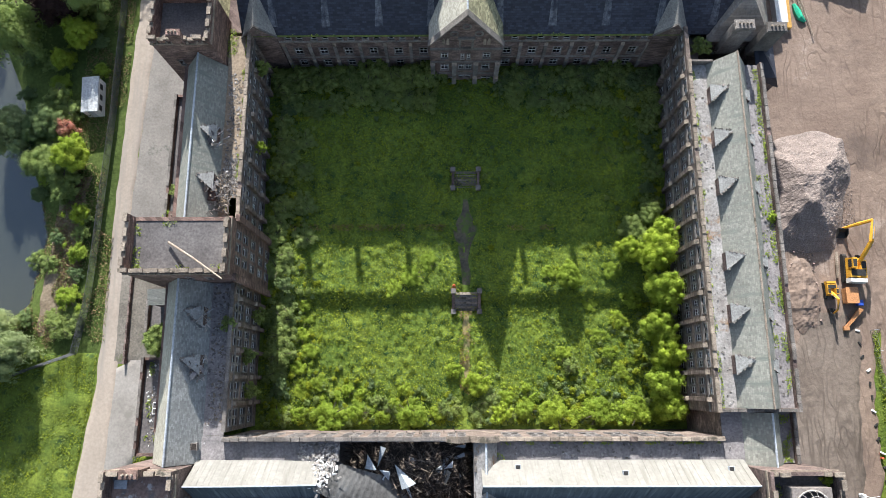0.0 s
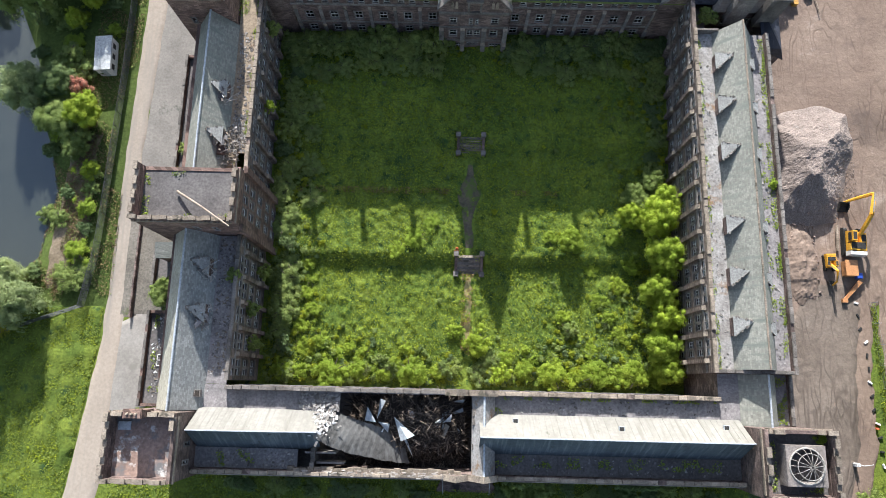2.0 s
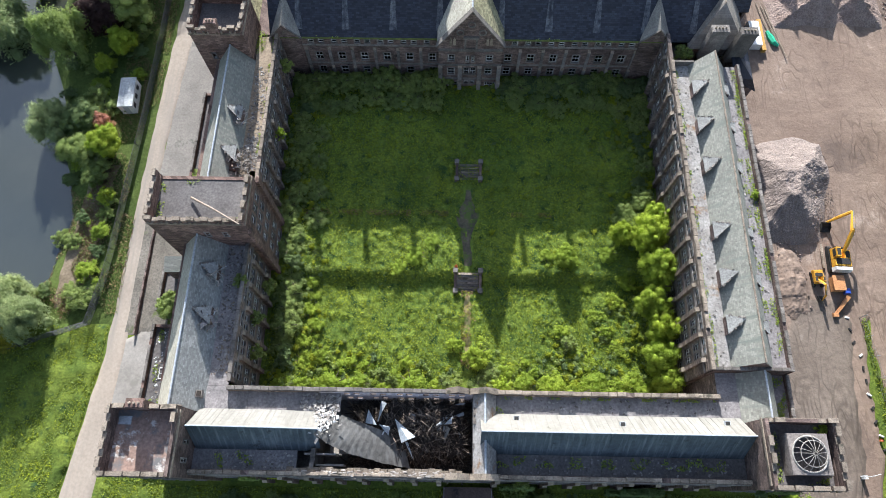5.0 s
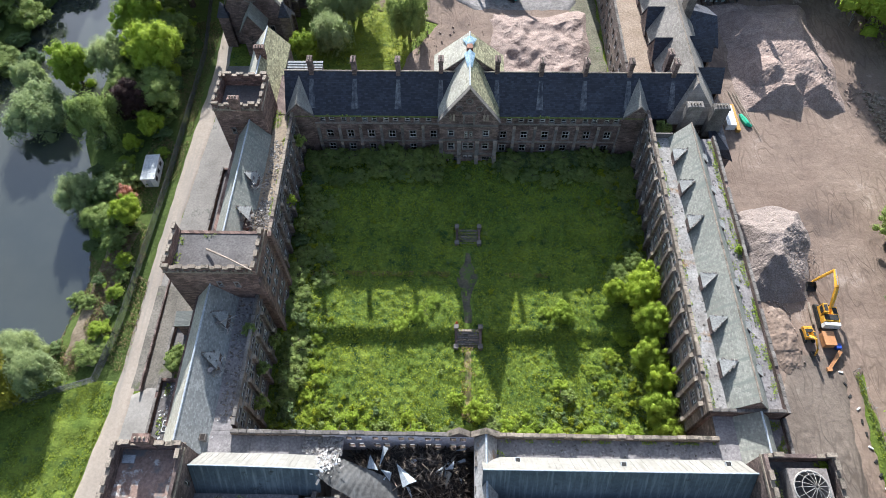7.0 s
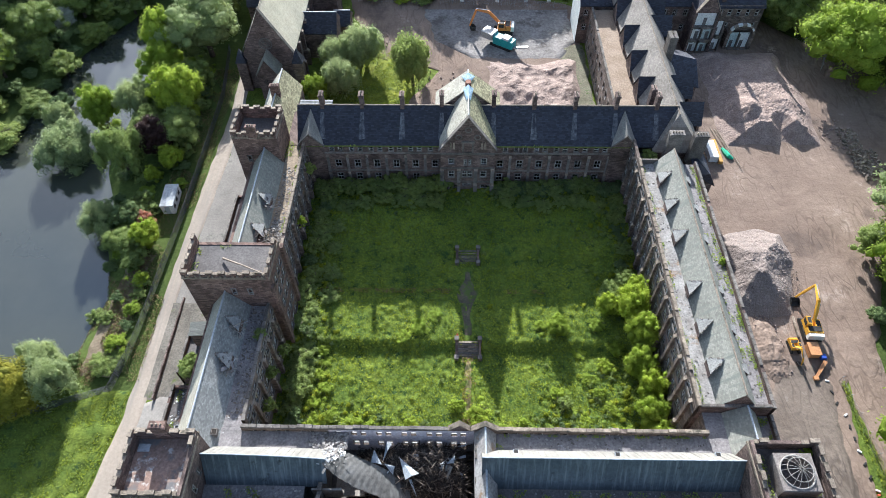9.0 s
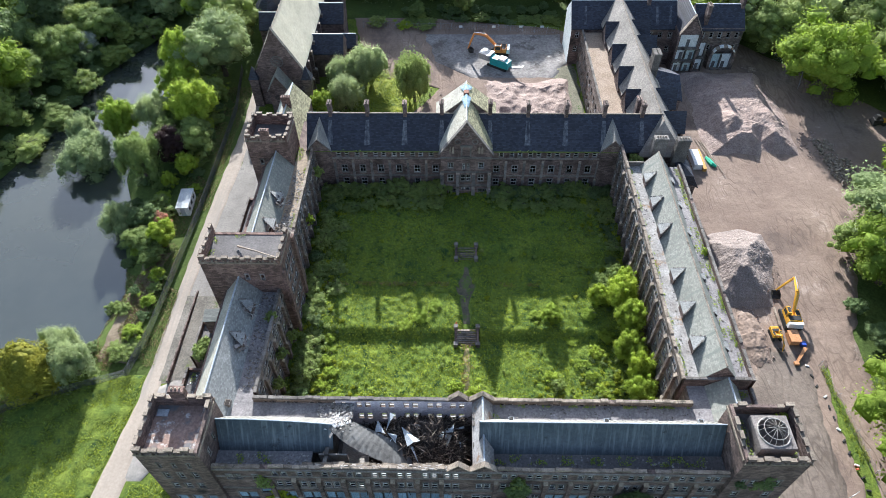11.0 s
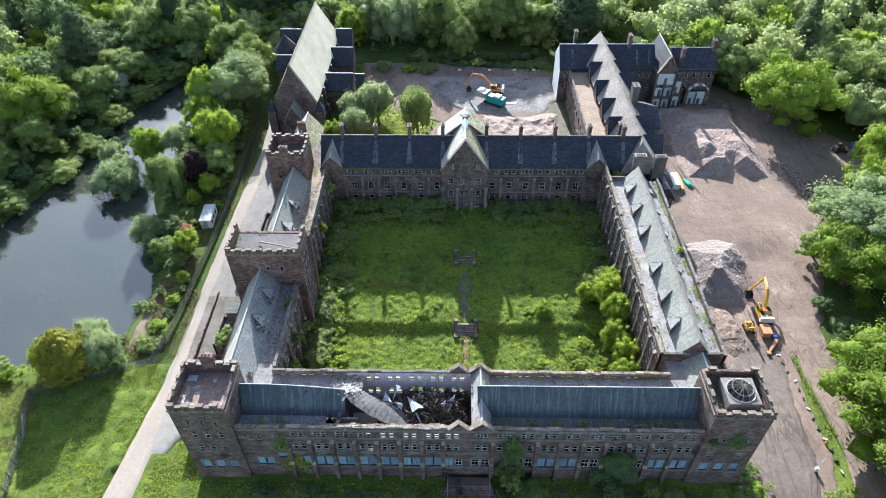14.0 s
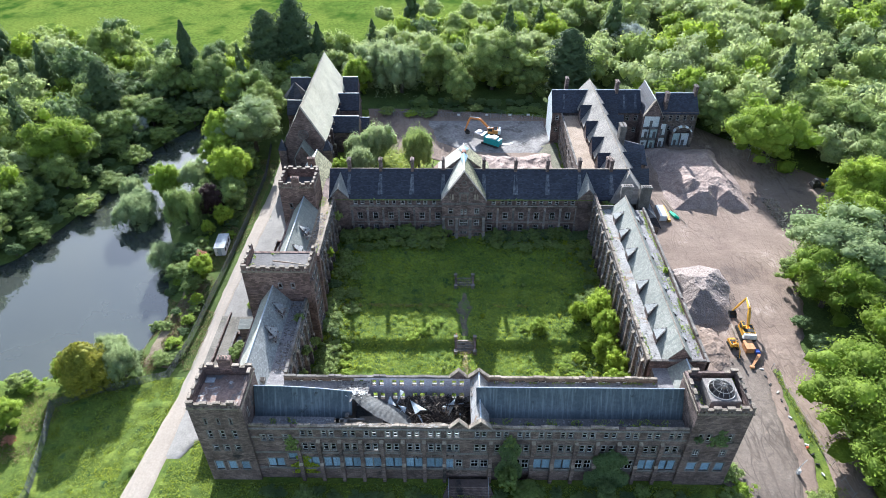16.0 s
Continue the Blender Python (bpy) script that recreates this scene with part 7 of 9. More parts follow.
for key, x, y, h, r in (
        # the bank between drive and pond
        ("pale_a", -60.6, 97.6, 18, 9.0), ("broad_a", -61, 113, 16, 7), ("lime_b", -67.5, 85, 11, 4.8), ("broad_b", -58.8, 65, 9, 4.6), ("lime_b", -60.5, 73, 11, 5.4), ("lime_b", -68.5, 93, 12, 4.6), ("broad_b", -60.5, 84, 11, 5.0),
        ("purple", -63.8, 62.8, 8.5, 4.2), ("broad_b", -65.5, 77.5, 10.5, 5), ("willow", -72.0, 74.5, 8, 4.0), ("willow_g", -68.2, 56, 10.5, 4.6), ("broad_b", -66.5, 68.5, 9, 4.4), ("lime_b", -59.2, 57.5, 4.6, 2.6), ("lime_b", -62.3, 53.5, 3.2, 1.7), ("willow", -69.2, 42, 7.5, 4.4),
        ("dark_a", -64.0, 42.5, 4.2, 3.0), ("broad_b", -62.6, 36, 5.5, 4.0), ("lime_b", -58.6, 37, 4.6, 2.8), ("dark_a", -64.8, 31.5, 4.4, 3.0), ("broad_b", -60.2, 31.8, 4, 2.6), ("shrub", -62.5, 47.5, 3.2, 2.2), ("pink", -60.4, 41.8, 4.0, 1.7), ("silver", -73.5, 101, 7, 3.2),
        ("shrub", -59.5, 33, 3.6, 2.4), ("shrub_lime", -57.5, 28, 2.6, 2.0), ("shrub_lime", -57.4, 22, 2.8, 2.0), ("shrub", -61.5, 20, 1.6, 1.6), ("shrub_lime", -57.8, 14.5, 3.0, 2.4), ("shrub", -58.2, 10, 2.4, 2.0),
        # the island and the wooded far bank
        ("willow", -84, 61, 9.5, 7.2), ("lime_b", -79.6, 73, 9.5, 4.4), ("dark_a", -92.5, 79.5, 13.5, 5.6), ("willow", -89, 72.5, 8, 3.8), ("fresh_a", -113.5, 85, 19, 9.2), ("dark_a", -108, 96, 9, 4.6), ("silver", -101.6, 107.5, 7.5, 4.0), ("dark_a", -103.5, 115.5, 12, 6), ("dark_a", -91.5, 120.5, 13, 6.4), ("dark_a", -84, 126.5, 12, 6), ("dark_a", -97.5, 125, 14, 7), ("broad_b", -106.5, 103, 12, 5),
        ("dark_a", -136, 116, 20, 11.5), ("cypress", -115, 119, 21, 4.6), ("dark_a", -132, 137, 20, 9.5), ("dark_a", -119, 68, 8, 7), ("dark_a", -114, 57, 7, 5.5), ("dark_a", -112, 48.5, 5, 4.6), ("dark_a", -123, 80, 16, 8), ("dark_a", -127, 98, 19, 9), ("dark_a", -121, 108, 15, 7.5), ("dark_a", -112, 131, 19, 9), ("broad_a", -99, 135, 19, 9), ("dark_a", -92, 129, 16, 8), ("broad_a", -84, 134, 18, 8.5), ("dark_a", -76, 128, 16, 7.5), ("broad_a", -69, 126, 17, 8), ("dark_a", -58, 133, 14, 7), ("broad_b", -121, 45, 8, 6), ("dark_a", -126, 36, 11, 8), ("dark_a", -131, 60, 15, 9),
        ("cypress", -69.5, 158, 19, 3.4), ("cypress", -60, 163, 21, 3.6), ("conifer", -51, 163, 19, 4.0), ("dark_a", -76, 151, 15, 8), ("conifer", -93, 140, 17, 4.4),
        ("shrub_dark", -57.6, 46, 2.2, 1.6), ("shrub", -57.8, 61, 2.6, 2.0), ("shrub", -57.8, 66, 3.0, 2.2), ("shrub_dark", -58.2, 71, 3.4, 2.4), ("shrub", -58, 77, 3.2, 2.4), ("shrub_dark", -58.4, 82, 3.8, 2.6), ("shrub", -57.0, 25, 1.8, 1.5), ("shrub_dark", -57.4, 18.5, 1.8, 1.6),
        # the near end of the pond
        ("yew", -70.8, 4.2, 9.5, 4), ("willow", -64.6, 6.2, 8, 4.6), ("willow", -67.5, 10, 7, 4.0), ("lime_b", -75.5, 5.5, 5.0, 3.0), ("shrub_lime", -82, 3, 3, 2.6), ("shrub", -85, 4, 3.4, 2.6), ("lime_b", -82, -6, 5, 3.4), ("lime_b", -86, -12, 7, 4.5), ("broad_b", -90, -2, 7, 5), ("dark_a", -80, -20, 6, 5), ("lime_b", -84, -26, 8, 5),
        # east of the demolition ground
        ("lime_a", 92.8, 90, 21, 11), ("broad_a", 86.5, 109, 16, 9), ("broad_a", 111, 103, 20, 11.5), ("broad_a", 99, 117, 17, 9), ("lime_b", 80, 122, 13, 6), ("broad_a", 122, 92, 20, 11), ("broad_a", 118, 80, 17, 9), ("lime_b", 106.8, 64, 12.5, 7.2), ("pale_a", 90, 38.5, 16, 10.5), ("fresh_a", 98, 50, 14, 8), ("fresh_a", 83.5, 28, 15, 9.5), ("dark_a", 78.5, 14.0, 10.5, 7.6), ("dark_a", 95, 25, 13, 7), ("purple", 104, 40, 12, 5),
        ("dark_a", 76.0, 21.5, 7, 4.4), ("broad_b", 80.5, 36, 9, 5), ("broad_b", 74.5, -30, 8, 5), ("fresh_a", 74.5, -4.5, 16, 12.0), ("fresh_a", 90, 10, 17, 9), ("broad_a", 95, -8, 17, 10), ("fresh_a", 75.5, -18.5, 15, 10.0), ("fresh_a", 80, -31, 14, 8.5), ("broad_a", 79, -45, 14, 8), ("broad_a", 96, -25, 16, 10), ("lime_b", 75.5, -24, 8, 5), ("lime_b", 88, -32, 12, 8),
        # behind the cleared ground
        ("broad_a", 2.6, 131, 15, 6.0), ("broad_a", -5, 144, 22, 10.5), ("broad_a", 15, 145, 23, 11.5), ("broad_a", 29, 141, 17, 8.5), ("willow_big", -18, 142, 18, 9), ("willow_big", -27, 150, 17, 8), ("shrub", -22, 124, 3, 3), ("shrub_lime", -14, 123, 3, 3), ("shrub", -8, 122, 2.6, 3), ("lime_b", -33, 141, 10, 5), ("cypress", 41.5, 141, 18, 3.8), ("dark_a", 50, 136, 13, 8), ("dark_a", 39, 134, 12, 7), ("silver", 73, 182, 13, 8),
        ("willow", -26.5, 83, 9, 5), ("willow", -22.5, 93, 11, 6), ("willow", -28.5, 91, 9, 4.5), ("willow_g", -9.2, 86, 11.5, 5.6), ("lime_b", -31.5, 79, 6, 3)):
    plant(key, x, y, h, r)
# the wooded west bank of the pond
rnd = random.Random(53)
for i in range(12):
    y = 46 + 6.6 * i
    plant(("dark_a", "broad_b", "dark_a", "shrub")[i % 4], along(POND_L, y) - rnd.uniform(-0.5, 1.5), y, rnd.uniform(5, 9), rnd.uniform(4.0, 5.6))
    plant(("dark_a", "broad_b", "shrub_dark")[i % 3], along(POND_L, y) - rnd.uniform(4, 7), y + 3.3, rnd.uniform(4, 9), rnd.uniform(3.4, 4.6))
    plant(("dark_a", "broad_b")[i % 2], along(POND_L, y) - rnd.uniform(15, 19), y, rnd.uniform(11, 16), rnd.uniform(6, 7.5))
    plant(("broad_b", "dark_a")[i % 2], along(POND_L, y) - rnd.uniform(8, 12), y + 3, rnd.uniform(12, 17), rnd.uniform(6, 7.5))
# brambles and scrub between the fence and the water
rnd = random.Random(61)
for i in range(46):
    y = rnd.uniform(9, 100)
    edge = along(POND_R, y)
    x = rnd.uniform(edge + 0.5, -56.4)
    if not (44 < y < 51 and x > -60) and (y > 34 or rnd.random() < 0.45):
        plant(rnd.choice(("shrub", "shrub_dark", "shrub2", "shrub_dark", "shrub_lime")), x, y, rnd.uniform(1.4, 3.4), rnd.uniform(1.5, 2.8))
for i in range(15):
    x = -14 + 3.4 * i + rnd.uniform(-1, 1)
    plant(rnd.choice(("dark_a", "broad_b", "dark_a")), x, 131.5 + rnd.uniform(-2, 2) - 0.05 * abs(x - 8), rnd.uniform(5, 9), rnd.uniform(3.2, 4.6))
    plant(rnd.choice(("shrub", "shrub_dark", "shrub2")), x + 1.5, 126.0 + rnd.uniform(-1.5, 1.5), rnd.uniform(1.6, 3.2), rnd.uniform(1.8, 2.8))
# the court: self-sown trees by the east wall, shrubs along the others
for key, x, y, h, r in (("lime_b", 31.8, 20.5, 6.0, 3.0), ("lime_b", 32.6, 15.0, 6.4, 2.8), ("lime_b", 31.6, 10.0, 5.8, 2.7), ("lime_b", 32.6, 6.2, 5.6, 2.6), ("lime_b", 31.8, 2.0, 5.2, 2.7), ("broad_b", 29.0, 24.6, 4.6, 2.6), ("shrub_lime", 26.0, 18.6, 2.0, 1.9), ("broad_b", 31.6, 27.3, 4.6, 2.2), ("shrub_lime2", 28.6, 14.0, 2.0, 1.6), ("lime_b", 33.0, 24.0, 5.2, 2.2), ("lime_b", 28.0, 21.5, 3.6, 2.0), ("lime_b", 32.4, -1.4, 4.6, 2.4),
                        ("shrub_lime", 5.2, 2.0, 4.3, 2.5), ("shrub_lime2", 1.5, 3.6, 3.0, 1.9), ("lime_b", 18.8, 17.5, 2.6, 2.0), ("shrub_lime", 16, 18.0, 1.6, 1.5), ("shrub_lime", -4.5, 17.8, 2.0, 2.2), ("shrub_lime2", -7.5, 16.0, 1.6, 2.0), ("shrub_lime", -2.0, 20.0, 1.4, 1.7)):
    plant(key, x, y, h, r)
rnd = random.Random(31)
for x, h, r in ((-24.5, 2.6, 1.8), (-21.5, 3.0, 2.0), (-16.4, 4.6, 3.2), (-12.5, 3.0, 2.1), (-9.0, 2.4, 1.6), (-4.9, 4.4, 3.0), (-1.2, 2.2, 1.5), (8.6, 3.6, 2.4), (12.4, 3.0, 2.0), (16.4, 3.8, 2.8), (19.6, 2.6, 1.8), (22.4, 4.2, 2.8), (25.6, 3.0, 2.2), (28.4, 4.4, 2.9), (32.0, 3.0, 2.0)):
    plant(rnd.choice(("shrub_lime", "shrub_lime2")), x, rnd.uniform(-2.9, -2.2), h, r)
for i in range(46):
    x = rnd.uniform(-25.5, 31)
    if abs(x - 3.5) > 1.6:
        plant(rnd.choice(("shrub_lime", "shrub", "shrub_lime2")), x, -3.2 + rnd.random() ** 1.6 * (9.5 if x > 12 else 4.6 if x > -14 else 6.5), rnd.uniform(0.7, 2.3), rnd.uniform(0.7, 1.9))
for i in range(20):
    y = 1 + 2.55 * i
    plant(rnd.choice(("shrub", "shrub2", "shrub_dark")), rnd.uniform(-26.2, -24.0), y, rnd.uniform(2.2, 4.0), rnd.uniform(1.7, 2.5))
    if i % 2 and y > 20:
        plant(rnd.choice(("shrub", "shrub2")), rnd.uniform(-22.5, -20.5), y, rnd.uniform(1.2, 2.2), rnd.uniform(1.5, 2.1))
    if y > 24:
        plant(rnd.choice(("shrub", "shrub_dark")), rnd.uniform(31.0, 33.2), y, rnd.uniform(1.5, 3.0), rnd.uniform(1.5, 2.2))
    if y < 14:
        plant("shrub_lime", rnd.uniform(-22, -19.5), y, rnd.uniform(1.0, 2.2), rnd.uniform(1.3, 2.0))
        plant("shrub_lime2", rnd.uniform(22, 27), y, rnd.uniform(1.0, 2.4), rnd.uniform(1.3, 2.2))
for i in range(15):
    for x in (-25.5 + 1.75 * i, 9.8 + 1.75 * i):
        plant(rnd.choice(("shrub", "shrub2", "shrub_dark") if x > 5 else ("shrub", "shrub2")), x, rnd.uniform(48.6, 50.6), rnd.uniform(3.4, 5.0) if x < 0 else rnd.uniform(2.2, 3.6), rnd.uniform(1.9, 2.6))
        if i % 2:
            plant(rnd.choice(("shrub", "shrub2")), x, rnd.uniform(44.5, 47.0), rnd.uniform(1.4, 3.2), rnd.uniform(1.8, 2.4))
# front foot of the building and odd corners
for i in range(24):
    x = -30 + 3.0 * i + rnd.uniform(-0.8, 0.8)
    if abs(x - 3.5) > 4.5:
        plant(rnd.choice(("shrub_dark", "shrub", "shrub_dark")), x, rnd.uniform(-20.6, -18.4), rnd.uniform(0.9, 2.4), rnd.uniform(1.2, 2.2))
plant("broad_b", 13.0, -19.5, 4.5, 2.8)
plant("dark_a", 26.4, -19.0, 9.6, 3.7)
plant("broad_b", 10.2, -18.0, 8.5, 2.2)
for x, y, h, r, k in ((48.5, -14.5, 2.4, 2.4, "shrub"), (50, -18, 2, 2.2, "shrub_lime"), (47.5, -19.5, 2, 2, "shrub"), (62, -20, 2.2, 2.4, "shrub"), (-41.5, 8.0, 5.5, 2.6, "broad_b"), (-40.2, 4.2, 3.0, 1.6, "shrub"), (-42.5, -7.0, 2.6, 2.0, "shrub_lime"), (-40.5, -7.2, 2.6, 1.3, "shrub_lime"), (-42.0, 13.0, 2.6, 1.5, "shrub_lime"), (-40.5, 27.8, 2.4, 1.6, "shrub_lime"), (-44.2, 26.5, 2.2, 1.4, "shrub_lime"), (-41.3, 31.0, 1.6, 1.2, "shrub")):
    plant(k, x, y, h, r, 3.3 if -43 < x < -38 and (y > 20 or k == "broad_b") else None)
for x, y, z, h, r, k in ((38.2, 50.3, 11.4, 2.8, 1.6, "shrub"), (45.0, 24.0, 13.6, 1.6, 1.0, "shrub_lime"), (-28.6, 9.5, 12.7, 2.2, 1.1, "shrub"), (-27.2, 5.5, 7.5, 3.4, 1.2, "shrub"), (-27.0, 0.8, 6.0, 3.0, 1.2, "shrub"), (-27.2, 36.2, 7.5, 4.0, 1.0, "shrub_lime"), (-27.2, 48.0, 9.0, 4.0, 1.3, "shrub"), (-26.9, 11.5, 4.0, 3.0, 1.2, "shrub"), (39.8, -16.9, 12.4, 2.0, 1.0, "shrub_dark"), (45.8, -9.6, 17.9, 1.6, 0.9, "shrub_lime"), (10.2, -16.4, 9.6, 4.0, 1.1, "shrub")):
    plant(k, x, y, h, r, z)
plant("pink", -79.5, -9.5, 1.2, 1.3)


def tuft(x, y, grain, seed):
    """How high the growth stands at a place, by patch and by tussock."""
    lush = max(0.0, 0.45 + 0.6 * noise.noise((x * 0.15, y * 0.15, seed)))
    return lush * (max(0.0, 0.35 + noise.noise((x * grain, y * grain, seed + 3))) + 0.5 * max(0.0, noise.noise((x * grain * 2.7, y * grain * 2.7, seed + 6))))


def blanket(name, boxes, count, size, mats, label, category, seed, lift=0.1, flat=0.5, test=None, tall=0.3, on=None):
    """Weeds and long grass over a stretch of ground."""
    rng = np.random.default_rng(seed)
    area = [(b[1] - b[0]) * (b[3] - b[2]) for b in boxes]
    c, sz = [], []
    for b, a in zip(boxes, area):
        k = int(count * a / sum(area))
        for x, y, s in zip(rng.uniform(b[0], b[1], k), rng.uniform(b[2], b[3], k), rng.random(k)):
            if test and not test(x, y):
                continue
            lush = max(0.0, 0.5 + 0.45 * noise.noise((x * 0.22, y * 0.22, seed)) + 0.4 * noise.noise((x * 0.75, y * 0.75, seed)))
            c.append((x, y, height(x, y) + lift + (tall * lush * s if on is None else on(x, y) + tall * s * s)))
            sz.append(size * (0.55 + 0.9 * lush * s))
    c = np.array(c)
    v = leaves(rng, c, np.tile((0, 0.0, flat), (len(c), 1)), np.array(sz), 0.8)
    return tagged(new(name, quads(name, v, mats, rng.integers(0, len(mats), len(v)))), label, category, kind="stuff")


MUD_L, MUD_R = [(16, 2.7), (20, 2.4), (23, 1.8), (25.5, 1.3), (28, 2.4), (30.5, 2.8)], [(16, 4.4), (20, 4.2), (23, 4.8), (25.5, 5.7), (28, 4.6), (30.5, 4.2)]
mud = lambda x, y: 16 < y < 30.5 and along(MUD_L, y) < x < along(MUD_R, y)
on_path = lambda x, y: not (mud(x, y) and noise.noise((x * 0.9, y * 0.9, 4)) > -0.25) and abs(x - 3.5) > 0.7 + 0.5 * noise.noise((x, y * 0.4, 0)) or y > 31
blanket("lawn_weeds", [(-27.5, 34.3, -4.5, 51.5)], 120000, 0.2, (LEAF_WEED, LEAF_WEED, LEAF_DARK), "knee-high weeds and long grass over the lawn", "weeds", 41, test=on_path, tall=0.35, lift=0.02, on=lambda x, y: 0.6 * tuft(x, y, 0.9, 0))
blanket("rough_grass", [(-75, -52, -24, 6), (-49.5, -40.6, -26, -8.8), (-41, 47, -30, -17.2), (64.9, 66.5, 0, 9.5), (65.4, 67.2, -9, 0), (65.6, 67.6, -22, -9), (-25, -10, 78, 100), (44, 52, -30, -17)], 90000, 0.22, (LEAF_WEED, LEAF, LEAF_WEED, LEAF), "rough tussocky grass", "grass", 42,
        test=lambda x, y: not (along(ROAD_L, y) - 0.1 < x < -49 and y < 100) and not (x < -46 and -13 < y < 5 and x > -50.5) and not (50 < x < 57.5 and y < -12) and wet(x, y) < -1 and not (x > 40 and -17 < y < -8) and not (57 < x < 65.6 and y > -14))
blanket("dry_grass", [(-24, 0.5, 24.9, 25.9), (8, 19, 24.9, 25.8), (1.5, 5.8, 0, 12.5)], 6500, 0.2, (LEAF_DEAD, LEAF_DEAD, LEAF_WEED), "tawny dry grass on the terrace edge", "grass", 44, lift=0.42, test=lambda x, y: noise.noise((x * 0.5, y * 0.5, 3)) > -0.1 and (y > 20 or abs(x - 3.4) < 1.0 + noise.noise((0, y * 0.6, 8))))
blanket("dry_bracken", [(-55.4, -52.1, 8, 92), (-61.5, -56.8, 8, 34), (-61.5, -57, 8, 34), (-66, -55.8, 7, 30), (-59.5, -55.4, 30, 92), (-82, -74, -14, 2)], 28000, 0.24, (LEAF_DEAD, LEAF_DEAD, LEAF), "dry brown bracken on the bank", "bracken", 43, test=lambda x, y: wet(x, y) < -0.6 and noise.noise((x * 0.2, y * 0.2, 1)) > -0.15)


def turf(name, x0, x1, y0, y1, step, mat, label, tall, grain, test=None, lift=0.03, seed=0):
    """Tussocky growth over a stretch of ground, as one uneven skin."""
    xs, ys = np.arange(x0, x1 + 0.01, step), np.arange(y0, y1 + 0.01, step)
    m = Mesh()
    for y in ys:
        for x in xs:
            edge = x in (xs[0], xs[-1]) or y in (ys[0], ys[-1])
            m.v.append((float(x), float(y), height(x, y) + (-0.1 if edge or (test and not test(x, y)) else lift + tall * tuft(x, y, grain, seed))))
    nx = len(xs)
    for j in range(len(ys) - 1):
        for i in range(nx - 1):
            if not test or test(xs[i], ys[j]) or test(xs[i + 1], ys[j + 1]):
                p = j * nx + i
                m.f.append((p, p + 1, p + nx + 1, p + nx))
                m.m.append(0)
    ob = solid(name, m, mat, label, "grass", kind="stuff")
    ob.data.polygons.foreach_set("use_smooth", np.ones(len(m.f), dtype=bool))
    return ob


turf("lawn_growth", -27.6, 34.4, -4.6, 51.6, 0.3, LAWN, "uneven tussocks of weeds and grass over the lawn", 0.6, 0.9, lambda x, y: on_path(x, y) and not (1.0 < x < 6.0 and (12.0 < y < 16 or 31.2 < y < 35)))
turf("weed_patch", -22, -6.5, 66, 101, 0.5, surf("yellow flowering weeds", (0.13, 0.165, 0.025), (0.23, 0.24, 0.035), 0.3, 3, 0.9, 0.9, stain=((0.07, 0.11, 0.025), 0.4, 0.6), spec=0.1, grit=0.7), "bright yellow-green flowering weeds on cleared ground", 0.6, 0.7, lambda x, y: x < along([(66, -12), (80, -9.5), (92, -7), (101, -20)], y) and x > -22 + 1.5 * noise.noise((0, y * 0.3, 2)), seed=23)
turf("grass_tussocks", -76, -50.2, -40, 6.5, 0.5, GRASS, "rough tussocky grass beside the drive", 0.95, 0.42, lambda x, y: x < along(ROAD_L, y) - 0.3 and wet(x, y) < -1.5, seed=11)
turf("grass_tussocks", -50.5, 48, -34, -16.8, 0.55, GRASS, "rough grass before the long front", 0.5, 0.55, lambda x, y: x > -50.2 + max(0, -20 - y) * 0.12 * -1 + 0.5 and not (-1.6 < x < 8.6 and y > -21) and (x < 47.5), seed=17)


def weed_clumps(count, seed):
    """Nettles and brambles in rounded clumps, thickest towards the walls of the court."""
    rng = np.random.default_rng(seed)
    shapes = [crown(rng, 1.0, 1.0, 80, 0.2, "bush", 5, False) for _ in range(6)]
    out, slot = [], []
    while len(out) < count:
        x, y = rng.uniform(-27, 34), rng.uniform(-4, 51)
        wall = min(x + 27.5, 34.5 - x, y + 4.5, 51.5 - y)
        thick = 1.05 - wall / 7.5 + 0.7 * noise.noise((x * 0.12, y * 0.12, 6)) + (0.4 if y < 12 and x > 10 else 0)
        if rng.random() > max(0.015, thick) or (1.2 < x < 5.8 and y < 36):
            continue
        r = rng.uniform(0.35, 0.8) * (1.3 if wall < 6 else 1.0)
        w = rng.uniform(0, 6.28)
        rot = np.array([[np.cos(w), -np.sin(w), 0], [np.sin(w), np.cos(w), 0], [0, 0, 1]])
        size, place = np.array([r, r, r * rng.uniform(0.8, 1.5)]), np.array([x, y, height(x, y)])
        tri, bv, bf = shapes[rng.integers(0, 6)]
        out.append(((tri @ rot.T) * size + place, (bv @ rot.T) * size + place, bf))
        slot.append(rng.choice([0, 1, 2], p=[0.45, 0.4, 0.15]))
    return tagged(new("nettle_clumps", foliage("nettle_clumps", out, (LEAF_WEED, LEAF, LEAF_DARK), slot)), "rounded clumps of nettles and brambles over the lawn", "weeds", kind="stuff")


weed_clumps(1150, 51)


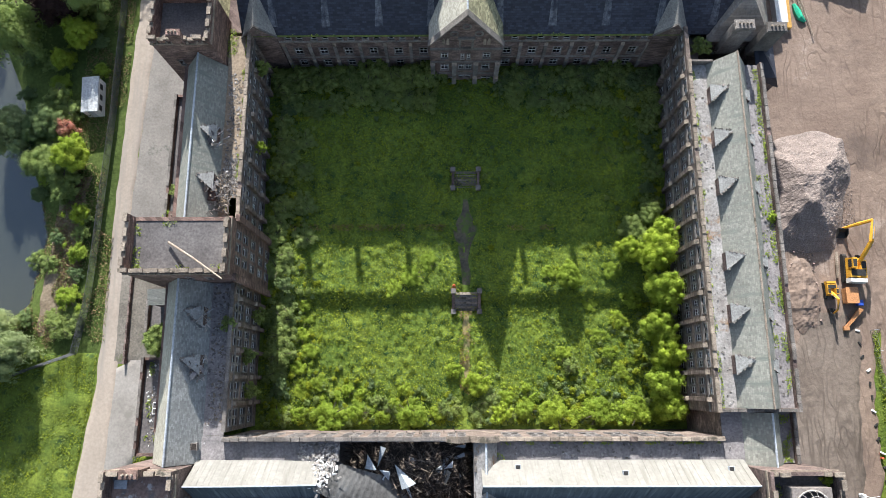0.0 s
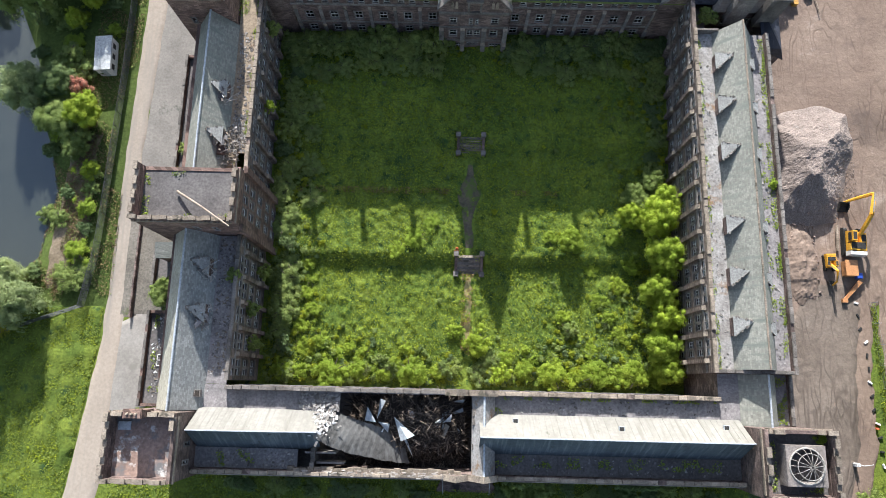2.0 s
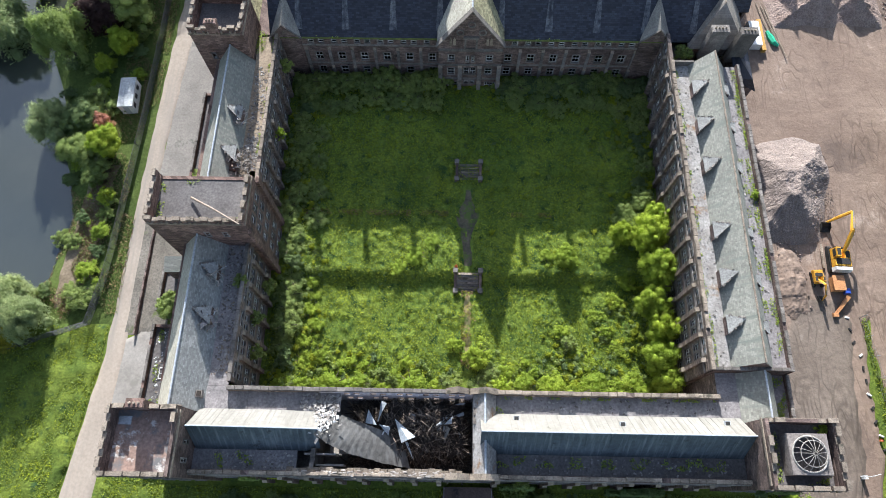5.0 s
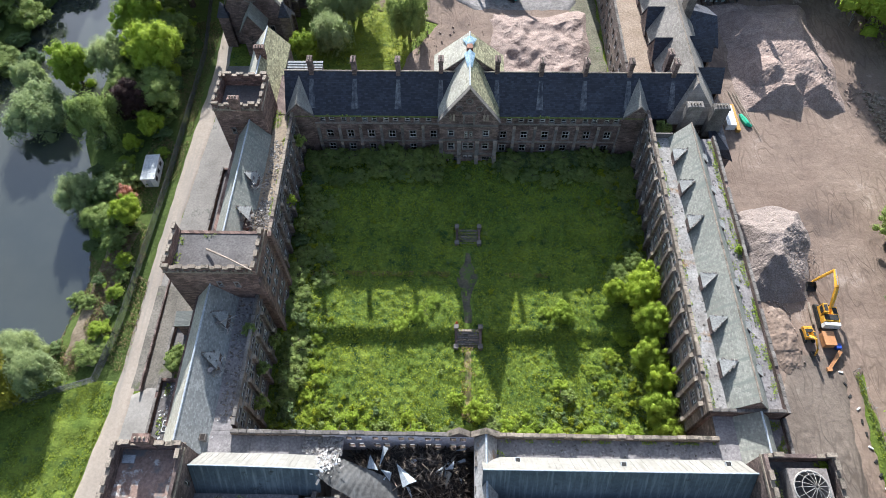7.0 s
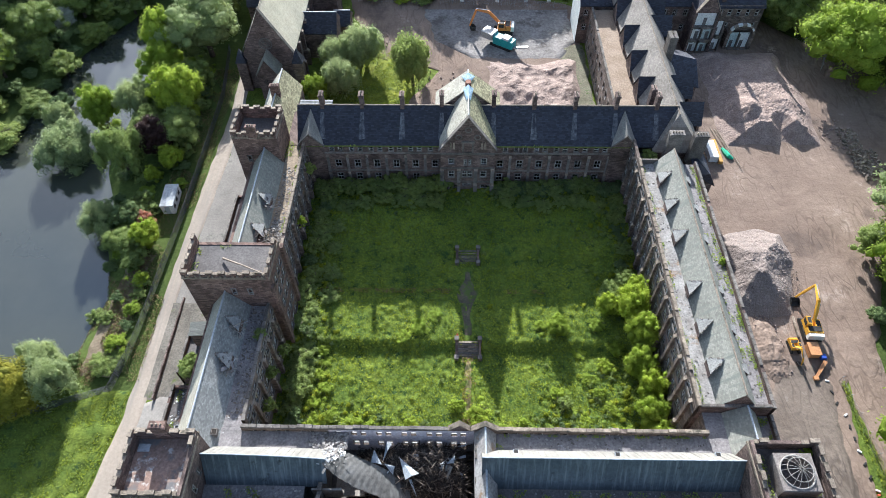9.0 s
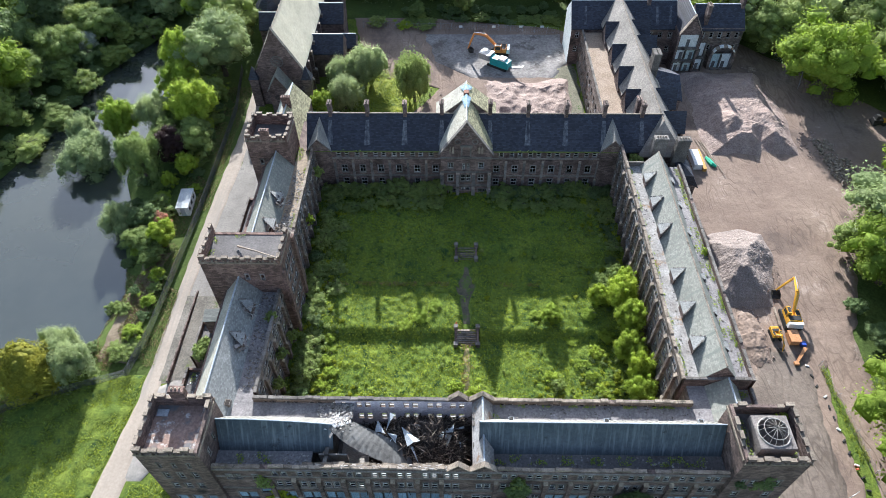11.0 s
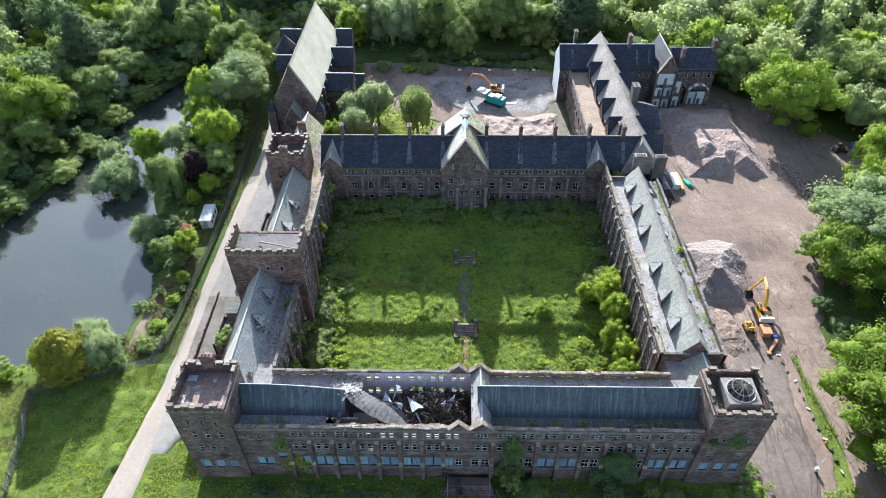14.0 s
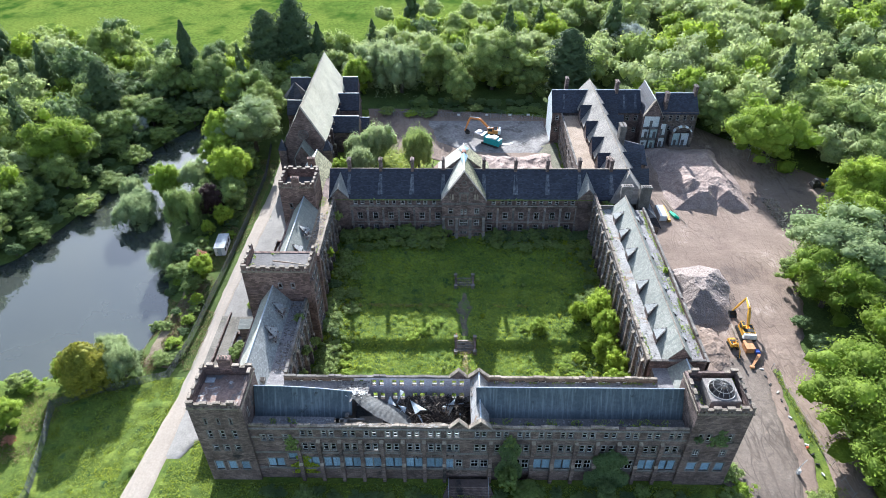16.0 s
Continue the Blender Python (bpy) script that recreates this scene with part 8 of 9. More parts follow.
def ivy(x0, x1, z0, z1, y, n, seed, mat, out=0.35):
    """Ivy climbing a wall that faces -y; also used thin for moss."""
    rng = np.random.default_rng(seed)
    u, w = rng.random(n * 3), rng.random(n * 3)
    keep = np.abs(u - 0.5) * 2 < 1.0 - 0.75 * w ** 1.5 + 0.25 * np.sin(w * 12 + seed)
    u, w = u[keep][:n], w[keep][:n]
    c = np.stack((x0 + (x1 - x0) * u, y - out * rng.random(len(u)), z0 + (z1 - z0) * w), axis=1)
    v = leaves(rng, c, np.tile((0, -1, 0.4), (len(c), 1)), rng.uniform(0.15, 0.34, len(c)), 0.5)
    return tagged(new("ivy", quads("ivy", v, (mat,))), "green ivy and moss on the dark stone wall", "ivy", kind="stuff")


ivy(23.0, 30.5, 0, 10.0, -16.65, 7500, 5, LEAF_DARK, 0.9)
ivy(8.0, 12.5, 2.0, 13.5, -16.6, 2600, 6, LEAF_DARK, 0.5)
ivy(-26.5, -24.0, 8.5, 12.5, -16.2, 300, 7, LEAF, 0.4)
ivy(41.5, 45.0, 11.0, 15.0, -16.7, 400, 8, LEAF_DARK, 0.3)

# a yellow-green moss patch low on the wall, drawn with close-lying ivy leaves
ivy(-26.4, -21.6, 1.6, 6.4, -16.02, 900, 9, LEAF_WEED, 0.1)

# ---- far woods ----
def woods():
    rng = np.random.default_rng(9)
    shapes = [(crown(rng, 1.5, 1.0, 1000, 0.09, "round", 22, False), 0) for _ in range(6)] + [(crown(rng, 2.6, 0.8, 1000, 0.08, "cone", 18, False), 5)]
    out, slot = [], []
    spots = []
    for x0, x1, y0, y1, gap, low, high in ((-230, -118, 20, 185, 11, 6, 10), (-118, -56, 128, 172, 9, 5, 8), (-56, 60, 147, 178, 9, 5, 8.5), (60, 270, 118, 300, 13, 6.5, 10.5), (122, 220, -40, 118, 13, 6.5, 10.5), (104, 122, -50, 60, 11, 6, 9), (-30, 60, 178, 215, 12, 5, 8), (-150, -92, -40, 0, 13, 5, 8), (98, 122, 84, 118, 10, 5, 8), (20, 60, 215, 290, 13, 5, 8)):
        y = y0
        while y < y1:
            x = x0 + rng.uniform(0, gap)
            while x < x1:
                spots.append((x + rng.uniform(-3, 3), y + rng.uniform(-3, 3), rng.uniform(low, high)))
                x += gap * rng.uniform(0.8, 1.25)
            y += gap
    for x, y, r in spots:
        if wet(x, y) > -4 and x < -60 and y < 130:
            continue
        (tri, bv, bf), mat = shapes[rng.integers(0, 6)] if rng.random() > 0.05 else shapes[6]
        w = rng.uniform(0, 2 * np.pi)
        rot = np.array([[np.cos(w), -np.sin(w), 0], [np.sin(w), np.cos(w), 0], [0, 0, 1]])
        size, place = np.array([r, r, r * rng.uniform(0.95, 1.4)]), np.array([x, y, height(x, y) - 0.2])
        out.append(((tri @ rot.T) * size + place, (bv @ rot.T) * size + place, bf))
        # west of x = -90 darker leaves prevail, putting that wood's shade into its colour
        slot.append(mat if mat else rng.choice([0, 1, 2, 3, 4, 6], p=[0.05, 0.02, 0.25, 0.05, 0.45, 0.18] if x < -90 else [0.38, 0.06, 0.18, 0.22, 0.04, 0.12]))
    # pale and grey leaves put the haze into the colour of the distant trees
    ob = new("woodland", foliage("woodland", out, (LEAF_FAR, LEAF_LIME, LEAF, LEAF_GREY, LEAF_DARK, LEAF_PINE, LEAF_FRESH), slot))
    return tagged(ob, "dense mixed green woodland round the grounds", "woodland", kind="stuff")


woods()

# ---- court steps and small things ----
for y0, z0, n in ((12.6, 0.75, 8), (31.9, 1.9, 7)):
    st = thing("garden_steps", (3.5, y0, z0), "worn dark stone steps between two side walls", "steps", "garden steps")
    for i in range(n):
        m = Mesh()
        m.box(1.75, 5.25, y0 + 0.33 * i, y0 + 0.33 * (i + 1) + 0.06, z0 + 0.16 * i - 0.1, z0 + 0.16 * (i + 1))
        part("tread", m, COPING if i % 2 else COPING_DARK, st)
    for x in (1.35, 5.3):
        m = Mesh()
        m.slab([Vector((x, y0 - 0.2, z0 + 0.55)), Vector((x + 0.4, y0 - 0.2, z0 + 0.55)), Vector((x + 0.4, y0 + 0.33 * n + 0.2, z0 + 0.16 * n + 0.6)), Vector((x, y0 + 0.33 * n + 0.2, z0 + 0.16 * n + 0.6))], 1.2)
        part("side_wall", m, STONE_GREY, st)
        for yy, zz in ((y0 - 0.2, z0 + 0.9), (y0 + 0.33 * n + 0.1, z0 + 0.16 * n + 0.9)):
            m = Mesh()
            m.box(x - 0.12, x + 0.52, yy - 0.3, yy + 0.34, zz - 1.3, zz), m.box(x - 0.18, x + 0.58, yy - 0.36, yy + 0.4, zz, zz + 0.14)
            part("pier", m, COPING_DARK, st)
RED = surf("faded red plastic", (0.6, 0.1, 0.05), (0.7, 0.16, 0.08), 1, 4, 0.5, 0.05)
m = Mesh()
m.box(1.3, 2.0, 15.9, 16.6, 2.0, 2.06)
m.tube([(1.65, 16.25, 2.06), (1.65, 16.25, 2.7), (1.65, 16.25, 2.95)], [0.28, 0.12, 0.05], 10)
solid("traffic_cone", m, RED, "faded red plastic traffic cone beside the steps", "traffic cone")
# entrance steps at the front door
ent = thing("entrance_steps", (3.5, -18.0, 0), "dark stone entrance landing with low railings", "steps")
for i in range(5):
    m = Mesh()
    m.box(0.2 - 0.2 * i, 7.2 + 0.2 * i, -18.2 - 0.35 * i, -16.75 if i == 0 else -17.9 - 0.35 * (i - 1), -0.2, 1.2 - 0.24 * i)
    part("tread", m, STONE_GREY, ent)
for x in (0.3, 7.0):
    m = Mesh()
    m.tube([(x, -16.9, 2.1), (x, -18.2, 2.1), (x, -19.8, 1.1)], 0.04, 6)
    for y, z in ((-16.9, 2.1), (-17.6, 2.1), (-18.2, 2.1), (-19.0, 1.6), (-19.8, 1.1)):
        m.tube([(x, y, z - 1.0), (x, y, z)], 0.03, 6)
    part("railing", m, STEEL, ent)


# ---- machines ----
def paint(name, c):
    return surf(name, tuple(v * 0.85 for v in c), c, 0.8, 6, 0.45, 0.05, stain=(tuple(v * 0.45 + 0.05 for v in c), 1.2, 0.63), spec=0.5)


YELLOW, ORANGE, TEAL, BLUE = paint("yellow machine paint", (0.72, 0.37, 0.035)), paint("orange machine paint", (0.65, 0.24, 0.05)), paint("teal machine paint", (0.03, 0.33, 0.34)), paint("blue paint", (0.03, 0.08, 0.4))
RUST, BLACK = paint("rusty orange paint", (0.5, 0.24, 0.1)), surf("black rubber and grease", (0.02, 0.02, 0.02), (0.04, 0.038, 0.035), 1, 5, 0.7, 0.2)
OFFWHITE = paint("off-white paint", (0.72, 0.72, 0.7))


def excavator(x, y, rot, s, col, rear, label, swing=0.0, reach=((0, 0.6, 1.9), (0.2, 3.6, 4.9), (0.3, 6.6, 5.2), (-0.6, 8.0, 1.4))):
    """A tracked excavator that looks along its own +y; reach: boom foot, knee, boom tip and bucket."""
    ex = thing("excavator", (0, 0, 0), label, "excavator")
    for sx in (-1.2, 1.2):
        m = Mesh()
        prof = [(-2.3, 0.35), (-2.0, 0.05), (2.0, 0.05), (2.3, 0.35), (2.2, 0.8), (1.9, 0.95), (-1.9, 0.95), (-2.2, 0.8)]
        m.slab([Vector((sx - 0.3, p, q)) for p, q in prof], 0.6, down=(1, 0, 0))
        tr = part("track", m, BLACK, ex)
        m = Mesh()
        for i in range(16):
            m.box(sx - 0.32, sx + 0.32, -1.95 + 0.25 * i, -1.8 + 0.25 * i, 0.95, 1.02)
        part("track_shoe", m, BLACK, tr)
    turn = Matrix.Rotation(swing, 4, "Z")
    T = lambda m: setv(m, turn)

    def setv(m, mm):
        m.v = [tuple(mm @ Vector(p)) for p in m.v]
        return m

    m = Mesh()
    m.box(-0.9, 0.9, -1.0, 1.0, 0.9, 1.2)
    part("turntable", setv(m, turn), BLACK, ex)
    m = Mesh()
    m.box(-1.35, 1.35, -1.7, 1.5, 1.2, 1.55), m.box(0.35, 1.35, -1.7, 1.2, 1.55, 2.25, taper=0.06), m.box(-1.35, 0.3, -1.7, -0.5, 1.55, 2.3, taper=0.06)
    house = part("house", setv(m, turn), col, ex)
    m = Mesh()
    m.box(-1.1, 1.1, -1.4, -0.4, 2.3, 2.36), m.box(0.5, 1.2, -0.2, 0.9, 2.25, 2.3)
    part("engine_cover", setv(m, turn), BLACK, house)
    m = Mesh()
    m.box(-1.4, 1.4, -2.5, -1.7, 1.15, 2.25, taper=0.12)
    part("counterweight", setv(m, turn), rear, ex)
    m = Mesh()
    m.box(-1.35, -0.45, -0.4, 1.4, 1.55, 3.0, taper=0.1)
    cab = part("cab", setv(m, turn), col, ex)
    m = Mesh()
    m.box(-1.2, -0.6, 1.36, 1.42, 1.9, 2.8), m.box(-1.38, -1.34, -0.1, 1.1, 2.0, 2.8), m.box(-1.2, -0.6, -0.1, 1.1, 2.96, 3.02)
    part("cab_window", setv(m, turn), BLACK, cab)
    a, b, c, d = (Vector(p) for p in reach)
    for nm, p, q, w0, w1 in (("boom", a, b, 0.3, 0.36), ("boom_tip", b, c, 0.36, 0.22), ("stick", c, d, 0.26, 0.16)):
        m = Mesh()
        m.tube([p, p.lerp(q, 0.5) + Vector((0, 0, 0.1)), q], [w0, (w0 + w1) / 2 + 0.06, w1], 6)
        part(nm, setv(m, turn), col, ex)
    m = Mesh()
    m.tube([a + Vector((0.35, 0.3, -0.2)), b + Vector((0.35, -0.4, -0.3))], 0.09, 7), m.tube([b + Vector((0, 0.3, 0.5)), c + Vector((0, 0, 0.3))], 0.09, 7)
    part("hydraulic_ram", setv(m, turn), STEEL, ex)
    m = Mesh()
    m.slab([d + Vector(p) for p in ((-0.8, -0.1, 0.3), (0.8, -0.1, 0.3), (0.8, -0.5, -0.6), (-0.8, -0.5, -0.6))], 0.08, down=(0, 1, 0))
    m.slab([d + Vector(p) for p in ((-0.8, -0.5, -0.6), (0.8, -0.5, -0.6), (0.8, -1.5, -0.5), (-0.8, -1.5, -0.5))], 0.08)
    for sx in (-0.8, 0.75):
        m.slab([d + Vector(p) for p in ((sx, -0.1, 0.3), (sx, -0.5, -0.6), (sx, -1.5, -0.5), (sx, -0.9, 0.2))], 0.05, down=(1, 0, 0))
    part("bucket", setv(m, turn), BLACK, ex)
    ex.matrix_basis = Matrix.LocRotScale((x, y, height(x, y) + 0.1), Euler((0, 0, rot)), (s, s, s))
    return ex


excavator(63.4, 19.0, radians(-3), 0.98, YELLOW, OFFWHITE, "yellow tracked excavator with a white counterweight on bare dirt", 0, ((0.4, 0.8, 1.9), (0.9, 3.6, 4.4), (1.3, 7.0, 4.6), (-1.2, 6.4, 1.0)))
excavator(13.4, 108.0, radians(84), 1.1, ORANGE, OFFWHITE, "orange tracked excavator working on cleared ground")
excavator(59.6, 15.6, radians(182), 0.56, YELLOW, YELLOW, "small yellow tracked digger parked beside the large one", 0, ((0.2, 0.6, 1.9), (0.2, 3.0, 4.6), (0.2, 5.6, 3.6), (0.1, 6.4, 1.0)))
m = Mesh()
m.box(61.6, 63.3, 13.6, 15.9, 0.4, 1.7, taper=0.05), m.box(61.7, 63.2, 13.5, 13.6, 0.7, 1.6), m.box(61.5, 63.4, 13.5, 16.0, 1.62, 1.72, taper=0.02)
solid("steel_skip", m, RUST, "rusty orange steel bin behind the excavator", "skip")
m = Mesh()
m.box(63.5, 64.4, 13.2, 14.1, 0.4, 1.0), m.box(63.55, 64.35, 13.25, 14.05, 1.0, 1.08, taper=0.04)
solid("storage_box", m, BLUE, "small blue site storage box", "box")
m = Mesh()
m.slab([Vector((61.6, 10.2, 0.5)), Vector((61.9, 9.9, 0.5)), Vector((64.3, 12.6, 1.0)), Vector((63.7, 12.9, 1.0))], 0.3), m.box(61.2, 62.0, 9.5, 10.1, 0.2, 0.6)
solid("detached_boom", m, RUST, "detached rusty excavator boom lying on dirt", "machine part")
m = Mesh()
m.tube([(61.2, 17.6, 0.6), (61.2, 19.5, 0.8), (61.3, 21.6, 0.9)], [0.2, 0.22, 0.22], 6)
solid("spare_boom", m, TIMBER, "long pale steel beam beside the excavator", "beam")
# the crusher behind the north range
cr = thing("crusher", (12.8, 101.8, 1), "teal tracked crusher with a grey hopper and conveyor", "crusher")
mm = Matrix.LocRotScale((12.8, 101.8, height(13, 101)), Euler((0, 0, radians(-34))), None)
for nm, b, mat in (("track", (-3, 3, -1.2, -0.7, 0.1, 0.9), BLACK), ("track", (-3, 3, 0.7, 1.2, 0.1, 0.9), BLACK), ("body", (-2.2, 3.4, -1.1, 1.1, 0.9, 2.9), TEAL), ("hopper", (-5.6, -2.2, -1.5, 1.5, 1.8, 3.4), STEEL), ("engine_box", (0.2, 2.2, -1.0, 1.0, 2.9, 3.4), OFFWHITE)):
    m = Mesh()
    m.box(*b, at=mm, taper=0.05)
    part(nm, m, mat, cr)
m = Mesh()
m.slab([mm @ Vector(p) for p in ((3.2, -0.5, 1.2), (7.4, -0.5, 2.9), (7.4, 0.5, 2.9), (3.2, 0.5, 1.2))], 0.25)
part("conveyor", m, STEEL, cr)
dz = thing("dumper", (104, 77.5, 1), "small yellow and black dumper at the edge of the woods", "dumper")
for b, mat, nm in (((102.6, 105.0, 76.6, 78.4, 1.3, 2.6), BLACK, "body"), ((105.0, 106.0, 76.7, 78.3, 1.3, 2.3), YELLOW, "skip"), ((103.0, 104.0, 76.9, 78.1, 2.6, 3.6), BLACK, "cab")):
    m = Mesh()
    m.box(*b, taper=0.08)
    part(nm, m, mat, dz)
for x in (103.1, 105.3):
    for y in (76.4, 78.3):
        m = Mesh()
        m.tube([(x, y, 1.5), (x, y + 0.35, 1.5)], 0.5, 12)
        part("wheel", m, BLACK, dz)
m = Mesh()
m.box(106.8, 109.6, 75.4, 78.0, 0.9, 3.0, taper=0.3), m.slab([Vector((106.4, 76.6, 3.0)), Vector((109.8, 76.6, 3.4)), Vector((109.4, 78.6, 3.6)), Vector((106.8, 78.6, 3.2))], 0.1)
solid("steel_hopper", m, BLUE, "deep blue steel hopper under a loose sheet", "hopper")
m = Mesh()
m.box(55.4, 57.3, 60.2, 65.6, 0.9, 2.6), m.box(57.4, 58.2, 59.6, 66.6, 0.9, 1.9, 1)
solid("site_container", m, (OFFWHITE, paint("ochre paint", (0.5, 0.28, 0.06))), "pale site container with an ochre panel beside it", "container")
m = Mesh()
m.tube([(59.2, 64.2, 1.4), (59.7, 62.8, 1.3), (60.0, 61.6, 1.5), (60.8, 61.0, 1.3)], [0.3, 0.6, 0.5, 0.25], 7)
solid("green_net", m, paint("green plastic netting", (0.03, 0.45, 0.25)), "bundle of bright green plastic netting", "netting")
for a, b in (((59.0, 70.5), (60.8, 61.4)), ((59.6, 70.0), (61.8, 58.2)), ((58.2, 71.0), (59.6, 63.2))):
    m = Mesh()
    m.tube([(*a, 1.35), (*b, 1.5)], 0.09, 6)
    solid("timber_pole", m, TIMBER, "long pale timber pole lying on dirt", "pole", "timber poles")

# ---- cabin, fences, posts ----
cab_m = Matrix.LocRotScale((-56.8, 47.4, 1.0), Euler((0, 0, radians(4))), None)
hut = thing("portable_cabin", (-56.8, 47.4, 1.0), "white portable cabin with a grey roof by the pond", "cabin")
m = Mesh()
m.box(-1.25, 1.25, -2.9, 2.9, 0.1, 2.4, at=cab_m)
part("wall", m, OFFWHITE, hut)
m = Mesh()
m.box(-1.38, 1.38, -3.05, 3.05, 2.4, 2.58, at=cab_m, taper=0.05)
part("roof", m, surf("pale felt cabin roof", (0.36, 0.37, 0.37), (0.46, 0.47, 0.46), 0.5, 4, stain=((0.35, 0.36, 0.33), 0.8, 0.62)), hut)
for y0 in (-2.6, -0.3, 2.0):
    m = Mesh()
    m.box(1.25, 1.29, y0 * 0.8 - 0.45, y0 * 0.8 + 0.45, 1.1, 1.9, at=cab_m)
    part("window", m, BLACK, hut)
m = Mesh()
m.box(-0.5, 0.4, -2.94, -2.9, 0.1, 2.1, at=cab_m)
part("door", m, LEAD, hut)


def fence(pts, label, gap=2.5, h=2.0, strands=18, mat=None):
    """Posts, a top rail and woven wire between the points."""
    f = thing("chain_link_fence", (*pts[0], height(*pts[0])), label, "fence")
    pm = Mesh()
    pm.tube([(0, 0, -0.2), (0, 0, h), (0.25, 0, h + 0.3)], 0.05, 6)
    me = pm.data("post", mat or STEEL)
    for a, b in zip(pts, pts[1:]):
        a, b = Vector((*a, 0)), Vector((*b, 0))
        n = max(1, round((b - a).length / gap))
        for i in range(n):
            p, q = a.lerp(b, i / n), a.lerp(b, (i + 1) / n)
            p.z, q.z = height(p.x, p.y), height(q.x, q.y)
            part("post", me, None, f, m=Matrix.Translation(p))
            m = Mesh()
            for k in range(strands):
                z = Vector((0, 0, 0.08 + (h - 0.1) * k / (strands - 1)))
                m.tube([p + z, q + z], 0.012 if 0 < k < strands - 1 else 0.03, 3)
            for k in range(strands):
                c = p.lerp(q, (k + 0.5) / strands)
                m.tube([c + Vector((0, 0, 0.05)), c + Vector((0, 0, h))], 0.012, 3)
            tagged(part("wire_panel", m, mat or STEEL, f), kind="stuff")
    return f


WIRE = surf("dull dark wire", (0.06, 0.062, 0.068), (0.12, 0.122, 0.13), 1, 5, 0.6, 0.05)
fence([(-56.2, 6.2), (-54.9, 14), (-54.2, 28), (-53.6, 45), (-53.6, 60), (-54.0, 82), (-56.5, 100)], "wire mesh fence on steel posts along the drive", mat=WIRE)
fence([(-75.6, -1.6), (-70, 1.2), (-64, 3.4), (-56.2, 6.2)], "dark meshed fence across the grass", mat=WIRE)
fence([(-75.6, -1.6), (-73, -10), (-70.5, -20), (-72, -34)], "tall dull wire mesh fence running down the slope", 2.5, 2.4, mat=WIRE)
fence([(-26, 122.5), (-10, 121.5), (10, 121), (31, 119)], "temporary mesh fence behind the cleared ground", 3.4, 2.0, 6)
fence([(65.4, 9.5), (66.2, 0.0), (66.7, -10), (68.0, -22)], "low temporary mesh fence beside the haul track", 3.4, 1.6, 5)
fence([(90, 92), (93, 98), (88, 106)], "mesh fence at the edge of the woods", 3.4, 2.0, 6)
for x in (2.6, 12.2, 20.0, 26.2):
    m = Mesh()
    m.box(x - 0.5, x + 0.5, 120.6, 120.65, 2.1, 2.8)
    solid("fence_sign", m, OFFWHITE, "blank-looking white sign fixed to the mesh fence", "sign", "fence signs")
rnd = random.Random(8)
for i in range(13):
    t = i / 12
    x, y = 63.6 + 1.6 * t + rnd.uniform(-0.3, 0.3), 9.5 - 24 * t
    m = Mesh()
    m.box(-0.35, 0.35, -0.15, 0.15, 0, 0.22, at=Matrix.LocRotScale((x, y, height(x, y) + 0.08), Euler((0, 0, rnd.uniform(0, 3))), None), taper=0.03)
    solid("rubber_block", m, OFFWHITE if i % 3 == 0 else BLACK, "loose rubber or concrete block on dirt", "block", "blocks by the fence")
m = Mesh()
m.box(64.3, 64.65, -9.3, -9.05, 0.15, 0.5)
solid("red_can", m, RED, "small red plastic can beside the track", "can")
m = Mesh()
m.tube([(60.4, -14.2, 0.2), (60.6, -14.3, 2.6), (61.3, -14.0, 3.6)], [0.07, 0.06, 0.04], 6), m.box(60.4, 60.9, -14.6, -14.1, 0.2, 1.2)
solid("lighting_post", m, OFFWHITE, "leaning white post with a short arm", "post")

# ---- debris on the roofs ----
def roof_litter(name, boxes, count, mats, label, seed, smax=0.4):
    rnd = random.Random(seed)
    m = Mesh()
    for i in range(count):
        x0, x1, y0, y1, z = rnd.choice(boxes)
        s = 0.08 + smax * rnd.random() ** 2.5
        mm = Matrix.LocRotScale((rnd.uniform(x0, x1), rnd.uniform(y0, y1), z + 0.03), Euler((rnd.gauss(0, 0.15), rnd.gauss(0, 0.15), rnd.uniform(0, 6.28))), None)
        m.box(-s, s, -s * 0.6, s * 0.6, -0.03, 0.01 + s * 0.08, rnd.randrange(len(mats)), at=mm)
    return solid(name, m, mats, label, "debris", kind="stuff")


roof_litter("slate_litter", [(-31, -28.7, -4, 15, 12.8), (-31, -28.7, 27.4, 46, 12.9), (-31, -28.7, 27.4, 33, 12.9), (-42.8, -38, -7, 5, 3.4)], 1500, (FELT_MOSS, COPING, FELT_DARK), "broken slate and stone strewn over the flats", 1, 0.15)
roof_litter("roof_litter", [(35.6, 37.8, -1, 46, 13.9), (43.6, 45.3, -1, 46, 13.7), (9, 37, -7.8, -5.8, 13.1), (9, 37, -15.2, -13.2, 12.7)], 520, (FELT_MOSS, COPING_DARK, FELT), "small broken slate and mortar on the leaded flats", 2, 0.14)
roof_litter("plaster_litter", [(-18.6, -13.4, -7.9, -5.8, 13.2), (-30, -19, -15.2, -13.1, 12.7), (-16.8, -13.4, -8.0, -6, 13.3)], 420, (BLEACHED, FELT_MOSS, COPING_DARK), "pale broken plaster beside the collapsed roof", 3, 0.12)
roof_litter("annex_litter", [(-43.4, -39.4, -7, 4.6, 3.4)], 45, (PLASTER, OFFWHITE, COPING_DARK), "scattered pale scraps on the annex roof", 6, 0.16)


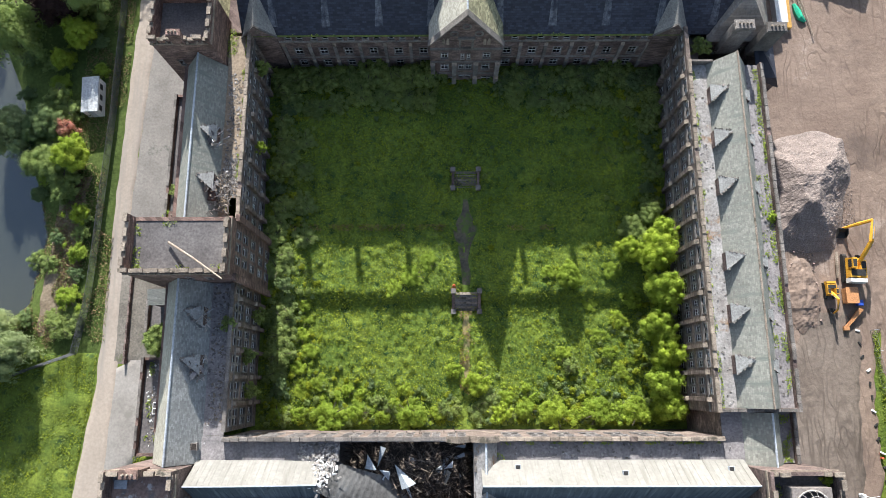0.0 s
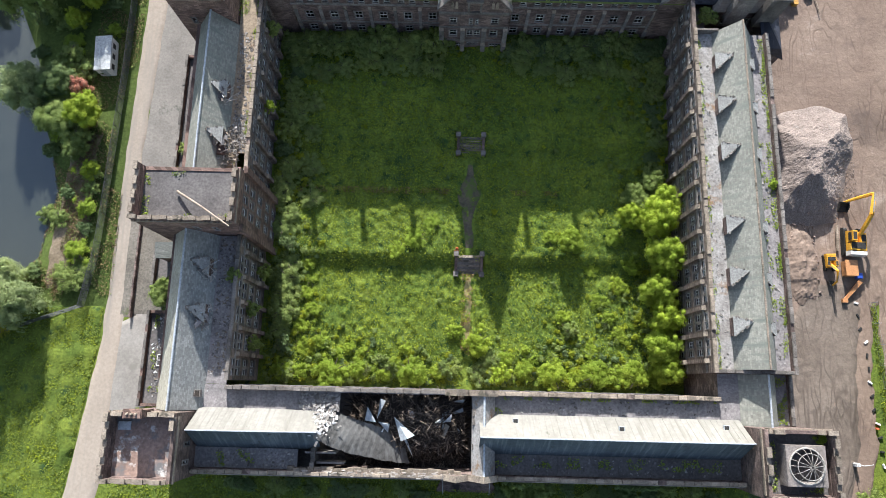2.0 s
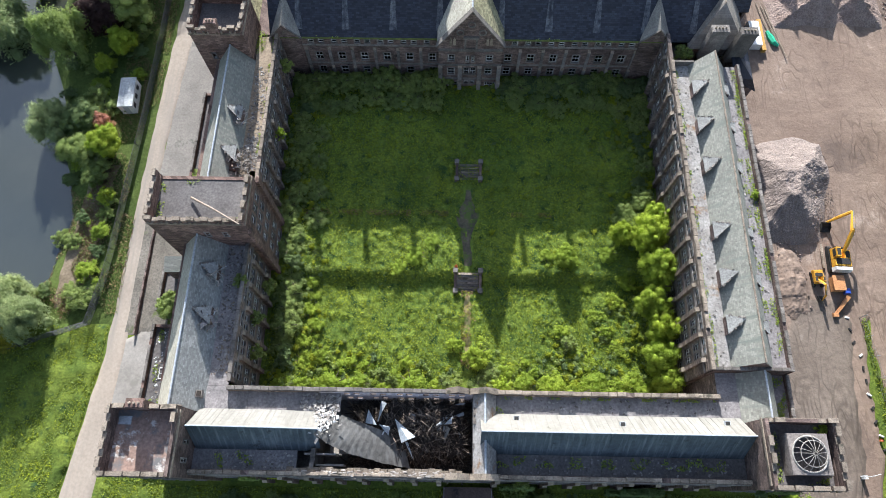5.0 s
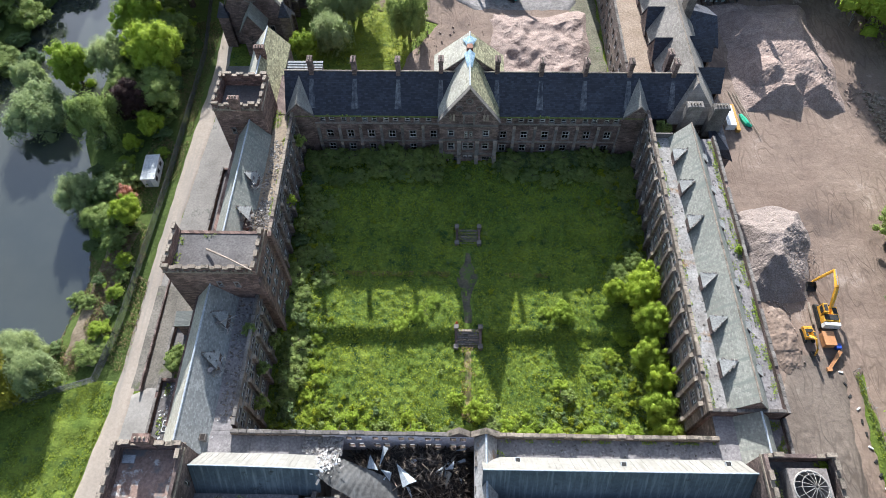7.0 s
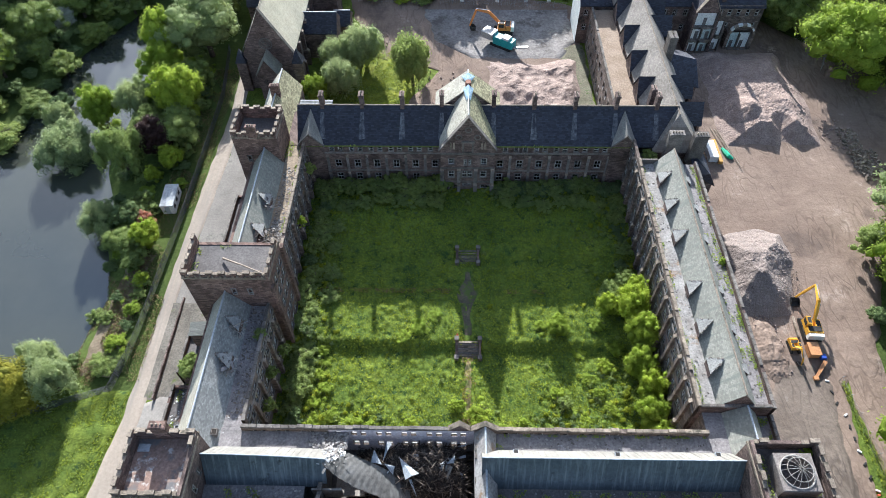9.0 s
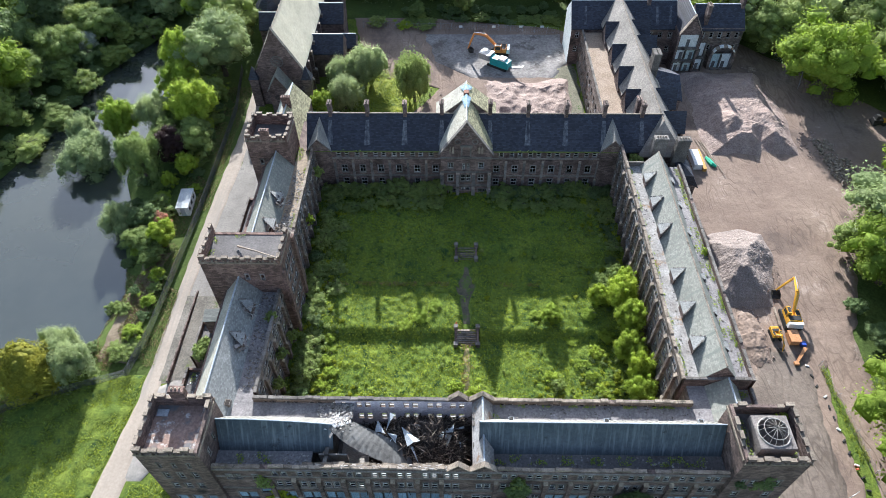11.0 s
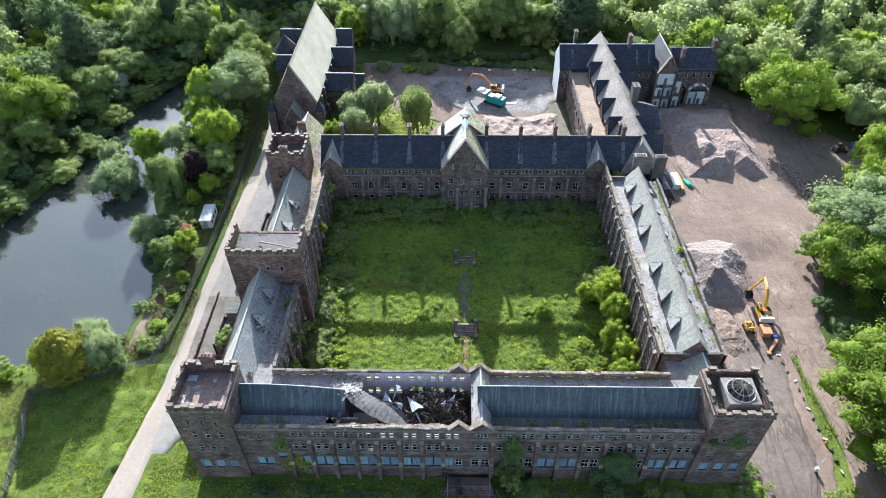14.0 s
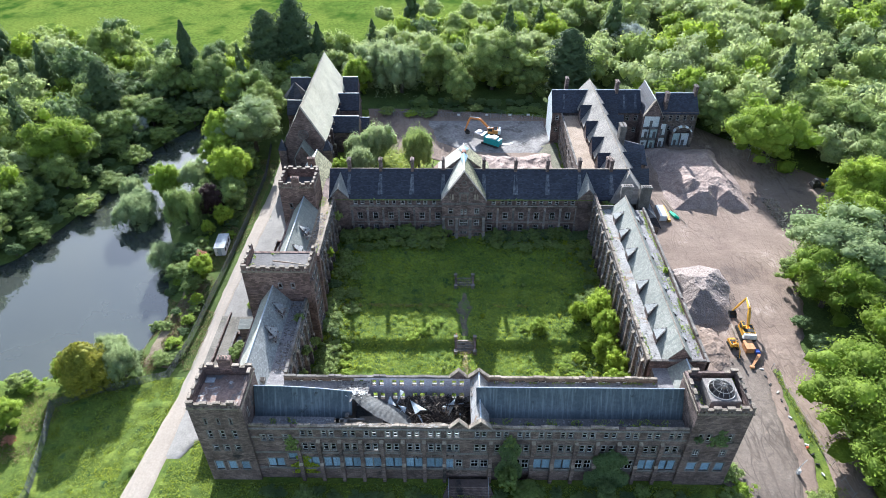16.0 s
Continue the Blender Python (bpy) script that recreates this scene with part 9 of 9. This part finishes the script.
def moss(name, boxes, n, seed):
    """Low moss and weeds along gutters and parapets."""
    rng = np.random.default_rng(seed)
    c = []
    for x0, x1, y0, y1, z in boxes:
        k = max(4, int(n * (x1 - x0) * (y1 - y0)))
        q = np.stack((rng.uniform(x0, x1, k), rng.uniform(y0, y1, k), np.full(k, z) + rng.uniform(0.02, 0.2, k)), axis=1)
        keep = np.array([noise.noise((p[0] * 0.5, p[1] * 0.5, seed)) > 0.02 for p in q])
        c.append(q[keep])
    c = np.concatenate(c)
    v = leaves(rng, c, np.tile((0, 0, 1.0), (len(c), 1)), rng.uniform(0.12, 0.26, len(c)), 0.4)
    return tagged(new(name, quads(name, v, (LEAF_LIME, LEAF), rng.integers(0, 2, len(v)))), "yellow-green moss and weeds along gutters and flats", "moss", kind="stuff")


moss("roof_moss", [(35.5, 36.3, -1.5, 46.5, 13.9), (44.6, 45.4, -1.5, 46, 13.7), (43.5, 44.2, 5, 30, 13.7), (43.6, 45.4, -8.4, -2.4, 12.0), (-29.2, -28.6, 30, 52, 12.9), (-39.3, -27.5, 15.8, 16.5, 19.4), (-36, -33, 21.4, 22.1, 19.4), (-39.3, -38.5, 16, 22, 19.4), (6.9, 8.4, -8, -5.7, 13.1), (-29, -24, -15.2, -13.1, 12.7), (39, 40.4, -15.8, -9.3, 17.9), (45.5, 46.3, -15.8, -9.3, 17.9), (39, 46.2, -16.0, -15.3, 17.9), (44.2, 45.4, -8.4, -2.4, 12.0), (7, 36, -14.5, -13.1, 12.7), (-24, -16, 52.0, 52.3, 12.9), (14, 19, 52.0, 52.3, 12.9), (-32, -30, 48, 53, 12.9), (-43.2, -42.4, -8, 5, 3.4), (-42, -38, -8, -5.5, 3.4)], 26, 3)
moss("gutter_moss", [(35.46, 35.85, -1.5, 46.5, 13.92), (45.0, 45.38, -1.5, 46, 13.72), (-28.95, -28.6, 30, 52, 12.92), (7.5, 36, -6.0, -5.65, 13.12)], 60, 8)
for x, y, z in ((9.4, -8.6, 14.45), (22.6, -9.2, 15.5), (36.0, -8.8, 14.8)):
    m = Mesh()
    m.box(x - 0.35, x + 0.35, y - 0.3, y + 0.3, z - 0.1, z + 0.28), m.box(x - 0.28, x + 0.28, y - 0.24, y + 0.24, z + 0.28, z + 0.32, 1)
    part("roof_light", m, (LEAD, BLACK), front)
m = Mesh()
for a, b in (((-42.2, -2.6), (-41.0, -2.6)), ((-42.2, -1.0), (-41.0, -1.0)), ((-42.2, -2.6), (-42.2, -1.0)), ((-41.0, -2.6), (-41.0, -1.0)), ((-41.6, -2.6), (-41.6, -1.0)), ((-42.2, -1.8), (-41.0, -1.8))):
    m.tube([(*a, 3.5), (*b, 3.5)], 0.06, 4)
solid("loose_window_frame", m, WHITE, "fallen white window frame lying on the annex roof", "window frame")
